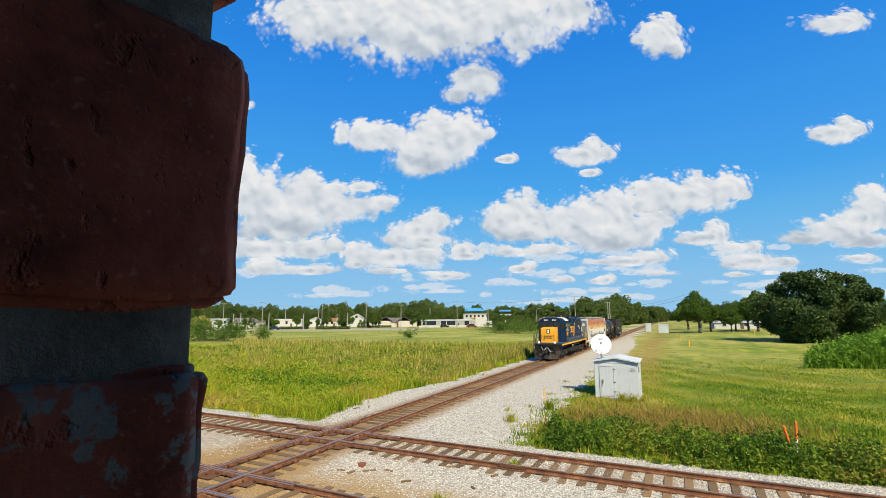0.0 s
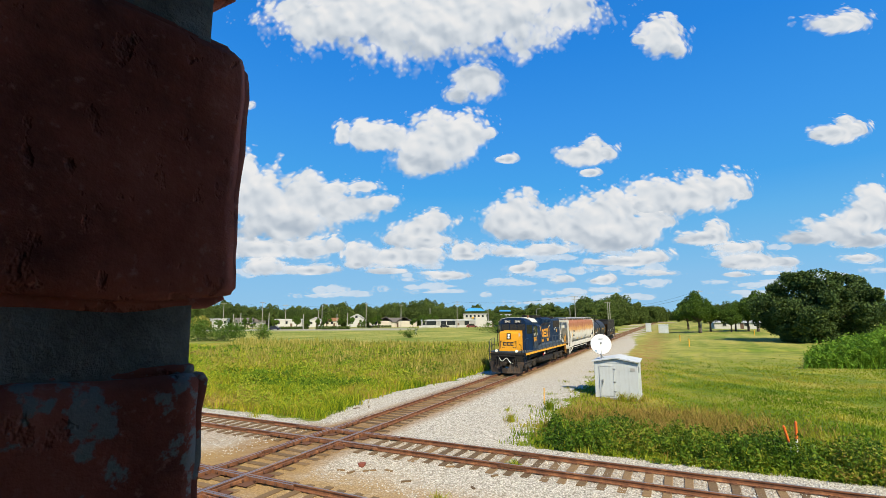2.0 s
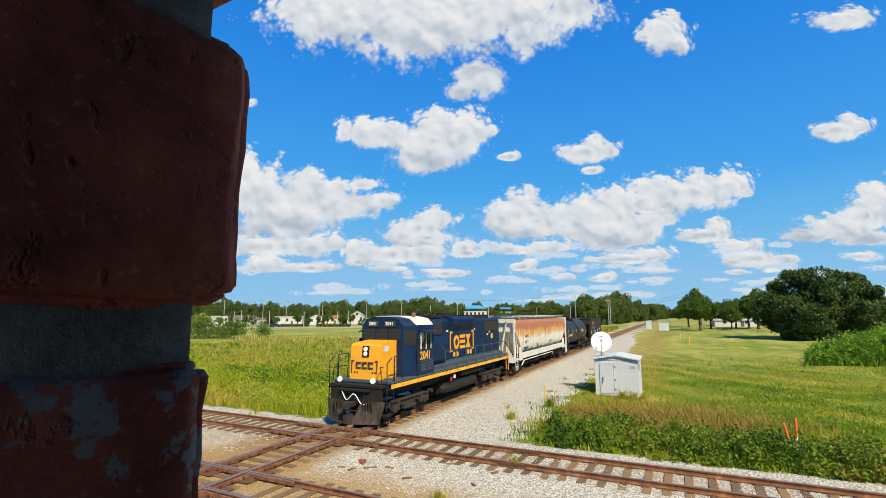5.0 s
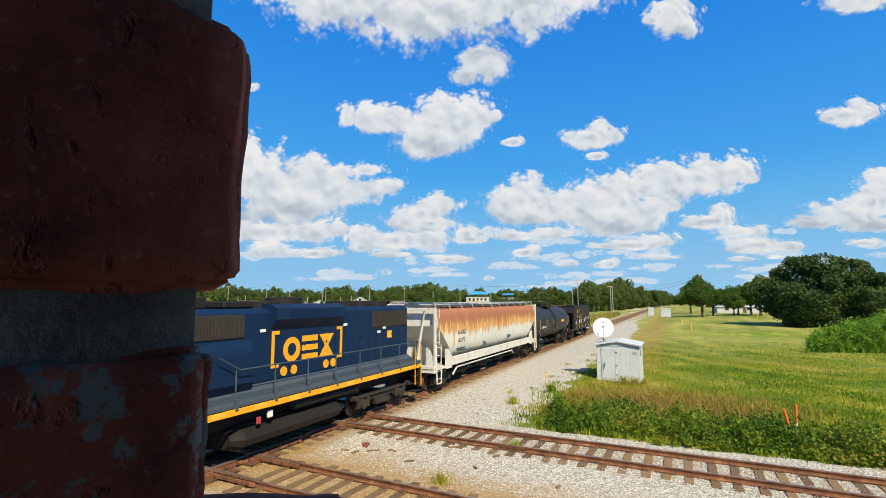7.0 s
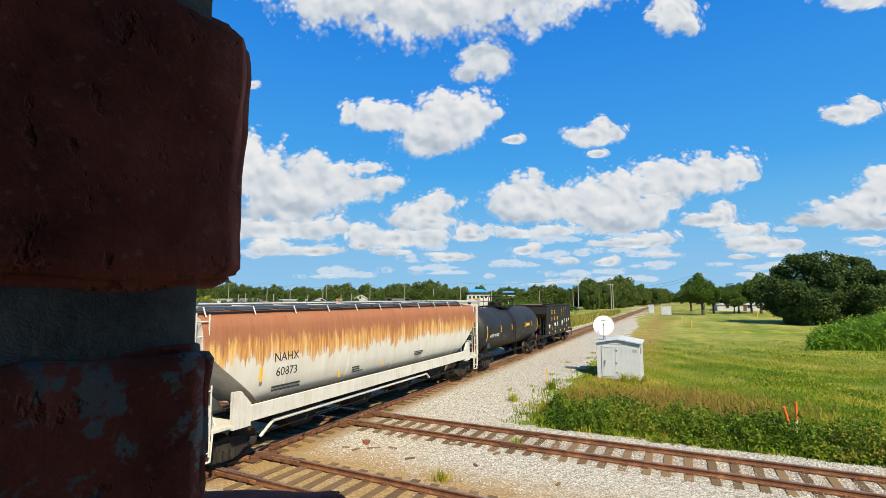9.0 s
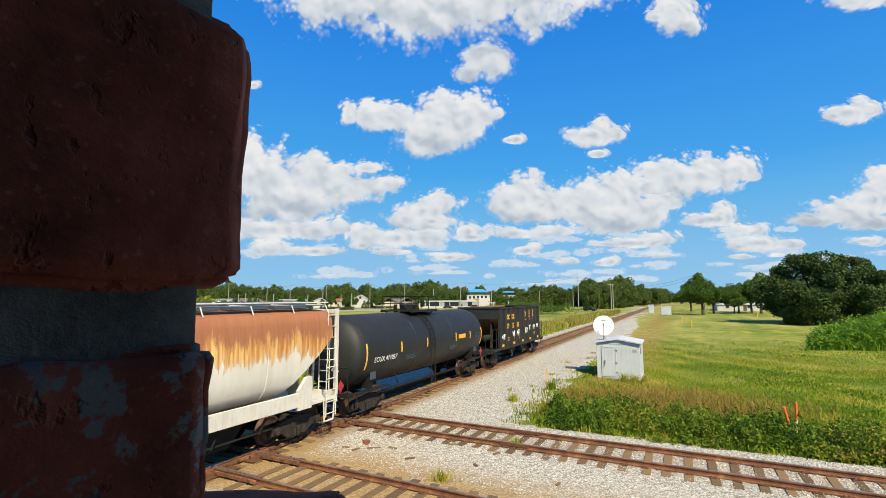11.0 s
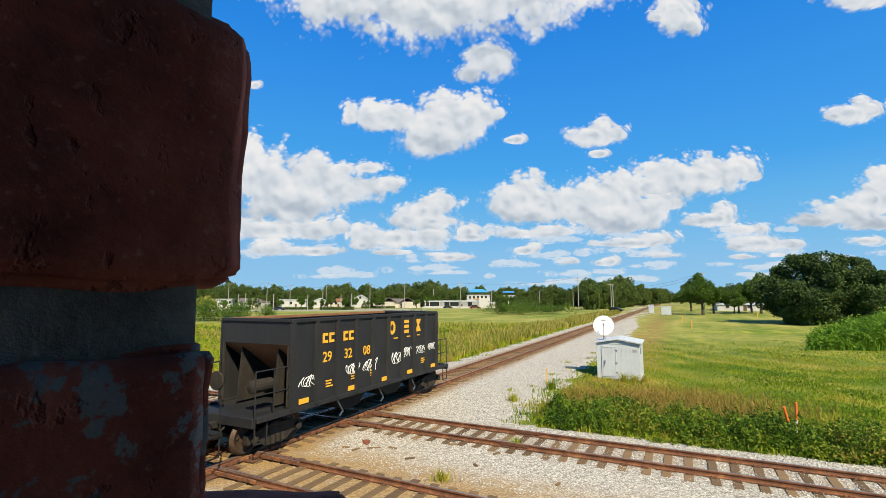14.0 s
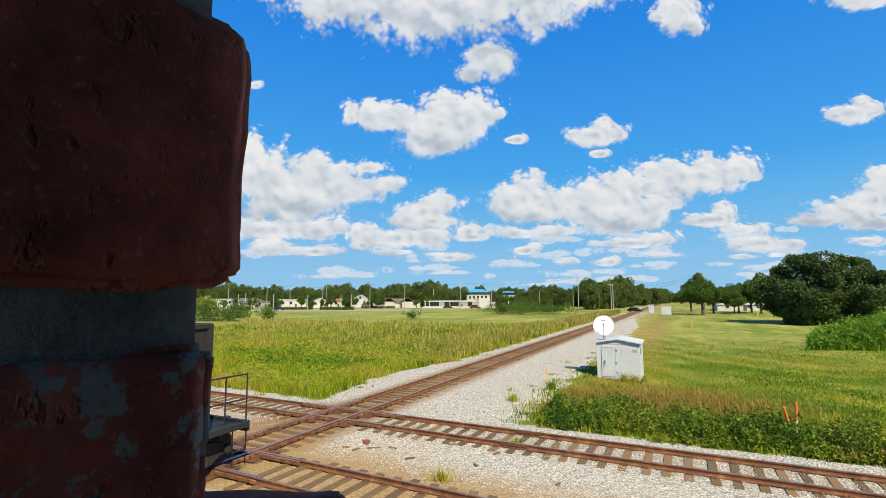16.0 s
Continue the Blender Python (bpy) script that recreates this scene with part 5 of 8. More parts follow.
# ---- open hopper ----
def open_hopper():
    u = 55.6
    car = thing("open_hopper", "black open-topped hopper car with yellow marks and white graffiti", "freight car", spot(u, 0))
    rng = random.Random(7)
    L = 4.95
    for s in (-1, 1):
        bm = bmesh.new()
        box(bm, -L, L, s * 1.5 - 0.02, s * 1.5 + 0.02, 1.12, 3.8)
        part("side_sheet", bm, M_COAL, car, "black side sheet")
        bm = bmesh.new()
        box(bm, -L - 0.05, L + 0.05, s * 1.5 - 0.07, s * 1.5 + 0.09, 3.74, 3.86, 0.015)
        part("top_chord", bm, M_RUSTY if s < 0 else M_COAL, car)
        bm = bmesh.new()
        box(bm, -L - 1.3, L + 1.3, s * 1.5 - 0.06, s * 1.5 + 0.08, 1.0, 1.16, 0.012)
        part("side_sill", bm, M_COAL, car)
        for k in range(10):
            x = L - 0.05 - k * 1.09
            bm = bmesh.new()
            prism(bm, [(x - 0.09, s * 1.5), (x - 0.045, s * 1.63), (x + 0.045, s * 1.63), (x + 0.09, s * 1.5)], 1.1, 3.76, "z")
            z = 1.25
            while z < 3.7:
                for dx in (-0.12, 0.12):
                    lathe(bm, [(s * 1.51, 0.018), (s * 1.54, 0.012)], 6, "y", (x + dx, 0, z))
                z += 0.32
            part("rib", bm, M_COAL, car)
    for e in (-1, 1):
        bm = bmesh.new()
        box(bm, e * L - 0.03, e * L + 0.03, -1.5, 1.5, 3.05, 3.84, 0.01)
        box(bm, e * L - 0.06, e * L + 0.09, -1.52, 1.52, 3.76, 3.87, 0.015)
        part("end_panel", bm, M_COAL, car)
        bm = bmesh.new()
        prism(bm, [(e * L, 3.1), (e * L, 3.05), (e * 2.2, 1.15), (e * 2.15, 1.2)], -1.48, 1.48, "y")
        part("slope_sheet", bm, M_RUSTY, car, "brown slope sheet under the end")
        for y in (-0.8, 0.8):
            bm = bmesh.new()
            prism(bm, [(e * 4.9, 1.16), (e * 4.75, 2.95), (e * 3.0, 1.65), (e * 3.0, 1.16)], y - 0.03, y + 0.03, "y")
            part("end_brace", bm, M_TRUCK, car)
        for s in (-1, 1):
            bm = bmesh.new()
            rod(bm, (e * 4.95, s * 1.42, 1.16), (e * 4.95, s * 1.42, 3.1), 0.05)
            part("end_post", bm, M_TRUCK, car)
        bm = bmesh.new()
        box(bm, min(e * 2.6, e * 6.3), max(e * 2.6, e * 6.3), -1.48, 1.48, 1.0, 1.08, 0.01)
        box(bm, e * 6.3 - 0.06, e * 6.3 + 0.06, -1.5, 1.5, 0.88, 1.15, 0.01)
        part("end_platform", bm, M_COAL, car)
        for s in (-1, 1):
            bm = bmesh.new()
            pipe(bm, [(e * 5.0, s * 1.46, 2.42), (e * 6.25, s * 1.46, 2.42), (e * 6.25, s * 1.46, 1.1)], 0.022)
            pipe(bm, [(e * 5.55, s * 1.46, 2.42), (e * 5.55, s * 1.46, 1.1)], 0.022)
            rod(bm, (e * 5.0, s * 1.46, 1.75), (e * 6.25, s * 1.46, 1.75), 0.02)
            pipe(bm, [(e * 6.25, s * 1.48, 1.05), (e * 6.25, s * 1.48, 0.42), (e * 5.8, s * 1.48, 0.42), (e * 5.8, s * 1.48, 1.05)], 0.022)
            if s < 0:
                pipe(bm, [(e * 6.28, -1.46, 2.42), (e * 6.28, -0.6, 2.42), (e * 6.28, -0.6, 1.1)], 0.022)
                rod(bm, (e * 6.28, -1.46, 1.75), (e * 6.28, -0.6, 1.75), 0.02)
            part("end_railing", bm, M_COAL, car)
        coupler(car, e * 6.3, e)
    bm = bmesh.new()
    lathe(bm, [(5.9, 0.28), (5.94, 0.3), (5.98, 0.28)], 18, "x", (0, -0.5, 2.0))
    part("brake_wheel", bm, M_TRUCK, car)
    bm = bmesh.new()
    lathe(bm, [(5.2, 0.05), (5.25, 0.2), (6.0, 0.2), (6.05, 0.05)], 14, "x", (-0.3, 0.7, 1.85))
    part("brake_cylinder", bm, M_TRUCK, car)
    for x in (-1.4, 1.4):
        bm = bmesh.new()
        prism(bm, [(x - 1.3, 1.2), (x + 1.3, 1.2), (x + 0.4, 0.5), (x - 0.4, 0.5)], -1.2, 1.2, "y")
        part("discharge_door", bm, M_BLACK, car)
    bm = bmesh.new()
    box(bm, -6.3, 6.3, -0.3, 0.3, 0.7, 1.0)
    part("centre_sill", bm, M_BLACK, car)
    for x in (2.6, 0.0, -2.6):
        bm = bmesh.new()
        pipe(bm, [(x, 1.45, 1.0), (x - 0.3, 1.5, 0.55), (x - 0.1, 1.5, 0.42)], 0.03)
        part("door_latch", bm, M_BLUEGREY, car)
    bm = bmesh.new()
    box(bm, -2.2, 2.2, -1.46, 1.46, 1.14, 1.2)
    part("hopper_floor", bm, M_RUSTY, car)
    # marks
    for x, words in ((3.25, "29"), (2.1, "32"), (0.95, "08")):
        lettering("car_number", words, 0.48, near_side(x, 2.52, 1.535), M_MARK, car, 0.004, 0.006)
    bm = bmesh.new()
    for x0, w in ((3.5, 0.26), (3.16, 0.26), (2.38, 0.26), (2.05, 0.26)):
        slab(bm, [(x0, 3.0), (x0 - w, 3.0), (x0 - w, 3.09), (x0, 3.09)], 1.53)
        slab(bm, [(x0, 3.24), (x0 - w, 3.24), (x0 - w, 3.33), (x0, 3.33)], 1.53)
        slab(bm, [(x0, 3.09), (x0 - 0.09, 3.09), (x0 - 0.09, 3.24), (x0, 3.24)], 1.53)
    part("owner_mark", bm, M_MARK, car)
    emblem(car, -2.0, 3.27, 1.53, 0.56, 2.75, M_MARK, 0.62)
    for x in (4.35, 1.85, -0.35, -2.35, -4.6):
        bm = bmesh.new()
        slab(bm, [(x + 0.22, 1.2), (x - 0.22, 1.2), (x - 0.22, 1.36), (x + 0.22, 1.36)], 1.535)
        part("reflector", bm, M_MARK, car, "yellow reflector strip")
    for x, z, n in ((3.3, 1.75, 3), (1.9, 1.8, 3), (0.7, 1.75, 3), (-1.0, 2.85, 1), (-2.1, 2.85, 1), (-3.0, 2.85, 1), (-3.4, 1.75, 3)):
        bars(car, "small_print", x, z, 1.53, n, M_MARK, rng, 0.42, 0.09)
    for x0, z0, w, hh in ((4.6, 1.65, 0.8, 0.42), (2.3, 1.75, 0.75, 0.4), (1.2, 1.72, 0.85, 0.45), (-0.75, 1.75, 1.0, 0.5), (-1.6, 1.95, 0.7, 0.42), (-2.75, 1.95, 1.1, 0.4), (-4.0, 2.0, 0.7, 0.4)):
        bm = bmesh.new()
        for k in range(5):
            c, ph, up = x0 - w * (k + 0.5) / 5, rng.uniform(0, math.tau), rng.choice((1, 1, -1))
            sweep, tall = rng.uniform(0.7, 1.3) * w / 9, hh * rng.uniform(0.34, 0.5)
            pts = [(c + sweep * math.sin(a * 1.5 + ph) - 0.03 * a, 1.533, z0 + hh / 2 + up * tall * math.cos(a + ph * 0.5)) for a in np.linspace(0, 6.6, 16)]
            pipe(bm, pts, 0.014, 5)
        part("graffiti", bm, M_LETTER_W, car, "white spray-painted graffiti scrawl")
    TRAIN.append((car, u, truck(car, 5.05, 1.78, 0.46) + truck(car, -5.05, 1.78, 0.46)))


locomotive()
covered_hopper()
tank_car()
open_hopper()
# ---- clouds: far off, drifting slowly ----
def cloud_material():
    n = Net("cumulus")
    co = n.coord("Object")
    den, lift = n.attr("fill"), n.attr("lift")
    km = n.stretch(co, 0.001, 0.001, 0.001)
    bend = n.node("ShaderNodeTexNoise", 1, (), Vector=km, Scale=8.0, Detail=2.0, Roughness=0.5)
    warp = n.node("ShaderNodeVectorMath", 0, (("operation", "MULTIPLY_ADD"),), i0=bend, i1=(0.04, 0.04, 0.04), i2=km)

    def billow(vec, heaps):
        """Rounded heaps of several sizes."""
        total = 0.0
        for size, share in heaps:
            heap = n.math("SUBTRACT", 1.0, n.voronoi(vec, size, "SMOOTH_F1"))
            total = n.math("ADD", n.math("MULTIPLY", heap, share), total)
        return total

    broad = ((4.6, 0.60), (11.0, 0.32), (22.0, 0.08))
    rim = billow(warp, ((6.0, 0.38), (14.0, 0.32), (34.0, 0.30)))
    puff = billow(warp, broad)
    above = billow(n.node("ShaderNodeVectorMath", 0, (("operation", "ADD"),), i0=warp, i1=(0.014, 0.0, 0.034)), broad)
    relief = n.math("SUBTRACT", puff, above)
    wisp = n.noise(km, 6.5, 5, 0.48)
    free = n.math("ADD", n.math("MULTIPLY", lift, 0.55), 0.55)      # bases are smoother than tops
    body = n.math("ADD", den, n.math("MULTIPLY", n.math("MULTIPLY", n.math("SUBTRACT", rim, 0.62), 1.35), free))
    body = n.math("ADD", body, n.math("MULTIPLY", n.math("MULTIPLY", n.math("SUBTRACT", wisp, 0.48), 0.95), free))
    alpha = n.ramp(body, ((0.27, 0.0), (0.39, 0.28), (0.50, 0.88), (0.62, 1.0)))
    alpha = n.math("MULTIPLY", alpha, n.attr("veil"))
    shade = n.math("ADD", n.math("MULTIPLY", lift, 0.50), n.math("MULTIPLY", relief, 1.9))
    shade = n.math("ADD", n.math("ADD", shade, 0.39), n.math("MULTIPLY", n.math("SUBTRACT", wisp, 0.5), 0.35))
    shade = n.math("SUBTRACT", shade, n.math("MULTIPLY", n.attr("thick"), n.math("SUBTRACT", 0.70, lift)))
    col = n.ramp(shade, ((0.10, (0.44, 0.53, 0.64)), (0.36, (0.62, 0.69, 0.77)), (0.60, (0.82, 0.87, 0.92)), (0.88, (1.0, 1.0, 1.0))))
    glow = n.node("ShaderNodeEmission", 0, (), Color=col, Strength=0.74)
    clear = n.node("ShaderNodeBsdfTransparent")
    mx = n.tree.nodes.new("ShaderNodeMixShader")
    n.put(mx.inputs[0], alpha), n.put(mx.inputs[1], clear), n.put(mx.inputs[2], glow)
    n.tree.links.new(mx.outputs[0], n.out.inputs["Surface"])
    return n.mat


M_CLOUD = cloud_material()
CLOUDS = []


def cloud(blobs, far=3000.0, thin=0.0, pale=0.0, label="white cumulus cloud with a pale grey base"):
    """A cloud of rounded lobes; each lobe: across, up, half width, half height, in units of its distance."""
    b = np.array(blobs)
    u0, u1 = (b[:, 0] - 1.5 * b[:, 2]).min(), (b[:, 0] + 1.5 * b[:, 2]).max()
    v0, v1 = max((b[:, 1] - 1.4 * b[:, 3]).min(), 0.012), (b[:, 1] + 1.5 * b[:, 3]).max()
    st = max((u1 - u0) / 90, 0.0035)
    us, vs = np.arange(u0, u1 + st, st), np.arange(v0, v1 + st, st)
    U, V = np.meshgrid(us, vs)
    den = np.zeros_like(U)
    for cu, cv, ru, rv in blobs:
        dv = (V - cv) / rv
        dv = np.where(dv < 0, dv * 1.15, dv)
        den = np.maximum(den, 1 - np.sqrt(((U - cu) / ru) ** 2 + dv ** 2) * 0.62) + 0.10 * np.clip(1 - np.hypot((U - cu) / ru, dv), 0, 1)
    near = np.full_like(U, 9.0)
    own = np.zeros_like(U)
    for cu, cv, ru, rv in blobs:      # each lobe is lit from above
        r = np.hypot((U - cu) / ru, (V - cv) / rv)
        wgt = np.exp(-3.0 * r * r)
        own = own + wgt * np.clip(0.5 + 0.5 * (V - cv) / rv, 0, 1)
        near = near + wgt
    own = own / np.maximum(near - 9.0, 1e-6)
    lift = np.clip((V - (b[:, 1] - b[:, 3]).min()) / ((b[:, 1] + b[:, 3]).max() - (b[:, 1] - b[:, 3]).min()), 0, 1)
    lift = (0.55 * lift + 0.45 * own) * (1 - pale) + pale
    thick = np.clip(den - 0.55, 0, 1) * 0.9 * (1 - pale)
    d = far * (1 - 0.05 * np.clip(den, 0, 1.2))
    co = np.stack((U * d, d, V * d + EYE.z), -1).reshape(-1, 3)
    w = len(us)
    i = np.arange(len(co)).reshape(len(vs), w)
    quads = np.stack((i[:-1, :-1], i[:-1, 1:], i[1:, 1:], i[1:, :-1]), -1).reshape(-1, 4)
    keep = den.ravel()[quads].max(1) > 0.02
    quads = quads[keep]
    used, inv = np.unique(quads, return_inverse=True)
    me = bpy.data.meshes.new("cloud")
    mid = co[used].mean(0)
    me.from_pydata((co[used] - mid).tolist(), [], inv.reshape(-1, 4).tolist())
    for key, val in (("fill", den - thin), ("lift", lift), ("thick", thick), ("veil", np.full_like(U, 1 - 0.5 * pale))):
        me.attributes.new(key, "FLOAT", "POINT").data.foreach_set("value", val.ravel()[used].astype(np.float32))
    me.polygons.foreach_set("use_smooth", [True] * len(me.polygons))
    ob = part("cloud", me, M_CLOUD, at=Matrix.Translation(mid))
    ob.visible_shadow = False
    tagged(ob, label, "cloud", "clouds in the sky")
    CLOUDS.append((ob, Vector(mid), 0.033 * float(b[:, 1].mean()) * far))


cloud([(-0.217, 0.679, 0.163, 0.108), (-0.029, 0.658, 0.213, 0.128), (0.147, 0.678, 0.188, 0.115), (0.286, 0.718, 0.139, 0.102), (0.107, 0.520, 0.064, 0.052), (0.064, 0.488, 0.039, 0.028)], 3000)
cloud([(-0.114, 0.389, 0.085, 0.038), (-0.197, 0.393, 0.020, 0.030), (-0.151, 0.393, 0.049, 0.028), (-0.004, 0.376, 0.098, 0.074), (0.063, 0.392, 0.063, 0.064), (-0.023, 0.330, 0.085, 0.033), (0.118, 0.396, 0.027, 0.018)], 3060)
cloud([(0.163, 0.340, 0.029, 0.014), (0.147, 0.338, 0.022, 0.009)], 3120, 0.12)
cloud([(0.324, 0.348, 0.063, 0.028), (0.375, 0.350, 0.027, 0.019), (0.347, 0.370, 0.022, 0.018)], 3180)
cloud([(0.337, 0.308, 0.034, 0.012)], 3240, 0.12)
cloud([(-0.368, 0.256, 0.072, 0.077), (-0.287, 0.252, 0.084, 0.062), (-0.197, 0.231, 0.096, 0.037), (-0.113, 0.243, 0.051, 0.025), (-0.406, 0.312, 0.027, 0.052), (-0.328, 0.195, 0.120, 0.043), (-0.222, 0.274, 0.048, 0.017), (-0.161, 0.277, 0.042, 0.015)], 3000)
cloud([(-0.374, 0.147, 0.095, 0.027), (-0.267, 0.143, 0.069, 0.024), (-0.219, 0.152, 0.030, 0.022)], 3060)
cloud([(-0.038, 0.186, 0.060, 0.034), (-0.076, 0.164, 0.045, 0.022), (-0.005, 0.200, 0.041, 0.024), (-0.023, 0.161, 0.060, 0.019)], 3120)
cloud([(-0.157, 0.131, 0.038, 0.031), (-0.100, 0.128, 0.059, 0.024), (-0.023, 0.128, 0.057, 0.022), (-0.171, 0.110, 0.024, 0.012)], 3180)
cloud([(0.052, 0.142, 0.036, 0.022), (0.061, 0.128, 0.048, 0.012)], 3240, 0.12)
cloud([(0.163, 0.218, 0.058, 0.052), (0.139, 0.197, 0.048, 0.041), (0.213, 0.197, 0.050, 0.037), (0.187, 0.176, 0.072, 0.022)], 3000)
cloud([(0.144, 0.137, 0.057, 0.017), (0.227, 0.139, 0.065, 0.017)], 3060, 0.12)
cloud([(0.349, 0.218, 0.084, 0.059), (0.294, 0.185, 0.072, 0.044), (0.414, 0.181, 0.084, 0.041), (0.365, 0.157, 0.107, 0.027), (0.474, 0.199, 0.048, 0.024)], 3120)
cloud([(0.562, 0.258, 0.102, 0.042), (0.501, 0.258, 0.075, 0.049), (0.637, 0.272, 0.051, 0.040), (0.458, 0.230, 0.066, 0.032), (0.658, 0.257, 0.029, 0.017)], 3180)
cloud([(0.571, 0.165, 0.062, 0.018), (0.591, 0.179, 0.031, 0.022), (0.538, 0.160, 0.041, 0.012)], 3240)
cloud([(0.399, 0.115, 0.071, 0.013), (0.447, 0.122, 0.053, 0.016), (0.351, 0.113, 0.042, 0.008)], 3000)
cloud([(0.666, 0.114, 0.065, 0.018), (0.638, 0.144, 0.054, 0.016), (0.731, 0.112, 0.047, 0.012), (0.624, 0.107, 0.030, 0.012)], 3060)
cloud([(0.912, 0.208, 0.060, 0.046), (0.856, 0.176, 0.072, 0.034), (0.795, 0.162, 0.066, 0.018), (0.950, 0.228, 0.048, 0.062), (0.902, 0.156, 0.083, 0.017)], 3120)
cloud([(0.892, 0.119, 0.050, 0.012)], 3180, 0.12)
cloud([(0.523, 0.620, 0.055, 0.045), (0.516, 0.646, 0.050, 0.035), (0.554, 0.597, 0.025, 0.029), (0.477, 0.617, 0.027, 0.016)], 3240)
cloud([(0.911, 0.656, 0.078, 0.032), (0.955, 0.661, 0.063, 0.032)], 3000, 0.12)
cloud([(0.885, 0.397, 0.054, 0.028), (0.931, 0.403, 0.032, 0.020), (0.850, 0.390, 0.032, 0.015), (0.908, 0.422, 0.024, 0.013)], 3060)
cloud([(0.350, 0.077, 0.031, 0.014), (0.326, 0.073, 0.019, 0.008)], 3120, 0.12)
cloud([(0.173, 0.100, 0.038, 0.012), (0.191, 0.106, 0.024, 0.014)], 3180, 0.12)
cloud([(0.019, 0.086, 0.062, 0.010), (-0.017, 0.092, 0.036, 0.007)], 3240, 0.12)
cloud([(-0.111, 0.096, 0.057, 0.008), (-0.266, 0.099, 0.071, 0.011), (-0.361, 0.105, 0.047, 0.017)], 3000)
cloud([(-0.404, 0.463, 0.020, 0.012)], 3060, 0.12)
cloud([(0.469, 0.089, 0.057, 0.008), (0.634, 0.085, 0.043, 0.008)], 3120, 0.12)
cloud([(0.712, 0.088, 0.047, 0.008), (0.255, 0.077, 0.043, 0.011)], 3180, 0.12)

# low banks of far cloud, one behind the other
rc = random.Random(4)
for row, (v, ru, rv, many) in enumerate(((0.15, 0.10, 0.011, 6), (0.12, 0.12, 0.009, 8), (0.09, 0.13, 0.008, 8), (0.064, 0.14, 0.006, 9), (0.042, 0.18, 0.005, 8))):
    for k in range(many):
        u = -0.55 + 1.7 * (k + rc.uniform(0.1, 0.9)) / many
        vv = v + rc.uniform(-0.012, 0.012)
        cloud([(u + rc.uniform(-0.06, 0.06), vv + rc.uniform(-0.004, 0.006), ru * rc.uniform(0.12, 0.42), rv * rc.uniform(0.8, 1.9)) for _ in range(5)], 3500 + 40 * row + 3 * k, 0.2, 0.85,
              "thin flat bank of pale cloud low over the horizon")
# ---- grass, weeds and trees ----
def tri_mesh(name, verts, tris):
    me = bpy.data.meshes.new(name)
    me.vertices.add(len(verts))
    me.vertices.foreach_set("co", np.asarray(verts, np.float32).ravel())
    tris = np.asarray(tris, np.int32)
    me.loops.add(tris.size)
    me.loops.foreach_set("vertex_index", tris.ravel())
    me.polygons.add(len(tris))
    me.polygons.foreach_set("loop_start", np.arange(0, tris.size, 3, dtype=np.int32))
    me.update(calc_edges=True)
    return me


def blades(name, rng, x, y, z, tall, wide, lean=0.35):
    """Bent grass blades: five corners, three faces each."""
    n = len(x)
    a = rng.uniform(0, math.tau, n)
    wx, wy = np.cos(a) * wide, np.sin(a) * wide
    b = rng.uniform(0, math.tau, n)
    lx, ly = np.cos(b) * tall * lean * rng.uniform(0.2, 1, n), np.sin(b) * tall * lean * rng.uniform(0.2, 1, n)
    v = np.empty((n, 5, 3))
    base = np.stack((x, y, z), 1)
    v[:, 0] = base + np.stack((-wx, -wy, 0 * wx), 1)
    v[:, 1] = base + np.stack((wx, wy, 0 * wx), 1)
    mid = base + np.stack((lx * 0.35, ly * 0.35, tall * 0.55), 1)
    v[:, 2] = mid + np.stack((-wx, -wy, 0 * wx), 1) * 0.8
    v[:, 3] = mid + np.stack((wx, wy, 0 * wx), 1) * 0.8
    v[:, 4] = base + np.stack((lx, ly, tall * (1 - 0.25 * lean * rng.uniform(0, 1, n))), 1)
    k = np.arange(n)[:, None] * 5
    tris = np.concatenate((k + [[0, 1, 3]], k + [[0, 3, 2]], k + [[2, 3, 4]]), 1).reshape(-1, 3)
    return tri_mesh(name, v.reshape(-1, 3), tris)


def leaves(rng, pos, size, up=0.4):
    """Pointed leaf quads in all directions, as corners and triangles."""
    n = len(pos)
    nrm = rng.normal(size=(n, 3))
    nrm[:, 2] += up
    nrm /= np.linalg.norm(nrm, axis=1, keepdims=True)
    t = np.cross(nrm, rng.normal(size=(n, 3)))
    t /= np.linalg.norm(t, axis=1, keepdims=True)
    s = np.cross(nrm, t)
    size = np.asarray(size).reshape(-1, 1)
    v = np.empty((n, 4, 3))
    v[:, 0], v[:, 2] = pos - t * size, pos + t * size
    v[:, 1], v[:, 3] = pos + s * size * 0.5 + nrm * size * 0.15, pos - s * size * 0.5 + nrm * size * 0.15
    k = np.arange(n)[:, None] * 4
    return v.reshape(-1, 3), np.concatenate((k + [[0, 1, 2]], k + [[0, 2, 3]]), 1).reshape(-1, 3)


M_WEED = island("tall weeds", ((0.06, (0.030, 0.07, 0.005)), (0.28, (0.11, 0.18, 0.010)), (0.45, (0.27, 0.33, 0.014)), (0.57, (0.42, 0.41, 0.024)), (0.70, (0.28, 0.19, 0.045)), (0.9, (0.44, 0.30, 0.09))), 0.85, 0.13, 0.42, 0.25, "", 3.2)
M_REED = island("dry reeds", ((0.08, (0.085, 0.115, 0.016)), (0.4, (0.23, 0.225, 0.038)), (0.65, (0.36, 0.30, 0.075)), (0.9, (0.50, 0.40, 0.14))), 0.8, 0.3, 0.65, 0.2)
M_DRY = island("dry brown weeds", ((0.1, (0.16, 0.17, 0.02)), (0.5, (0.30, 0.19, 0.05)), (0.9, (0.40, 0.26, 0.09))), 0.8, 0.5, 0.6, 0.3)
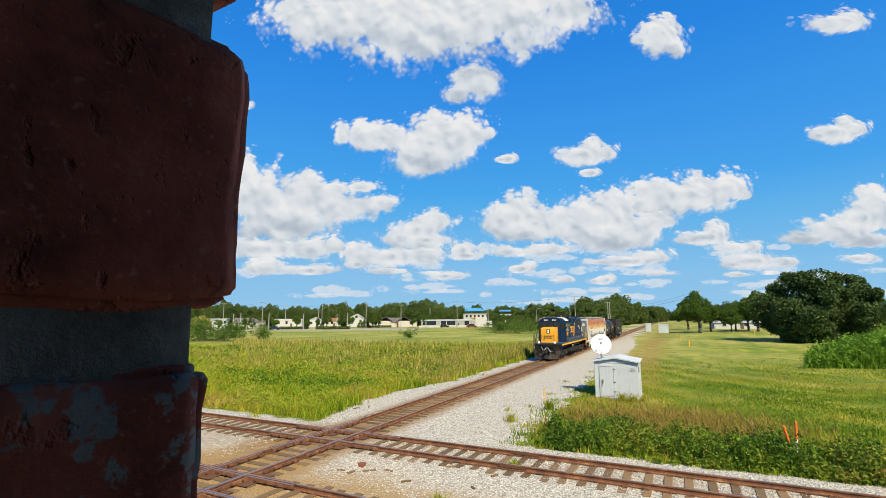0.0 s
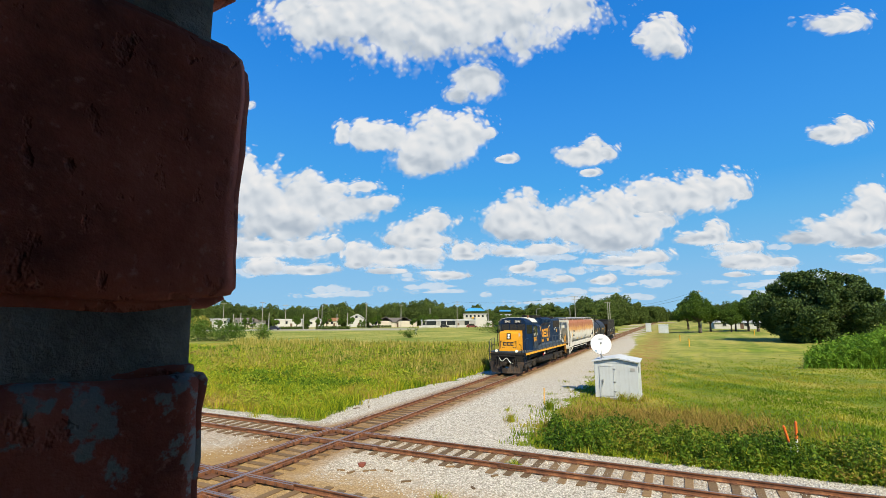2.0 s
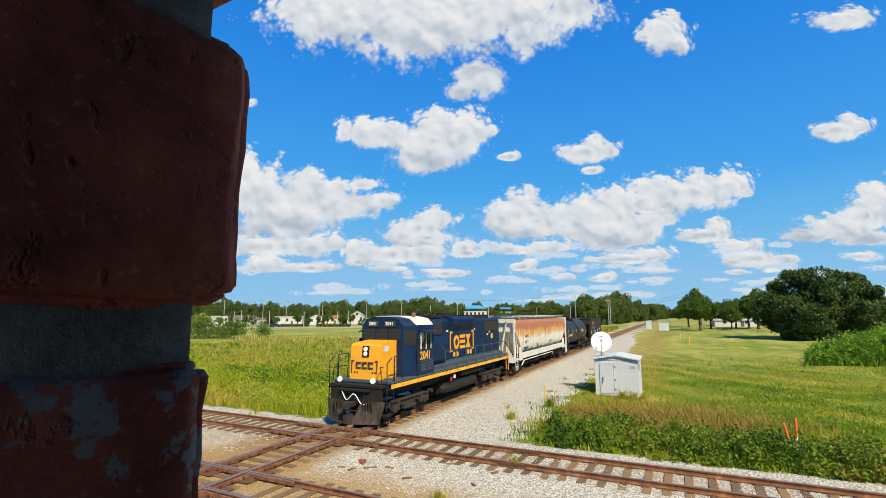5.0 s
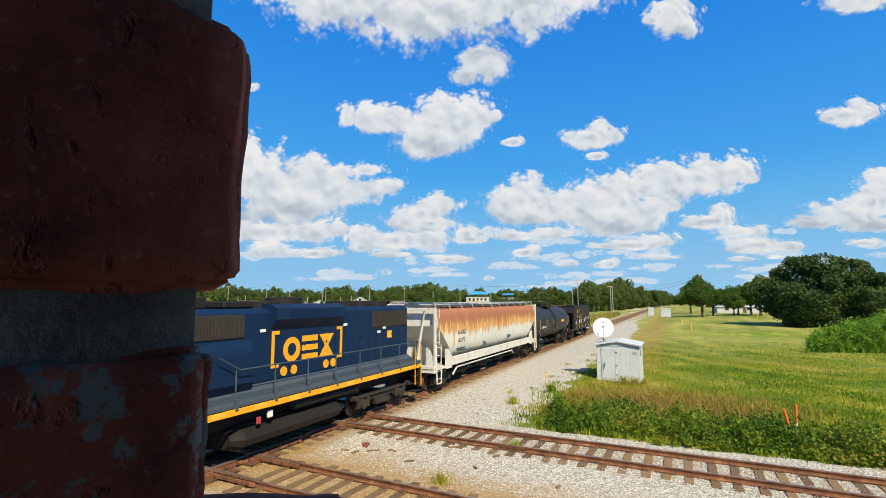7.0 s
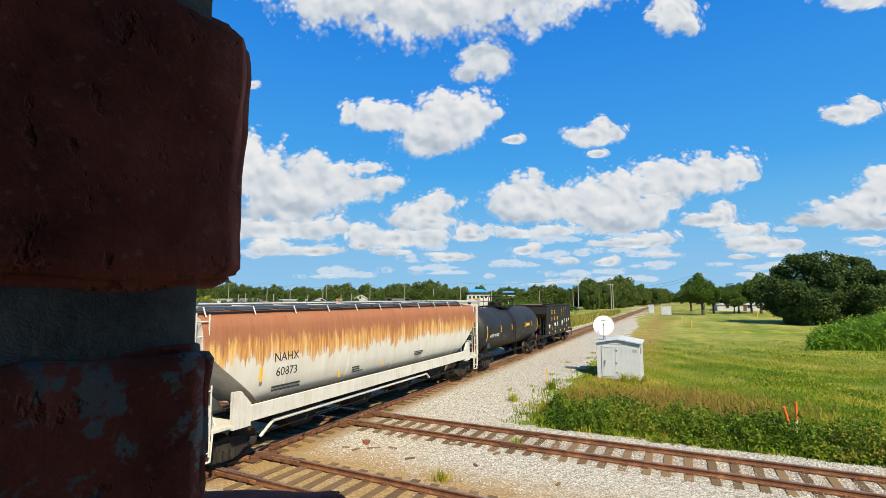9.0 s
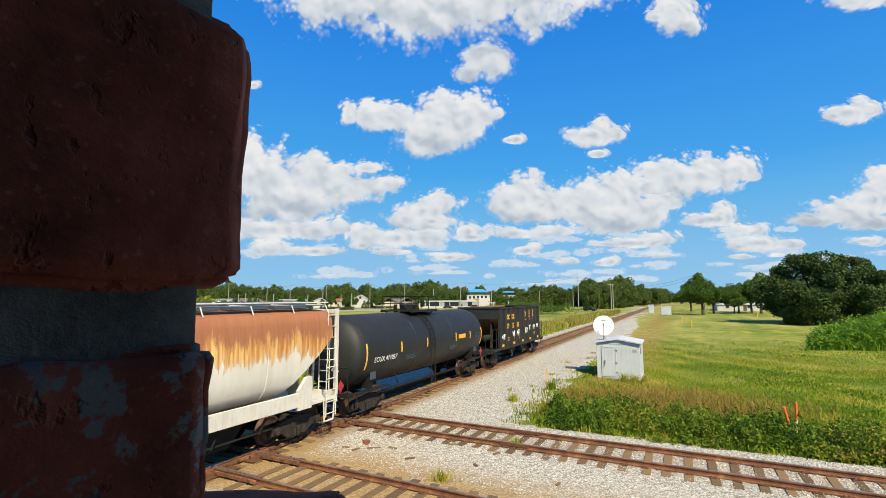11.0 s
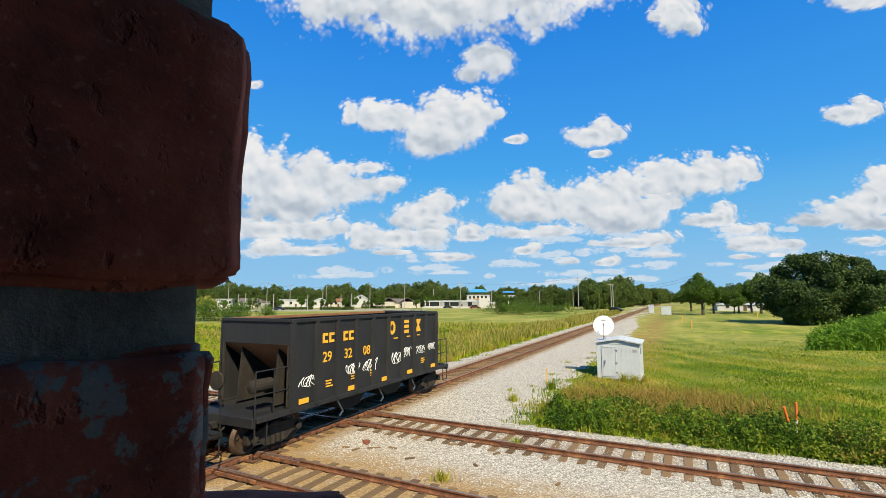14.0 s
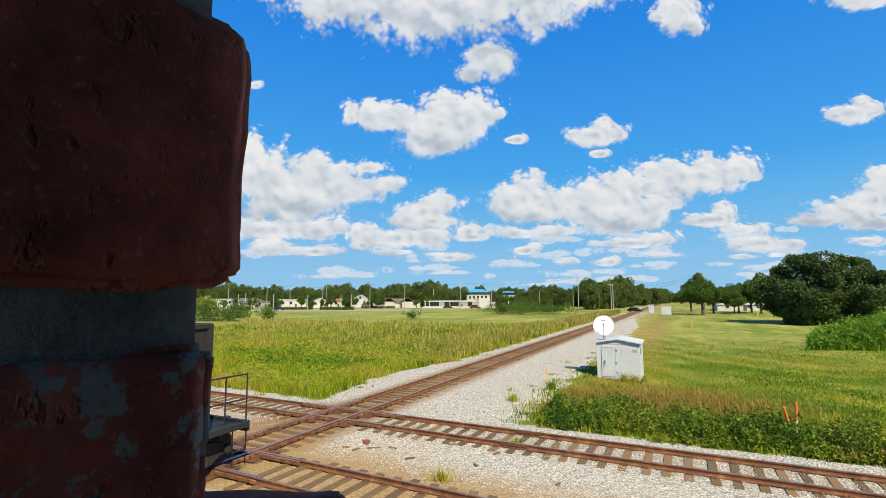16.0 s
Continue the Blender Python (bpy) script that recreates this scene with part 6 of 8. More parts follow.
M_LAWN = island("lawn grass", ((0.12, (0.07, 0.145, 0.007)), (0.38, (0.18, 0.26, 0.011)), (0.62, (0.32, 0.32, 0.028)), (0.92, (0.40, 0.29, 0.065))), 0.75, 0.12, 0.3, 0.3, "swath")
M_BUSH = island("leafy weeds", ((0.05, (0.012, 0.036, 0.005)), (0.32, (0.045, 0.105, 0.008)), (0.58, (0.125, 0.205, 0.015)), (0.78, (0.23, 0.24, 0.026)), (0.95, (0.28, 0.17, 0.045))), 0.55, 0.4, 0.5, 0.22, "", 3.0)
M_CANE = island("cane leaves", ((0.08, (0.045, 0.115, 0.010)), (0.42, (0.10, 0.22, 0.018)), (0.8, (0.19, 0.31, 0.03))), 0.6, 0.4, 0.6, 0.28)
M_FIELD = island("field weed leaves", ((0.08, (0.03, 0.075, 0.007)), (0.32, (0.10, 0.19, 0.012)), (0.5, (0.24, 0.33, 0.02)), (0.66, (0.36, 0.36, 0.035)), (0.82, (0.24, 0.19, 0.045)), (0.95, (0.36, 0.27, 0.09))), 0.7, 0.13, 0.36, 0.22, "", 3.4)
M_OAK = island("live oak leaves", ((0.1, (0.020, 0.042, 0.012)), (0.5, (0.052, 0.090, 0.026)), (0.9, (0.105, 0.145, 0.044))), 0.8, 0.25, 0.65, 0.08)
M_LEAF = island("broad leaves", ((0.1, (0.036, 0.075, 0.014)), (0.5, (0.07, 0.13, 0.018)), (0.9, (0.12, 0.18, 0.03))), 0.6, 0.1, 0.6, 0.2)
M_WOOD = island("far woods leaves", ((0.1, (0.036, 0.062, 0.017)), (0.5, (0.072, 0.112, 0.026)), (0.9, (0.14, 0.175, 0.042))), 0.7, 0.02, 0.6, 0.15)
M_BARK = plain("grey bark", (0.11, 0.085, 0.065), 0.95, 0.0, 0.5, 6)


def stuff(name, me, mat, label, cat):
    tagged(part(name, me, mat), label, cat, kind="stuff")


def wild_grass():
    rng = np.random.RandomState(3)
    # sampled evenly in direction and in log distance
    n = 190000
    u = rng.uniform(-0.8, 0.42, n)
    y = np.exp(rng.uniform(math.log(21), math.log(98), n))
    x = u * y
    l1, l2, l3, s1 = lats(x, y)
    ok = (l2 < -2.5) & (l1 < -3.0) & (gravel_at(x, y) < -0.15 + 0.3 * rng.normal(size=n))
    x, y, l1 = x[ok], y[ok], l1[ok]
    patch = waves(x, y, 21, 7.0)
    tall = (0.60 + 0.34 * patch + 0.36 * waves(x, y, 22, 1.5) + 0.4 * rng.uniform(-1, 1, len(x)) ** 3) * np.where(y > 66, np.clip((98 - y) / 32, 0.1, 1), 1)
    tall = np.clip(0.72 * tall, 0.12, 1.2)
    wide = 0.0007 * y * rng.uniform(0.5, 1.4, len(x))
    stuff("weeds", blades("weeds", rng, x, y, height_at(x, y) - 0.03, tall, wide, 0.75), M_WEED, "tall yellow-green weeds and grass across the field", "grass")
    # seed heads of reeds along the line
    n = 84000
    s = np.exp(rng.uniform(math.log(30), math.log(170), n))
    lat = np.where(rng.uniform(0, 1, n) < 0.45, -3.6 - np.abs(rng.normal(0, 3.0, n)), -4 - rng.uniform(0, 1, n) ** 1.3 * s * 0.9)
    far_field = (s > 78) & (lat < -9)
    x, y = D1.x * s + N1.x * (O1 + lat), D1.y * s + N1.y * (O1 + lat)
    ok = (lats(x, y)[1] < -3) & ~far_field & (y < 150) & (waves(x, y, 8, 5.0) + rng.uniform(-0.6, 0.6, n) > -0.15)
    x, y, s = x[ok], y[ok], s[ok]
    tall = rng.uniform(0.45, 1.1, len(x)) * (0.75 + 0.5 * waves(x, y, 24, 2.0)) * smooth(26, 45, s) + 0.3
    stuff("reeds", blades("reeds", rng, x, y, height_at(x, y), tall, 0.0011 * s * rng.uniform(0.4, 1.4, len(x)), 0.3), M_REED, "dry straw-coloured reeds standing beside the track", "reeds")


def lawn():
    rng = np.random.RandomState(6)
    n = 150000
    u = rng.uniform(0.05, 1.02, n)
    y = np.exp(rng.uniform(math.log(14), math.log(125), n))
    x = u * y
    l1, l2, l3, s1 = lats(x, y)
    ok = (l2 < -2.1) & (gravel_at(x, y) < 0.05 + 0.45 * rng.normal(size=n)) & (rng.uniform(0, 1, n) > smooth(26, 62, y)) & (ditch_at(x, y) < 0.3)
    x, y, l1, l2 = x[ok], y[ok], l1[ok], l2[ok]
    tall = (0.10 + 0.05 * waves(x, y, 31, 6.0) + 0.08 * smooth(-12, -5, l2) * smooth(45, 25, y)) * rng.uniform(0.5, 1.4, len(x))
    me = blades("lawn", rng, x, y, height_at(x, y) - 0.01, np.clip(tall, 0.04, 0.6), 0.0010 * y * rng.uniform(0.6, 1.4, len(x)), 0.6)
    me.attributes.new("swath", "FLOAT", "POINT").data.foreach_set("value", np.repeat(swath_at(x, y), 5).astype(np.float32))
    stuff("lawn", me, M_LAWN, "mown green lawn with yellow dry patches", "grass")


def thicket():
    """The leafy bank beside the crossing track."""
    rng = np.random.RandomState(11)
    n = 300000
    u = rng.uniform(0.10, 1.05, n)
    y = rng.uniform(12.5, 27, n)
    x = u * y
    l1, l2, l3, s1 = lats(x, y)
    edge = gravel_at(x, y)
    depth = -2.0 - l2
    top = 1.0 * smooth(-0.1, 0.9, depth + 0.5 * waves(x, y, 71, 2.2)) * smooth(7.0, 2.2, depth + 1.6 * waves(x, y, 72, 3.2)) * smooth(6.6, 8.4, l1 + 0.6 * waves(x, y, 17, 2.5)) * (0.52 + 0.6 * waves(x, y, 13, 1.7) + 0.5 * waves(x, y, 14, 0.6))
    top = np.clip(top * 0.92, 0, 1.1)
    ok = (top > 0.1) & (edge < 0.3)
    x, y, top = x[ok], y[ok], top[ok]
    z = height_at(x, y) + top * rng.uniform(0.0, 1.0, len(x)) ** 0.7 + rng.normal(0, 0.03, len(x))
    pos = np.stack((x, y, z), 1)
    v, t = leaves(rng, pos, rng.uniform(0.032, 0.075, len(x)), 0.35)
    stuff("thicket", tri_mesh("thicket", v, t), M_BUSH, "dense green leafy weeds on the bank by the rails", "bushes")
    # dry brown weeds behind it
    m = 13000
    a = rng.normal(0, 1, (m, 2))
    bx, by = 9.6 + a[:, 0] * 2.6, 22.0 + a[:, 1] * 2.0
    keep = gravel_at(bx, by) < -0.2
    bx, by = bx[keep], by[keep]
    stuff("dry_weeds", blades("dry_weeds", rng, bx, by, height_at(bx, by), rng.uniform(0.15, 0.5, len(bx)), rng.uniform(0.008, 0.02, len(bx)), 0.9), M_DRY, "dry reddish-brown weeds behind the leafy bank", "weeds")
    # stalks that stand out of it
    k = rng.choice(len(x), 900)
    stuff("stalks", blades("stalks", rng, x[k], y[k], height_at(x[k], y[k]), top[k] * rng.uniform(0.9, 1.4, 900), np.full(900, 0.012), 0.4), M_WEED, "thin stalks of weeds above the leafy bank", "weeds")


def tufts():
    """Single weeds that grow in the gravel."""
    rng = np.random.RandomState(15)
    spots = [(10.6, 28.7, 0.7, 200), (11.1, 28.5, 0.6, 160), (9.9, 29.1, 0.3, 80), (11.7, 28.6, 0.45, 120), (-0.04, 12.92, 0.36, 130), (6.3, 10.6, 0.38, 120), (3.2, 22.6, 0.45, 200), (5.6, 25.4, 0.6, 260), (2.3, 15.9, 0.3, 90), (-8.9, 23.9, 0.3, 60)]
    spots += [(D1.x * s + N1.x * (O1 + lt), D1.y * s + N1.y * (O1 + lt), 0.25, 50) for s, lt in ((24, 4.4), (25.5, 5.2), (28, 5.8), (30, 5.1), (33, 5.6), (36, 4.9), (39, 5.9), (27, 6.3), (31.5, 6.2), (43, 5.6))]
    for px, py, tall, n in spots:
        r = np.abs(rng.normal(0, 0.16 if n > 80 else 0.3, n))
        a = rng.uniform(0, math.tau, n)
        x, y = px + r * np.cos(a), py + r * np.sin(a)
        ob = part("weed_tuft", blades("weed_tuft", rng, x, y, height_at(x, y) - 0.02, tall * rng.uniform(0.4, 1.1, n), np.full(n, 0.009), 0.7), M_WEED)
        tagged(ob, "small tuft of green weeds growing in the gravel", "weed", "weeds in the gravel", "stuff")


def tree_meshes(seed, tall, rx, ry, bare, count, leaf, droop=0.0, clumps=30, reach=(0.45, 0.88), lump=(0.17, 0.36)):
    """Trunk with limbs, and a crown of leaf clumps: meshes with their foot at the origin."""
    rng = np.random.RandomState(seed)
    rz = (tall - bare) / 2
    mid = np.array((0, 0, bare + rz))
    c = rng.normal(size=(clumps, 3))
    c /= np.linalg.norm(c, axis=1, keepdims=True)
    c[:, 2] = np.where(c[:, 2] < -0.3, c[:, 2] * (0.5 if bare > 1.4 else 1.0), c[:, 2])
    c *= rng.uniform(*reach, (clumps, 1))
    c = c * (rx, ry, rz) + mid
    bm = bmesh.new()
    fork = Vector((rng.normal(0, 0.1), rng.normal(0, 0.1), max(bare, 0.8) + 0.25 * rz))
    r0 = 0.028 * tall + 0.05
    rod(bm, (0, 0, -0.3), fork * 0.5, r0 * 1.25, 8, r0 * 0.95)
    rod(bm, fork * 0.5, fork, r0 * 0.95, 8, r0 * 0.7)
    for p in c[:14]:
        m = fork.lerp(Vector(p), 0.5) + Vector((0, 0, 0.1 * rz))
        rod(bm, fork, m, r0 * 0.5, 5, r0 * 0.28)
        rod(bm, m, p, r0 * 0.28, 5, r0 * 0.08)
    trunk = mesh_of(bm, "trunk", True)
    trunk.materials.append(M_BARK)
    per = count // clumps
    pos = []
    for p in c:
        d = rng.normal(size=(per, 3))
        d /= np.linalg.norm(d, axis=1, keepdims=True)
        rad = np.array((rx, ry, rz)) * rng.uniform(*lump)
        q = p + d * rad * rng.uniform(0.35, 1.0, (per, 1)) ** 0.5
        q[:, 2] -= droop * np.abs(rng.normal(0, 1, per)) * rz * 0.2
        pos.append(q)
    if bare <= 0:            # a dense heart behind the outer clumps
        d = rng.normal(size=(count // 4, 3))
        d /= np.linalg.norm(d, axis=1, keepdims=True)
        pos.append(mid + d * np.array((rx, ry, rz)) * rng.uniform(0.3, 0.74, (count // 4, 1)))
    pos = np.concatenate(pos)
    pos = pos[pos[:, 2] > max(bare * 0.55, 0.1)]
    v, t = leaves(rng, pos, leaf * rng.uniform(0.6, 1.3, len(pos)), 0.3)
    return trunk, tri_mesh("crown", v, t)


def tree(name, label, meshes, mat, m, group=""):
    ob = thing(name, label, "tree", m, group)
    part("trunk", meshes[0], M_BARK, ob)
    crown = meshes[1]
    if not crown.materials:
        crown.materials.append(mat)
    part("crown", crown, mat, ob)
    return ob


def foot(x, y, turn=0.0, k=1.0):
    return Matrix.Translation((x, y, float(height_at(np.array(x), np.array(y))) - 0.05)) @ Matrix.Rotation(turn, 4, "Z") @ Matrix.Diagonal((k, k, k, 1))


def broad_weeds():
    """Leafy clumps among the grass of the field."""
    rng = np.random.RandomState(19)
    n = 330000
    u = rng.uniform(-0.75, 0.3, n)
    y = np.exp(rng.uniform(math.log(22), math.log(92), n))
    x = u * y
    l1, l2, l3, s1 = lats(x, y)
    top = np.clip((0.42 + 0.55 * waves(x, y, 41, 5.0) + 0.5 * waves(x, y, 42, 1.1)) * 0.85, 0, 1.2) * smooth(96, 70, y)
    ok = (l2 < -3) & (l1 < -3.8) & (gravel_at(x, y) < -0.4) & (top > 0.18)
    x, y, top = x[ok], y[ok], top[ok]
    z = height_at(x, y) + top * rng.uniform(0, 1, len(x)) ** 0.6
    v, t = leaves(rng, np.stack((x, y, z), 1), 0.0021 * y * rng.uniform(0.5, 1.4, len(x)), 0.45)
    stuff("broad_weeds", tri_mesh("broad_weeds", v, t), M_FIELD, "leafy green weeds growing through the field grass", "weeds")


wild_grass()
broad_weeds()
lawn()
thicket()
tufts()

oak = tree_meshes(2, 13.5, 11.0, 9.6, -1.5, 64000, 0.25, 0.2, 110, (0.66, 0.95), (0.09, 0.21))
tree("oak_tree", "huge dark green live oak spreading low over the lawn", oak, M_OAK, foot(71.0, 90))
oak_b = tree_meshes(5, 11.8, 5.6, 5.4, 1.8, 12000, 0.24, 0.25, 34)
tree("oak_tree", "bright green broad-crowned tree at the edge of the lawn", oak_b, M_LEAF, foot(74.8, 139))
for x, y, k, turn in ((84, 150, 0.75, 1.0), (88, 146, 0.62, 2.2), (93, 152, 0.8, 3.0), (97.5, 148, 1.05, 4.1), (101, 158, 0.9, 5.0), (90, 175, 0.9, 0.4)):
    tree("oak_tree", "slim tree with a bare trunk in a row behind the lawn", oak_b, M_LEAF, foot(x, y, turn, k), "row of trees behind the lawn")


def far_woods():
    r = random.Random(8)
    kinds = [tree_meshes(40 + i, 15.5 + 0.5 * i, 8.4, 7.4, -2.0, 8000, 0.46, 0.0, 40, (0.5, 0.84), (0.15, 0.32)) for i in range(4)]
    u = -0.50
    while u < 0.47:
        y = r.uniform(262, 305)
        k = r.uniform(0.62, 0.95)
        if -0.09 < u < -0.01:
            k *= 1.18
        if 0.28 < u < 0.38:
            k *= 1.2
        if 0.03 < u < 0.165:
            y += 50
        if u > 0.38:
            y += (u - 0.38) * 1500
        tree("woodland_tree", "dark green tree in the distant wood behind the town", kinds[r.randrange(4)], M_WOOD, foot(u * y, y, r.uniform(0, 6), k), "trees of the distant wood")
        u += r.uniform(0.006, 0.013)
    for u, y, k, mat in ((0.305, 205, 0.72, 0), (0.335, 215, 0.8, 0), (0.36, 240, 0.85, 1), (0.385, 260, 0.85, 2), (0.41, 300, 0.85, 3), (0.435, 345, 0.85, 1), (0.455, 400, 0.8, 2), (0.122, 215, 0.42, 0), (0.150, 200, 0.42, 1), (0.165, 180, 0.35, 2), (0.19, 170, 0.3, 3), (0.215, 175, 0.33, 1)):
        tree("woodland_tree", "leafy tree standing by the far stretch of the line", kinds[mat], M_WOOD, foot(u * y, y, r.uniform(0, 6), k), "trees along the line")
    for u, y, k in ((0.60, 190, 0.7), (0.64, 185, 0.62), (0.68, 190, 0.7), (0.73, 200, 0.75), (0.52, 420, 0.8), (0.55, 460, 0.8), (0.50, 520, 0.8), (0.485, 480, 0.6), (0.475, 560, 0.7), (0.495, 400, 0.5), (0.53, 350, 0.6), (0.58, 300, 0.8), (0.95, 150, 0.7), (1.05, 150, 0.8)):
        tree("woodland_tree", "leafy tree behind the lawn in the distance", kinds[r.randrange(4)], M_WOOD, foot(u * y, y, r.uniform(0, 6), k), "trees beyond the lawn")


far_woods()


def shrub(x, y, tall, wide, n, leaf, mat, label, seed):
    rng = np.random.RandomState(seed)
    c = rng.normal(size=(14, 3)) * (wide * 0.36, wide * 0.36, tall * 0.18) + (0, 0, tall * 0.5)
    pos = c[rng.randint(0, 14, n)] + rng.normal(size=(n, 3)) * (wide * 0.15, wide * 0.15, tall * 0.16)
    pos = pos[(pos[:, 2] > 0)]
    v, t = leaves(rng, pos, leaf * rng.uniform(0.6, 1.3, len(pos)))
    ob = thing("shrub", label, "shrub", foot(x, y), "shrubs in the field")
    bm = bmesh.new()
    for p in c[:6]:
        rod(bm, (0, 0, -0.1), p, 0.04, 5, 0.015)
    part("stems", bm, M_BARK, ob)
    part("foliage", tri_mesh("foliage", v, t), mat, ob)


shrub(-50, 108, 5.0, 9, 5000, 0.20, M_LEAF, "large green shrub at the edge of the field", 1)
shrub(-43, 119, 3.4, 3.6, 1800, 0.16, M_LEAF, "rounded green shrub in the field", 2)
shrub(-51.5, 124, 1.9, 2.4, 900, 0.14, M_LEAF, "low green shrub in the field", 3)
shrub(-7.6, 118, 2.2, 2.2, 900, 0.14, M_LEAF, "small dark shrub among the weeds", 4)
shrub(24, 145, 3.6, 9, 3000, 0.2, M_LEAF, "spreading green shrub beside the track", 5)
shrub(33, 150, 3.0, 9, 3000, 0.2, M_LEAF, "leafy bush beside the track", 6)
shrub(18, 150, 3.2, 6, 2200, 0.2, M_LEAF, "round bush beside the white buildings", 7)


def right_reeds():
    rng = np.random.RandomState(23)
    n = 52000
    y = rng.uniform(45, 62, n)
    u = 0.745 + 0.32 * rng.uniform(0, 1, n) ** 0.8 + 0.004 * (y - 45) * rng.uniform(0, 1, n)
    x = u * y
    top = np.clip(0.6 + 14 * (u - 0.75) + 0.5 * waves(x, y, 51, 4.0), 0.4, 4.2) * rng.uniform(0.45, 1.1, n)
    stuff("cane_grass", blades("cane_grass", rng, x[::3], y[::3], height_at(x[::3], y[::3]), top[::3], 0.0007 * y[::3] * rng.uniform(0.6, 1.3, len(x[::3])), 1.0), M_CANE, "tall bright green cane grass beside the lawn", "grass")
    bulk = np.clip(0.5 + 12 * (u - 0.75) + 0.9 * waves(x, y, 52, 3.0) + 0.4 * waves(x, y, 53, 1.2), 0.3, 4.0)
    z = height_at(x, y) + bulk * rng.uniform(0, 1, n) ** 0.5
    v, t = leaves(rng, np.stack((x, y, z), 1), rng.uniform(0.09, 0.2, n), 0.9)
    stuff("bank_bushes", tri_mesh("bank_bushes", v, t), M_CANE, "bright green leafy bushes at the lawn's edge", "bushes")


right_reeds()
# ---- lineside things ----
M_CABINET = painted("pale grey cabinet paint", (0.50, 0.53, 0.55), (0.30, 0.29, 0.27), 0.35, 0.5, 1.6)
M_DISH = plain("white dish paint", (0.80, 0.80, 0.79), 0.45, 0.0, 0.06)
M_STEEL = plain("galvanised steel", (0.33, 0.34, 0.35), 0.5, 0.6, 0.2)
M_ORANGE = plain("fluorescent orange plastic", (0.85, 0.16, 0.02), 0.5, 0.0, 0.1)
M_POLE = plain("weathered grey pole wood", (0.42, 0.40, 0.36), 0.9, 0.0, 0.4)
M_WIRE = plain("black cable", (0.02, 0.02, 0.02), 0.6)
M_STUCCO = plain("white stucco", (0.50, 0.49, 0.47), 0.85, 0.0, 0.12, 0.8)
M_CREAM = plain("cream siding", (0.55, 0.50, 0.42), 0.85, 0.0, 0.2, 0.8)
M_GREYWALL = plain("grey block wall", (0.36, 0.36, 0.35), 0.85, 0.0, 0.25, 0.8)
M_SHINGLE = plain("grey-brown shingles", (0.16, 0.14, 0.125), 0.9, 0.0, 0.4, 1.5)
M_METALROOF = plain("pale metal roof", (0.55, 0.56, 0.57), 0.5, 0.3, 0.2, 0.8)
M_BLUEROOF = plain("bright blue roof", (0.05, 0.30, 0.62), 0.5, 0.0, 0.15)
M_PANE = Net("window pane").done((0.02, 0.025, 0.03), 0.08, 0.0, spec=0.6)
M_DOORP = plain("brown door", (0.12, 0.07, 0.045), 0.6)


def ground_z(x, y):
    return float(height_at(np.array(float(x)), np.array(float(y))))


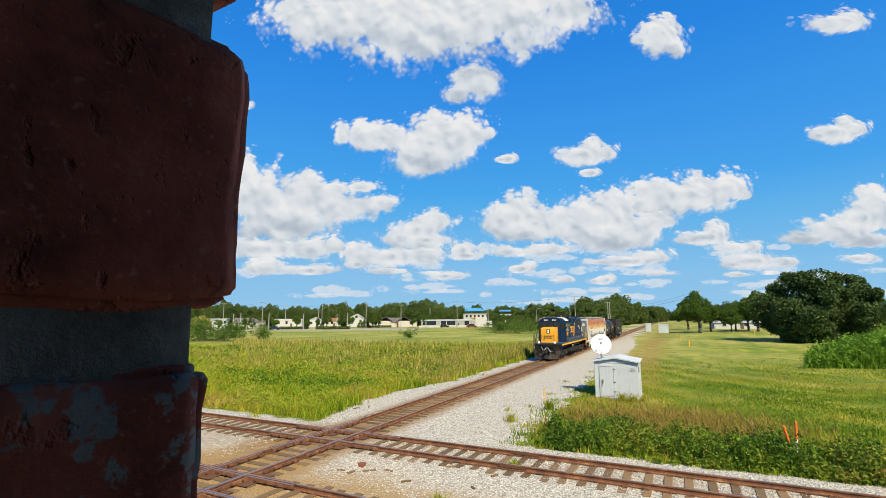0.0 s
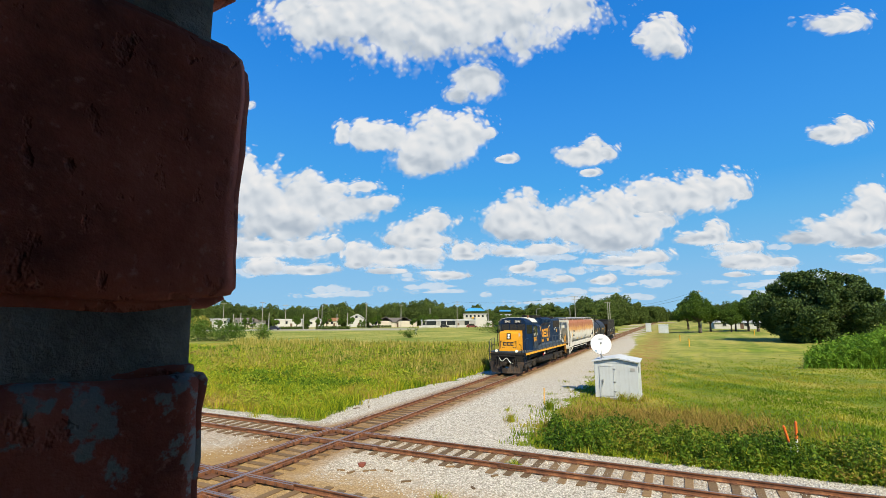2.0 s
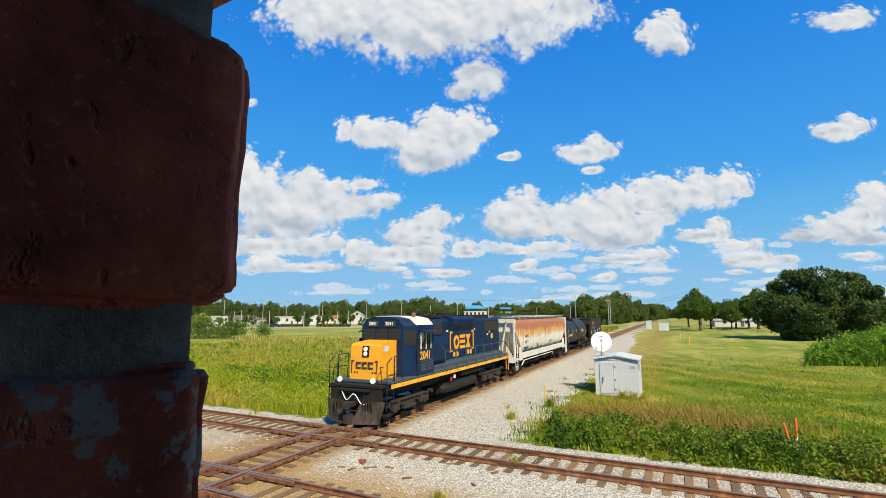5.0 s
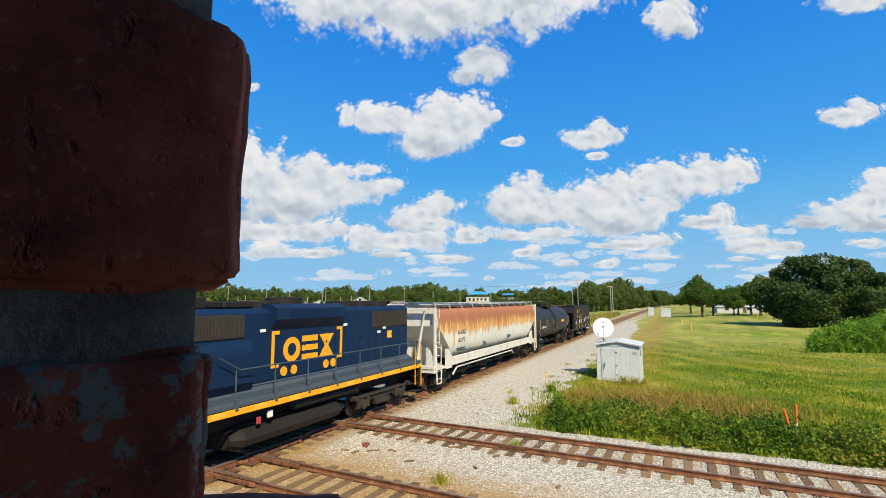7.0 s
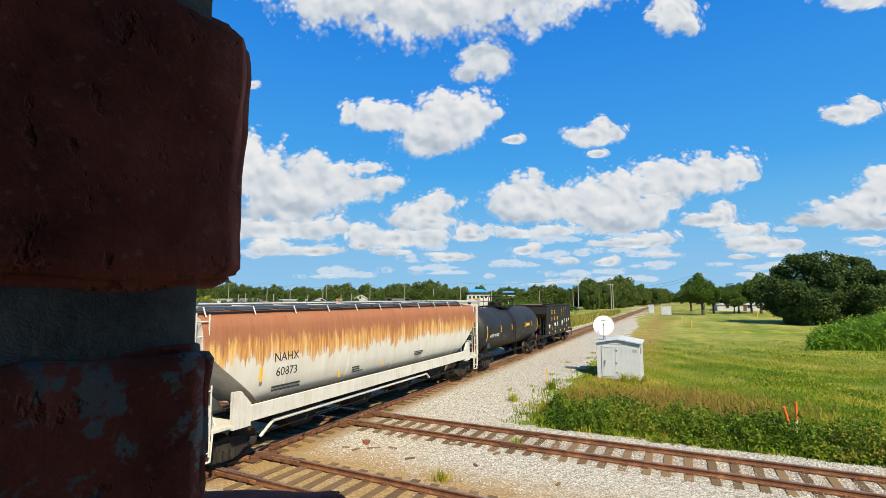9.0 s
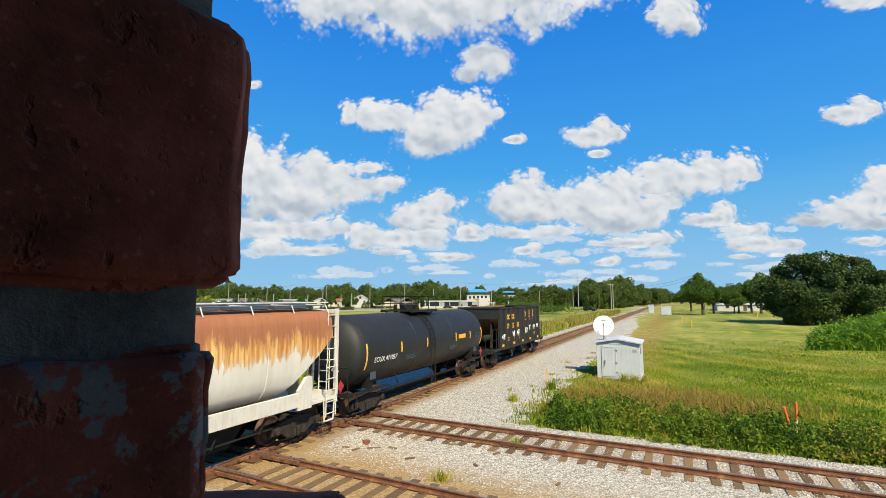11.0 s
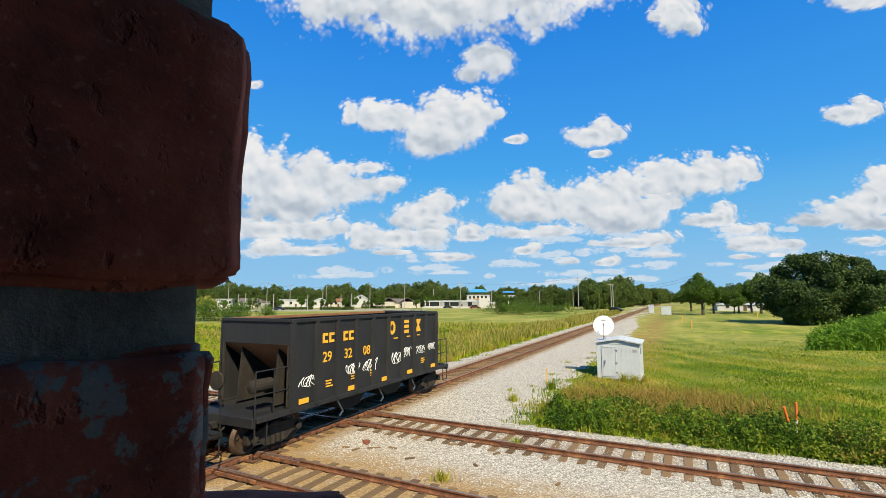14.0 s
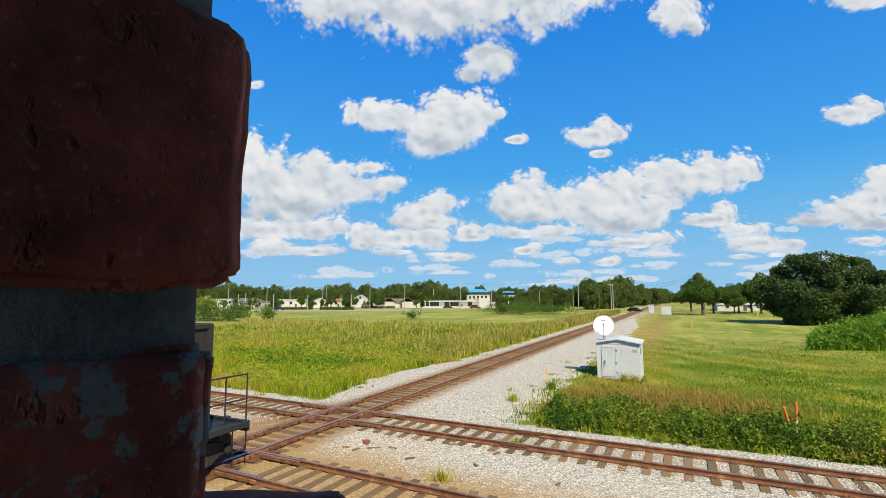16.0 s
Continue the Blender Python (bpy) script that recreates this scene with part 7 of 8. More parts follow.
def cabinet():
    """The signal bungalow: its front faces down the main track, with a door at the near corner."""
    base = Vector((9.38, 29.8, 0)) + Vector((0, 0, ground_z(10.5, 30) - 0.02))
    turn = math.atan2(N1.y, N1.x)
    ob = thing("signal_cabinet", "pale grey steel signal cabinet with a low gabled roof on gravel", "signal cabinet", Matrix.Translation(base) @ Matrix.Rotation(turn, 4, "Z"))
    w, d, h = 2.46, 2.6, 2.2
    bm = bmesh.new()
    box(bm, 0, w, 0, d, 0.08, h, 0.012)
    part("body", bm, M_CABINET, ob)
    bm = bmesh.new()
    box(bm, -0.06, w + 0.06, -0.06, d + 0.06, 0, 0.1)
    part("plinth", bm, M_CONCRETE, ob)
    bm = bmesh.new()
    prism(bm, [(-0.12, h - 0.03), (w / 2, h + 0.2), (w + 0.12, h - 0.03), (w + 0.12, h + 0.04), (w / 2, h + 0.27), (-0.12, h + 0.04)], -0.14, d + 0.14, "y")
    part("roof", bm, M_CABINET, ob, "low gabled sheet roof")
    bm = bmesh.new()
    prism(bm, [(0.0, h - 0.06), (w, h - 0.06), (w / 2, h + 0.18)], -0.02, 0.0, "y")
    part("gable_trim", bm, M_CABINET, ob)
    bm = bmesh.new()
    box(bm, 0.36, 1.1, -0.03, 0.002, 0.2, 1.92, 0.008)
    door = part("door", bm, M_CABINET, ob, "flush grey door")
    bm = bmesh.new()
    box(bm, 0.30, 0.36, -0.045, 0.0, 0.18, 1.98), box(bm, 1.1, 1.13, -0.045, 0.0, 0.18, 1.98), box(bm, 0.30, 1.13, -0.045, 0.0, 1.92, 1.98)
    part("door_frame", bm, M_CABINET, ob)
    bm = bmesh.new()
    box(bm, 0.44, 0.52, -0.09, -0.03, 0.98, 1.16, 0.01), rod(bm, (0.48, -0.1, 0.82), (0.48, -0.08, 1.05), 0.02)
    part("handle", bm, M_STEEL, door, "steel door handle")
    for z in (0.45, 1.0, 1.75):
        bm = bmesh.new()
        box(bm, 1.08, 1.22, -0.06, -0.02, z, z + 0.06, 0.008)
        part("hinge", bm, M_STEEL, door)
    for x in (1.45, 1.95, 2.42, 0.02):
        bm = bmesh.new()
        box(bm, x, x + 0.02, -0.008, 0.0, 0.12, 2.1)
        part("panel_seam", bm, M_CABINET, ob)
    for y in (0.02, 0.9, 1.75, 2.56):
        bm = bmesh.new()
        box(bm, w, w + 0.008, y, y + 0.02, 0.12, 2.1)
        part("panel_seam", bm, M_CABINET, ob)
    bm = bmesh.new()
    box(bm, w, w + 0.05, 0.25, 0.65, 1.6, 1.95, 0.01)
    part("vent", bm, M_STEEL, ob)
    bm = bmesh.new()
    box(bm, 2.05, 2.3, -0.015, 0.0, 1.68, 1.86)
    part("label_plate", bm, M_GREYWALL, ob)
    # dish on its mast behind the roof
    foot_p = base + N1 * 0.32 + D1 * 0.9 + Vector((0, 0, 2.26))
    dish = thing("satellite_dish", "round white satellite dish on a short mast above the cabinet", "satellite dish", Matrix.Translation(foot_p))
    bm = bmesh.new()
    rod(bm, (0, 0, -0.12), (0, 0, 0.75), 0.035, 10)
    rod(bm, (0, 0, 0.0), (0.22, 0.1, -0.1), 0.02), rod(bm, (0, 0, 0.3), (0.2, -0.1, -0.05), 0.02)
    part("mast", bm, M_STEEL, dish)
    aim_m = Matrix.Translation((0, -0.08, 0.92)) @ Vector((-0.32, -0.93, 0.22)).to_track_quat("Z", "Y").to_matrix().to_4x4()
    bm = bmesh.new()
    lathe(bm, [(-0.02, 0.03), (0.0, 0.2), (0.03, 0.4), (0.075, 0.6), (0.08, 0.62), (0.06, 0.62), (0.0, 0.4), (-0.05, 0.05)], 40, "z")
    bmesh.ops.transform(bm, matrix=aim_m, verts=bm.verts[:])
    part("reflector", bm, M_DISH, dish, "", True)
    bm = bmesh.new()
    pipe(bm, [aim_m @ Vector(p) for p in ((0, -0.6, 0.06), (0, -0.35, 0.38), (0, -0.02, 0.5))], 0.018)
    rod(bm, aim_m @ Vector((0, -0.05, 0.47)), aim_m @ Vector((0, 0.02, 0.56)), 0.05, 10)
    part("feed_arm", bm, M_STEEL, dish)
    bm = bmesh.new()
    slab_m = aim_m @ Matrix.Translation((0.0, 0.33, 0.047))
    box(bm, -0.13, 0.13, -0.018, 0.018, -0.004, 0.004, m=slab_m)
    part("maker_mark", bm, M_GREYWALL, dish)


cabinet()


def marker(x, y, lean_x, lean_y, tall, label):
    ob = thing("marker_post", label, "marker post", Matrix.Translation((x, y, ground_z(x, y) - 0.05)), "marker posts in the weeds")
    top = Vector((lean_x, lean_y, 1)).normalized() * tall
    bm = bmesh.new()
    rod(bm, (0, 0, 0), top * 0.62, 0.032, 8)
    part("post", bm, M_LETTER_W, ob, "white lower tube")
    bm = bmesh.new()
    rod(bm, top * 0.62, top, 0.04, 8), rod(bm, top, top * 1.02, 0.042, 8, 0.015)
    part("sleeve", bm, M_ORANGE, ob, "fluorescent orange upper sleeve")


marker(11.58, 16.3, -0.24, 0, 1.36, "leaning orange and white marker post in the weeds")
marker(11.78, 16.55, 0.05, 0, 1.42, "upright orange and white marker post in the weeds")
for x, y, tall, mat in ((5.63, 26.8, 0.9, M_MARK), (39.5, 77, 1.3, M_MARK), (78, 120, 1.2, M_MARK), (-6.6, 134, 1.6, M_LETTER_W), (47, 95, 1.2, M_MARK)):
    ob = thing("stake", "thin pale survey stake standing in the ground", "stake", Matrix.Translation((x, y, ground_z(x, y) - 0.05)), "survey stakes")
    bm = bmesh.new()
    rod(bm, (0, 0, 0), (0.02, 0, tall), 0.03 if y < 60 else 0.08, 8)
    part("rod", bm, mat, ob)
    bm = bmesh.new()
    rod(bm, (0.02, 0, tall), (0.02, 0, tall * 1.04), 0.034 if y < 60 else 0.09, 8)
    part("cap", bm, mat, ob)


def litter():
    r = random.Random(12)
    bm = bmesh.new()
    for dx, dy, sz in ((0, 0, 0.11), (0.13, 0.05, 0.08), (-0.1, 0.04, 0.06), (0.05, 0.1, 0.07)):
        box(bm, dx - sz, dx + sz, dy - sz * 0.7, dy + sz * 0.7, 0.0, sz * 0.9, 0.012, Matrix.Rotation(r.uniform(0, 3), 4, "Z"))
    ob = part("brick_lump", bm, plain("red-brown scrap", (0.22, 0.06, 0.035), 0.9), at=Matrix.Translation((-2.5, 16.2, ground_z(-2.5, 16.2))))
    tagged(ob, "red-brown broken lump lying on the gravel", "rubble")
    for x, y, ln, a in ((-2.2, 15.7, 0.7, 0.2), (-1.6, 15.65, 0.5, 2.6), (-2.75, 15.55, 0.45, 0.9), (0.35, 16.3, 0.35, 1.4), (0.3, 15.9, 0.5, 0.1), (-3.1, 15.75, 0.4, 2.9), (1.6, 15.0, 0.4, 0.6), (-1.0, 14.7, 0.5, 0.3), (0.9, 14.1, 0.3, 2.0), (2.9, 12.7, 0.35, 1.0), (-4.4, 26.1, 0.6, 0.3), (-3.8, 26.4, 0.4, 1.7)):
        ln *= 0.6
        bm = bmesh.new()
        prism(bm, [(-ln / 2, -0.03), (ln / 2, -0.045), (ln / 2 * 0.95, 0.03), (-ln / 2 * 0.9, 0.04)], 0.0, 0.045, "z")
        ob = part("wood_splinter", bm, M_TIE, at=Matrix.Translation((x, y, ground_z(x, y) - 0.005)) @ Matrix.Rotation(a, 4, "Z"))
        tagged(ob, "dark splinter of old sleeper wood on the gravel", "wood scrap", "wood scraps on the gravel")


litter()


def loose_stones():
    """Ballast stones that stand proud of the gravel."""
    rng = np.random.RandomState(77)
    n = 42000
    u, y = rng.uniform(-0.62, 0.95, n), 1 / rng.uniform(1 / 34.0, 1 / 9.0, n)
    x = u * y
    l1, l2, l3, s1 = lats(x, y)
    ok = (gravel_at(x, y) > 0.15 + 0.3 * rng.normal(size=n)) & (np.abs(l1) > 1.9) & (np.abs(l3) > 1.7) & (rng.uniform(0, 1, n) > 0.75 * smooth(4, 1.5, np.abs(l3)))
    x, y = x[ok], y[ok]
    k = len(x)
    base = np.array([(1, 0, 0), (-1, 0, 0), (0, 1, 0), (0, -1, 0), (0, 0, 1), (0, 0, -1)], float)
    size = rng.uniform(0.014, 0.032, (k, 1, 1)) * rng.uniform(0.6, 1.35, (k, 6, 1))
    a = rng.uniform(0, math.tau, k)
    ca, sa = np.cos(a), np.sin(a)
    v = base[None] * size * np.array((1, 1, 0.75))
    vx, vy = v[..., 0] * ca[:, None] - v[..., 1] * sa[:, None], v[..., 0] * sa[:, None] + v[..., 1] * ca[:, None]
    v = np.stack((vx + x[:, None], vy + y[:, None], v[..., 2] + height_at(x, y)[:, None] + 0.006), -1)
    f = np.array([(0, 2, 4), (2, 1, 4), (1, 3, 4), (3, 0, 4), (2, 0, 5), (1, 2, 5), (3, 1, 5), (0, 3, 5)])
    tris = (np.arange(k)[:, None, None] * 6 + f[None]).reshape(-1, 3)
    n_ = Net("broken limestone")
    geo = n_.tree.nodes.new("ShaderNodeNewGeometry")
    col = n_.ramp(geo.outputs["Random Per Island"], ((0.0, (0.28, 0.25, 0.20)), (0.3, (0.43, 0.41, 0.36)), (1.0, (0.62, 0.60, 0.54))))
    stuff("ballast_stones", tri_mesh("ballast_stones", v.reshape(-1, 3), tris), n_.done(col, 0.95, 0.0, n_.noise(n_.coord(), 60, 3), 0.4, 0.004, 0.2), "loose broken white limestone ballast stones", "gravel")


loose_stones()


def diamond():
    """Guard rails, fillers and bolts where the main line crosses the other two."""
    for name, at, dd, nn in (("rail_crossing", CROSS, D2, N2), ("near_rail_crossing", CROSS3, D3, N3)):
        ob = thing("rail_crossing", "bolted steel diamond crossing caked with rusty dirt", "rail crossing", Matrix.Translation(at) @ Matrix.Rotation(math.atan2(D1.y, D1.x), 4, "Z"), "diamond crossings", "structure")
        rel = math.atan2(dd.y, dd.x) - math.atan2(D1.y, D1.x)
        for a in (0.0, rel):
            m = Matrix.Rotation(a, 4, "Z")
            for side in (-0.655, 0.655, -0.86, 0.86):
                bm = bmesh.new()
                box(bm, -2.6, 2.6, side - 0.03, side + 0.03, 0.05, RAIL - 0.012 - (0.003 if a else 0.0) - (0.02 if abs(side) > 0.7 else 0), 0.004, m)
                part("guard_rail", bm, M_RAIL, ob)
            bm = bmesh.new()
            for side in (-0.7525, 0.7525):
                for k in range(-6, 7):
                    for d in (-0.16, 0.16):
                        box(bm, k * 0.4 - 0.025, k * 0.4 + 0.025, side + d - 0.035, side + d + 0.035, 0.09, 0.14, 0, m)
            part("bolts", bm, M_SPIKE, ob)
        for sx in (-0.7525, 0.7525):
            for sy in (-0.7525, 0.7525):
                bm = bmesh.new()
                box(bm, -0.55, 0.55, -0.5, 0.5, 0.034, 0.05, 0.004, Matrix.Translation((sx / abs(math.sin(rel)), sy, 0)))
                part("base_plate", bm, M_SPIKE, ob)


diamond()

# ---- the town behind the field ----
def wall_box(ob, name, x0, x1, y0, y1, z0, z1, mat, label=""):
    bm = bmesh.new()
    box(bm, x0, x1, y0, y1, z0, z1, 0.03)
    return part(name, bm, mat, ob, label)


def building(u, dist, width, depth, eave, ridge, wall, roof, label, windows, door=True, style="gable", turn=0.0, name="house"):
    """A building seen from its front: u is across over distance."""
    x = u * dist
    eave, ridge, width = eave * 0.82, ridge * 0.82, width * 0.92
    ob = thing(name, label, "building", Matrix.Translation((x, dist, ground_z(x, dist) - 0.1)) @ Matrix.Rotation(turn - math.atan(u) * 0.6, 4, "Z"))
    w = width / 2
    wall_box(ob, "wall", -w, w, 0, depth, 0, eave, wall)
    bm = bmesh.new()
    o = 0.4
    if style == "gable":
        prism(bm, [(-o, eave - 0.1), (depth / 2, ridge), (depth + o, eave - 0.1), (depth + o, eave + 0.1), (depth / 2, ridge + 0.22), (-o, eave + 0.1)], -w - o, w + o, "x")
    elif style == "front":
        prism(bm, [(-w - o, eave - 0.1), (0, ridge), (w + o, eave - 0.1), (w + o, eave + 0.1), (0, ridge + 0.22), (-w - o, eave + 0.1)], -o, depth + o, "y")
    elif style == "hip":
        lo = [bm.verts.new(c) for c in ((-w - o, -o, eave), (w + o, -o, eave), (w + o, depth + o, eave), (-w - o, depth + o, eave))]
        hi = [bm.verts.new(c) for c in ((-w * 0.45, depth / 2, ridge), (w * 0.45, depth / 2, ridge))]
        for f in ((lo[0], lo[1], hi[1], hi[0]), (lo[1], lo[2], hi[1]), (lo[2], lo[3], hi[0], hi[1]), (lo[3], lo[0], hi[0]), lo[::-1]):
            bm.faces.new(f)
    else:
        box(bm, -w - 0.2, w + 0.2, -0.3, depth + 0.2, eave, eave + ridge, 0.04)
    part("roof", bm, roof, ob)
    if style == "front":
        bm = bmesh.new()
        prism(bm, [(-w, eave), (w, eave), (0, ridge)], 0.02, 0.2, "y")
        part("gable_wall", bm, wall, ob)
    for wx, wz, ww, wh in windows:
        frame_bm = bmesh.new()
        for a, b, c, d in ((wx - ww / 2 - 0.1, wx + ww / 2 + 0.1, wz + wh, wz + wh + 0.12), (wx - ww / 2 - 0.1, wx + ww / 2 + 0.1, wz - 0.12, wz), (wx - ww / 2 - 0.1, wx - ww / 2, wz, wz + wh), (wx + ww / 2, wx + ww / 2 + 0.1, wz, wz + wh)):
            box(frame_bm, a, b, -0.1, 0.02, c, d)
        win = part("window", frame_bm, M_STUCCO, ob)
        bm = bmesh.new()
        box(bm, wx - ww / 2, wx + ww / 2, -0.04, 0.02, wz, wz + wh)
        part("pane", bm, M_PANE, win)
    if door:
        bm = bmesh.new()
        box(bm, w * 0.15, w * 0.15 + 1.1, -0.06, 0.02, 0.1, 2.2, 0.02)
        part("door", bm, M_DOORP, ob)
    return ob


building(-0.459, 250, 10.5, 9, 5.6, 0.5, M_STUCCO, M_METALROOF, "long low white building with a flat roof", ((-3, 2.5, 1.2, 1.2), (1, 2.5, 1.2, 1.2), (4, 2.5, 1.2, 1.2)), True, "flat")
building(-0.405, 255, 9.5, 8, 4.0, 6.2, M_CREAM, M_SHINGLE, "cream house with a grey-brown gabled roof", ((-3, 1.6, 1.3, 1.3), (0, 1.6, 1.3, 1.3)))
building(-0.372, 262, 7, 8, 3.8, 5.6, M_GREYWALL, M_SHINGLE, "small grey house with a dark roof", ((-2, 1.6, 1.2, 1.2),))
building(-0.312, 258, 15, 9, 5.0, 0.6, M_STUCCO, M_METALROOF, "white building with a flat pale roof", ((-5, 2, 1.4, 1.4), (-1, 2, 1.4, 1.4), (4, 2, 1.4, 1.4)), True, "flat")
building(-0.257, 256, 7.5, 8, 4.2, 6.2, M_STUCCO, M_METALROOF, "small white house with a pale gabled roof", ((-2, 1.7, 1.3, 1.3),), True, "front")
building(-0.222, 262, 9, 8, 4.0, 5.8, M_CREAM, M_RUSTY, "cream house with a reddish roof", ((-2.5, 1.7, 1.3, 1.3), (0, 1.7, 1.3, 1.3)))
building(-0.172, 262, 11, 12, 4.8, 8.4, M_STUCCO, M_METALROOF, "white barn with a pale metal gable", ((0, 4.9, 1.2, 1.2),), True, "front")
ranch = building(-0.096, 246, 26, 10, 3.4, 6.0, M_CREAM, M_SHINGLE, "long ranch house with a grey-brown shingled roof", ((-9, 1.5, 1.8, 1.3), (-5, 1.5, 1.8, 1.3), (8, 1.5, 1.8, 1.3)), True, "hip")
for gx in (-4.0, 5.5):
    bm = bmesh.new()
    prism(bm, [(gx - 3.4, 3.3), (gx, 5.3), (gx + 3.4, 3.3), (gx + 3.4, 3.5), (gx, 5.5), (gx - 3.4, 3.5)], -1.6, 5, "y")
    part("dormer_roof", bm, M_SHINGLE, ranch)
    wall_box(ranch, "porch_wall", gx - 2.8, gx + 2.8, -1.2, 0.5, 0, 3.3, M_CREAM)
shop = building(0.026, 236, 33, 16, 4.0, 0.7, M_GREYWALL, M_METALROOF, "long low grey commercial building with a pale flat roof", ((-11, 1.2, 7, 2.0), (-2, 1.2, 7, 2.0), (7, 1.0, 2.2, 2.2)), True, "flat", name="shop_building")
wall_box(shop, "lower_wall", -16.3, 9.0, -0.35, 0.0, 0, 1.0, M_STUCCO)
wall_box(shop, "white_wing", 11.2, 16.8, -0.6, 10, 0, 4.9, M_STUCCO, "white end wing")
for sx in (-13, -8, -3, 2):
    wall_box(shop, "pillar", sx, sx + 0.3, -0.7, -0.4, 0, 4.0, M_STUCCO)
hall = building(0.073, 292, 15, 12, 8.0, 0.6, M_STUCCO, M_METALROOF, "white two-storey building with bright blue roof caps", [(-5 + 2.4 * i, 4.8, 1.2, 1.5) for i in range(5)] + [(-5 + 2.4 * i, 1.5, 1.2, 1.5) for i in range(5)], False, "flat", name="blue_roofed_building")
bm = bmesh.new()
lo = [bm.verts.new(c) for c in ((-6.5, -0.3, 8.6), (6.5, -0.3, 8.6), (6.5, 10, 8.6), (-6.5, 10, 8.6))]
hi = [bm.verts.new(c) for c in ((-3, 4, 10.6), (3, 4, 10.6))]
for fc in ((lo[0], lo[1], hi[1], hi[0]), (lo[1], lo[2], hi[1]), (lo[2], lo[3], hi[0], hi[1]), (lo[3], lo[0], hi[0]), lo[::-1]):
    bm.faces.new(fc)
part("blue_roof", bm, M_BLUEROOF, hall, "bright blue hipped roof")
wall_box(hall, "yellow_canopy", -2, 3, -3.0, -0.4, 4.2, 5.0, M_MARK, "yellow canopy")
wing = building(0.136, 296, 8.5, 10, 7.6, 0.5, M_STUCCO, M_METALROOF, "white tower of the blue-roofed building", ((-2, 4.6, 1.2, 1.4), (1.5, 4.6, 1.2, 1.4)), False, "flat", name="blue_roofed_building")
bm = bmesh.new()
box(bm, -3.4, 3.4, 0.2, 7, 8.1, 9.2, 0.3)
part("blue_roof", bm, M_BLUEROOF, wing)
building(0.105, 240, 9, 8, 3.2, 0.5, M_STUCCO, M_METALROOF, "small white annex beside the shop", ((-2, 1.2, 1.2, 1.2),), True, "flat")
building(0.615, 178, 16, 8, 2.9, 4.2, M_STUCCO, M_METALROOF, "low white building seen between the tree trunks", ((-4, 1.2, 1.2, 1.2), (3, 1.2, 1.2, 1.2)))

for u, dist, w, h, label in ((0.462, 139, 2.6, 2.4, "pale grey equipment shelter beside the far track"), (0.431, 150, 1.5, 2.6, "narrow grey equipment case beside the far track")):
    ob = thing("equipment_shelter", label, "equipment shelter", Matrix.Translation((u * dist, dist, ground_z(u * dist, dist) - 0.05)) @ Matrix.Rotation(math.atan2(N1.y, N1.x), 4, "Z"))
    wall_box(ob, "body", -w / 2, w / 2, 0, 2.2, 0.05, h, M_CABINET)
    wall_box(ob, "roof", -w / 2 - 0.1, w / 2 + 0.1, -0.1, 2.3, h, h + 0.12, M_CABINET)
    wall_box(ob, "door", -w * 0.3, w * 0.2, -0.03, 0.0, 0.2, h * 0.85, M_CABINET)


def vehicle(u, dist, paint, label, long=4.6, tall=1.5, turn=0.0, z_up=0.0):
    x = u * dist
    ob = thing("car", label, "car", Matrix.Translation((x, dist, ground_z(x, dist) + 0.02 + z_up)) @ Matrix.Rotation(turn, 4, "Z"))
    L = long / 2
    bm = bmesh.new()
    prism(bm, [(-L, 0.3), (L, 0.3), (L, 0.75), (L * 0.6, 0.9), (L * 0.3, tall), (-L * 0.55, tall), (-L * 0.9, 0.9), (-L, 0.8)], -0.85, 0.85, "y")
    part("body", bm, paint, ob)
    bm = bmesh.new()
    prism(bm, [(L * 0.52, 0.93), (L * 0.27, tall - 0.08), (-L * 0.5, tall - 0.08), (-L * 0.75, 0.93)], -0.87, 0.87, "y")
    part("windows", bm, M_PANE, ob)
    for wx in (-L * 0.62, L * 0.62):
        for s in (-1, 1):
            bm = bmesh.new()
            lathe(bm, [(s * 0.66, 0.3), (s * 0.68, 0.33), (s * 0.86, 0.33), (s * 0.88, 0.3), (s * 0.88, 0.18)], 16, "y", (wx, 0, 0.33))
            part("wheel", bm, M_BLACK, ob)
    return ob


M_CARBLUE = plain("dark blue car paint", (0.015, 0.02, 0.05), 0.3)
M_CARBLK = plain("black car paint", (0.012, 0.012, 0.013), 0.3)
M_CARRED = plain("dull red car paint", (0.16, 0.03, 0.025), 0.4)
vehicle(-0.339, 206, M_CARBLUE, "dark blue car driving along the road", 4.6, 1.6)
vehicle(0.066, 229, M_CARRED, "dark red pickup parked at the shop", 5.2, 1.8)
MOVING_CAR = vehicle(0.397, 165, M_CARBLK, "black car driving towards the level crossing", 4.6, 1.5, math.atan2(-2.2, 2.4), 0.1)
vehicle(0.01, 231, M_CARBLK, "black car parked at the shop", 4.5, 1.5)


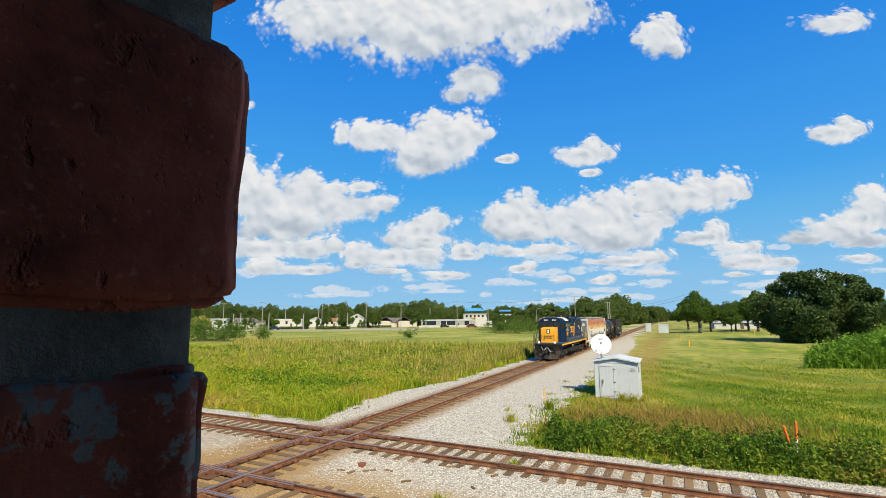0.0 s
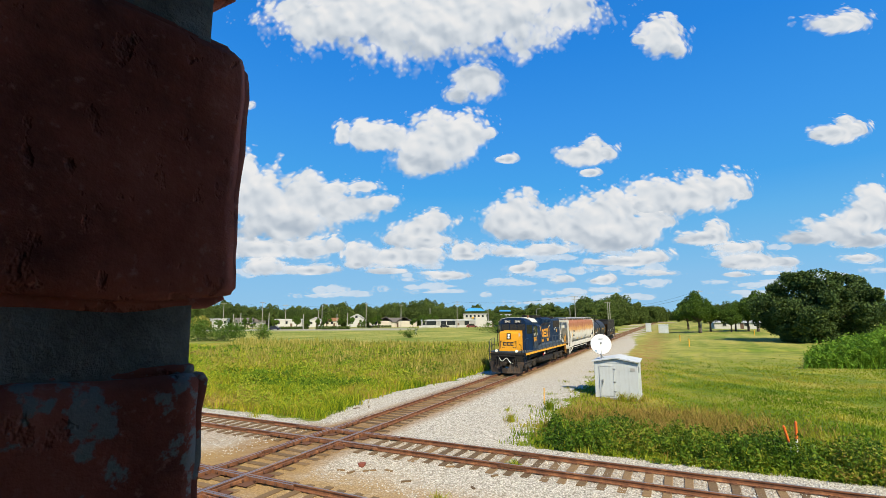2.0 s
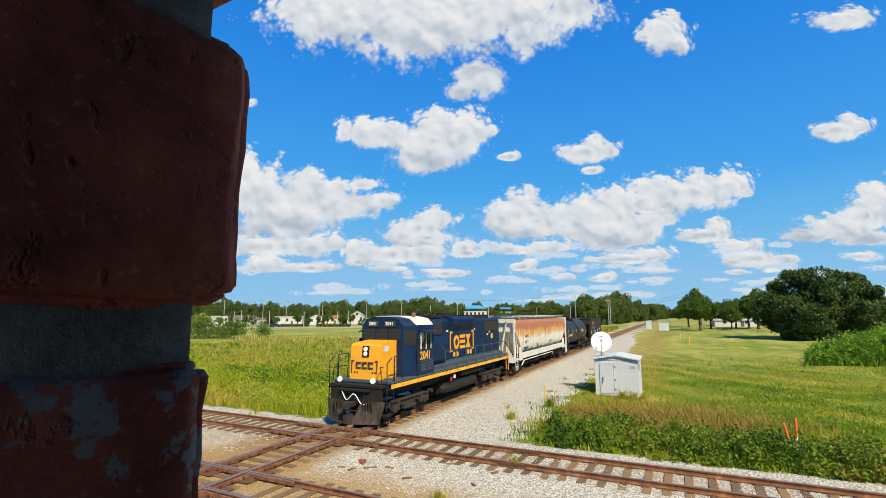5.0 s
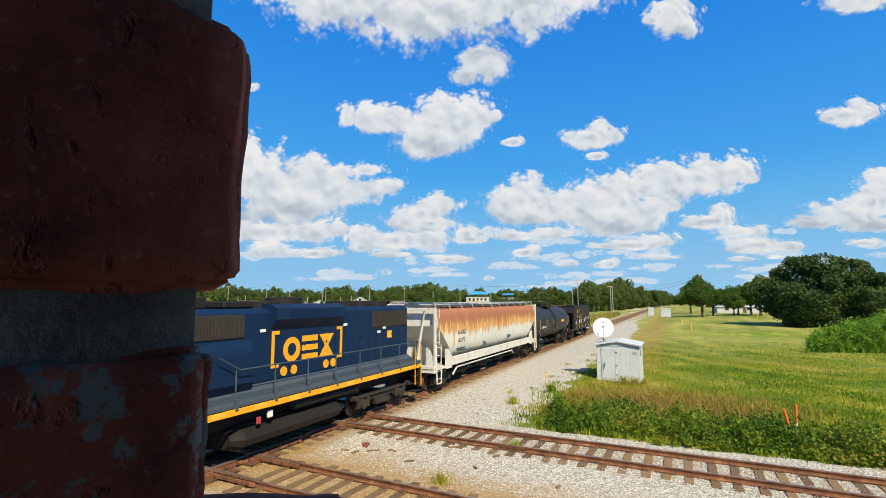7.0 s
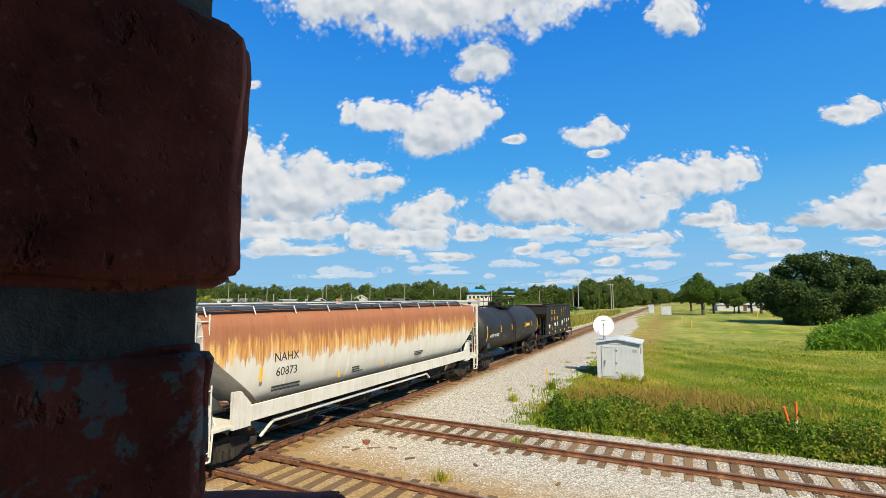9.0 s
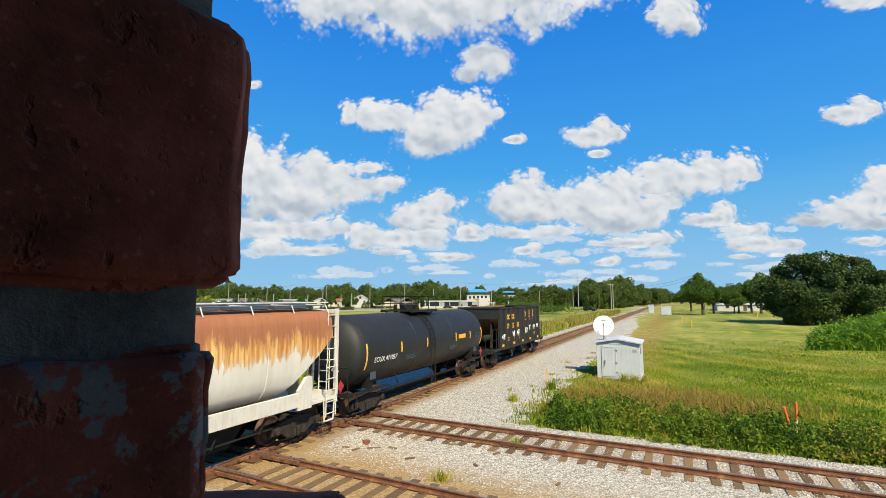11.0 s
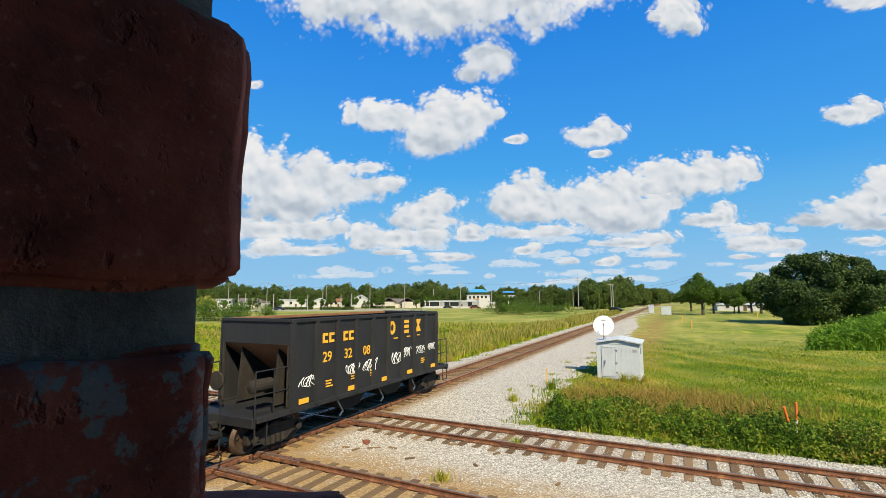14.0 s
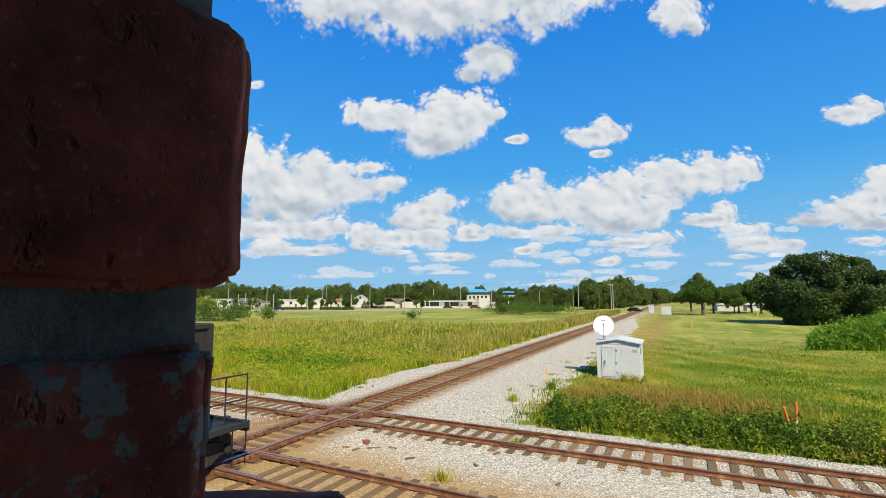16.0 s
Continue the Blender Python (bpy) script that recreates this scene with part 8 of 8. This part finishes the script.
def utility_pole(u, dist, tall, arms=1, lamp=False, thick=0.16):
    x = u * dist
    ob = thing("utility_pole", "tall weathered wooden utility pole with a crossarm" if not lamp else "tall street lamp pole with a bent arm", "utility pole" if not lamp else "street lamp", Matrix.Translation((x, dist, ground_z(x, dist) - 0.2)), "poles along the road")
    bm = bmesh.new()
    rod(bm, (0, 0, 0), (0, 0, tall), thick, 8, thick * 0.7)
    part("pole", bm, M_POLE, ob)
    for k in range(arms):
        bm = bmesh.new()
        z = tall - 0.4 - k * 1.1
        box(bm, -1.2, 1.2, -0.08, 0.08, z, z + 0.14)
        for a in (-1.1, -0.5, 0.5, 1.1):
            rod(bm, (a, 0, z + 0.1), (a, 0, z + 0.35), 0.05)
        part("crossarm", bm, M_POLE, ob)
    if lamp:
        bm = bmesh.new()
        pipe(bm, [(0, 0, tall - 0.4), (0.9, 0, tall + 0.4), (2.0, 0, tall + 0.4)], 0.08)
        box(bm, 1.8, 2.7, -0.2, 0.2, tall + 0.25, tall + 0.5, 0.04)
        part("lamp_arm", bm, M_STEEL, ob)
    return Vector((x, dist, tall + ground_z(x, dist) - 0.3))


POLES = [(-0.446, 230, 12.4, 1), (-0.366, 235, 13.0, 1), (-0.318, 222, 11.2, 1), (-0.152, 236, 12.0, 1), (-0.080, 238, 11.4, 1), (0.036, 232, 12.6, 2)]
tops = [utility_pole(*p) for p in POLES]
for u, d, h in ((-0.425, 215, 7.0), (-0.41, 222, 7.6), (-0.352, 212, 7.2), (-0.281, 210, 6.8), (-0.25, 250, 9.0), (-0.212, 214, 6.8), (-0.19, 225, 7.4), (-0.02, 250, 9.8), (0.10, 245, 10.0)):
    utility_pole(u, d, h, 0, False, 0.22)
for u, d, h in ((-0.243, 230, 11.0), (0.20, 260, 9.0)):
    utility_pole(u, d, h, 0, True)
tops2 = [utility_pole(u, d, h, a) for u, d, h, a in ((0.281, 190, 13.2, 2), (0.27, 205, 9.0, 0), (0.349, 178, 10.4, 1), (0.353, 178, 10.0, 0), (0.372, 240, 10.5, 1), (0.541, 150, 13.0, 1), (0.89, 140, 12.0, 1))]


def cable(a, b, sag, name="cable"):
    bm = bmesh.new()
    pts = [a.lerp(b, t) - Vector((0, 0, sag * 4 * t * (1 - t))) for t in np.linspace(0, 1, 9)]
    pipe(bm, pts, 0.035, 4)
    tagged(part(name, bm, M_WIRE), "thin black overhead cable between poles", "cable", "overhead cables")


for a, b in zip(tops, tops[1:]):
    for dz in (0.0, -2.2):
        cable(a + Vector((0, 0, dz)), b + Vector((0, 0, dz)), 1.2)
cable(tops[-1], tops2[0], 1.5)
cable(tops2[4], tops2[5], 1.6)
cable(tops2[4] - Vector((0, 0, 1)), tops2[5] - Vector((0, 0, 1)), 1.6)


def hedges():
    rng = np.random.RandomState(50)
    for u0, u1, y, tall in ((-0.255, -0.185, 208, 1.3), (-0.33, -0.27, 214, 1.1), (-0.44, -0.40, 214, 1.2), (-0.17, -0.10, 240, 1.0)):
        n = 1600
        pos = np.stack((rng.uniform(u0, u1, n) * y, y + rng.normal(0, 0.5, n), rng.uniform(0, tall, n) - 0.2), 1)
        v, t = leaves(rng, pos, rng.uniform(0.15, 0.35, n))
        tagged(part("hedge", tri_mesh("hedge", v, t), M_WOOD), "low clipped dark green hedge along the road", "hedge", "hedges along the road")
    small = [tree_meshes(60, 5.5, 2.2, 2.2, 1.3, 1600, 0.3, 0.0, 16)]
    for u, y, k in ((-0.43, 214, 0.6), (-0.385, 216, 0.55), (-0.36, 210, 0.5), (-0.245, 216, 1.0), (-0.16, 226, 0.8), (-0.127, 232, 1.2), (0.125, 225, 1.3), (0.135, 215, 1.0), (0.15, 200, 0.9), (-0.455, 226, 0.9), (-0.395, 235, 1.1), (-0.34, 232, 0.9), (-0.295, 236, 1.2), (-0.272, 228, 0.8), (-0.232, 238, 1.2), (-0.205, 232, 1.0), (-0.185, 240, 1.1), (-0.14, 238, 1.0), (-0.055, 236, 0.9), (-0.035, 238, 1.2), (-0.015, 242, 1.3)):
        tree("street_tree", "small round-crowned street tree by the road", small[0], M_LEAF, foot(u * y, y, u * 40, k), "street trees")
    # palm at the field's edge
    ob = thing("palm_tree", "yellow-green palm with arching fronds at the field's edge", "palm", foot(-57.5, 116))
    bm = bmesh.new()
    rod(bm, (0, 0, -0.2), (0.2, 0, 4.2), 0.25, 8, 0.18)
    part("trunk", bm, M_BARK, ob)
    pos, r = [], np.random.RandomState(5)
    for k in range(26):
        a, el = r.uniform(0, math.tau), r.uniform(-0.2, 1.2)
        for s in np.linspace(0.2, 1, 12):
            rad = 2.9 * s
            pos.append((0.2 + math.cos(a) * rad * math.cos(el), math.sin(a) * rad * math.cos(el), 4.3 + rad * math.sin(el) - 1.7 * s * s))
    pos = np.repeat(np.array(pos), 4, 0) + r.normal(0, 0.12, (26 * 48, 3))
    v, t = leaves(r, pos, r.uniform(0.2, 0.45, len(pos)))
    part("fronds", tri_mesh("fronds", v, t), M_REED, ob)


hedges()


def motions():
    for ob, u, wheels in TRAIN:
        walk(ob, [(t, spot(u, t)) for t in np.arange(0, 16.01, 1.0)])
        for wheel, x, r in wheels:
            rows = []
            for k in range(161):
                t = k / 10
                gone = 6.633 * (t - 8) - 0.0167 * (t - 8) ** 2
                rows.append((t, Matrix.Translation((x, 0, r)) @ Matrix.Rotation(gone / r, 4, "Y")))
            walk(wheel, rows)
    turn = math.atan2(-2.2, 2.4)
    walk(MOVING_CAR, [(t, pose(65.5 + 2.4 * (t - 16), 165 - 2.2 * (t - 16), -0.1, 0, 0, math.degrees(turn))) for t in (0, 8, 16)])
    for ob, mid, drift in CLOUDS:
        walk(ob, [(t, Matrix.Translation(mid + Vector((drift * (t - 16) / 16, 0, 0)))) for t in (0, 16)])


motions()
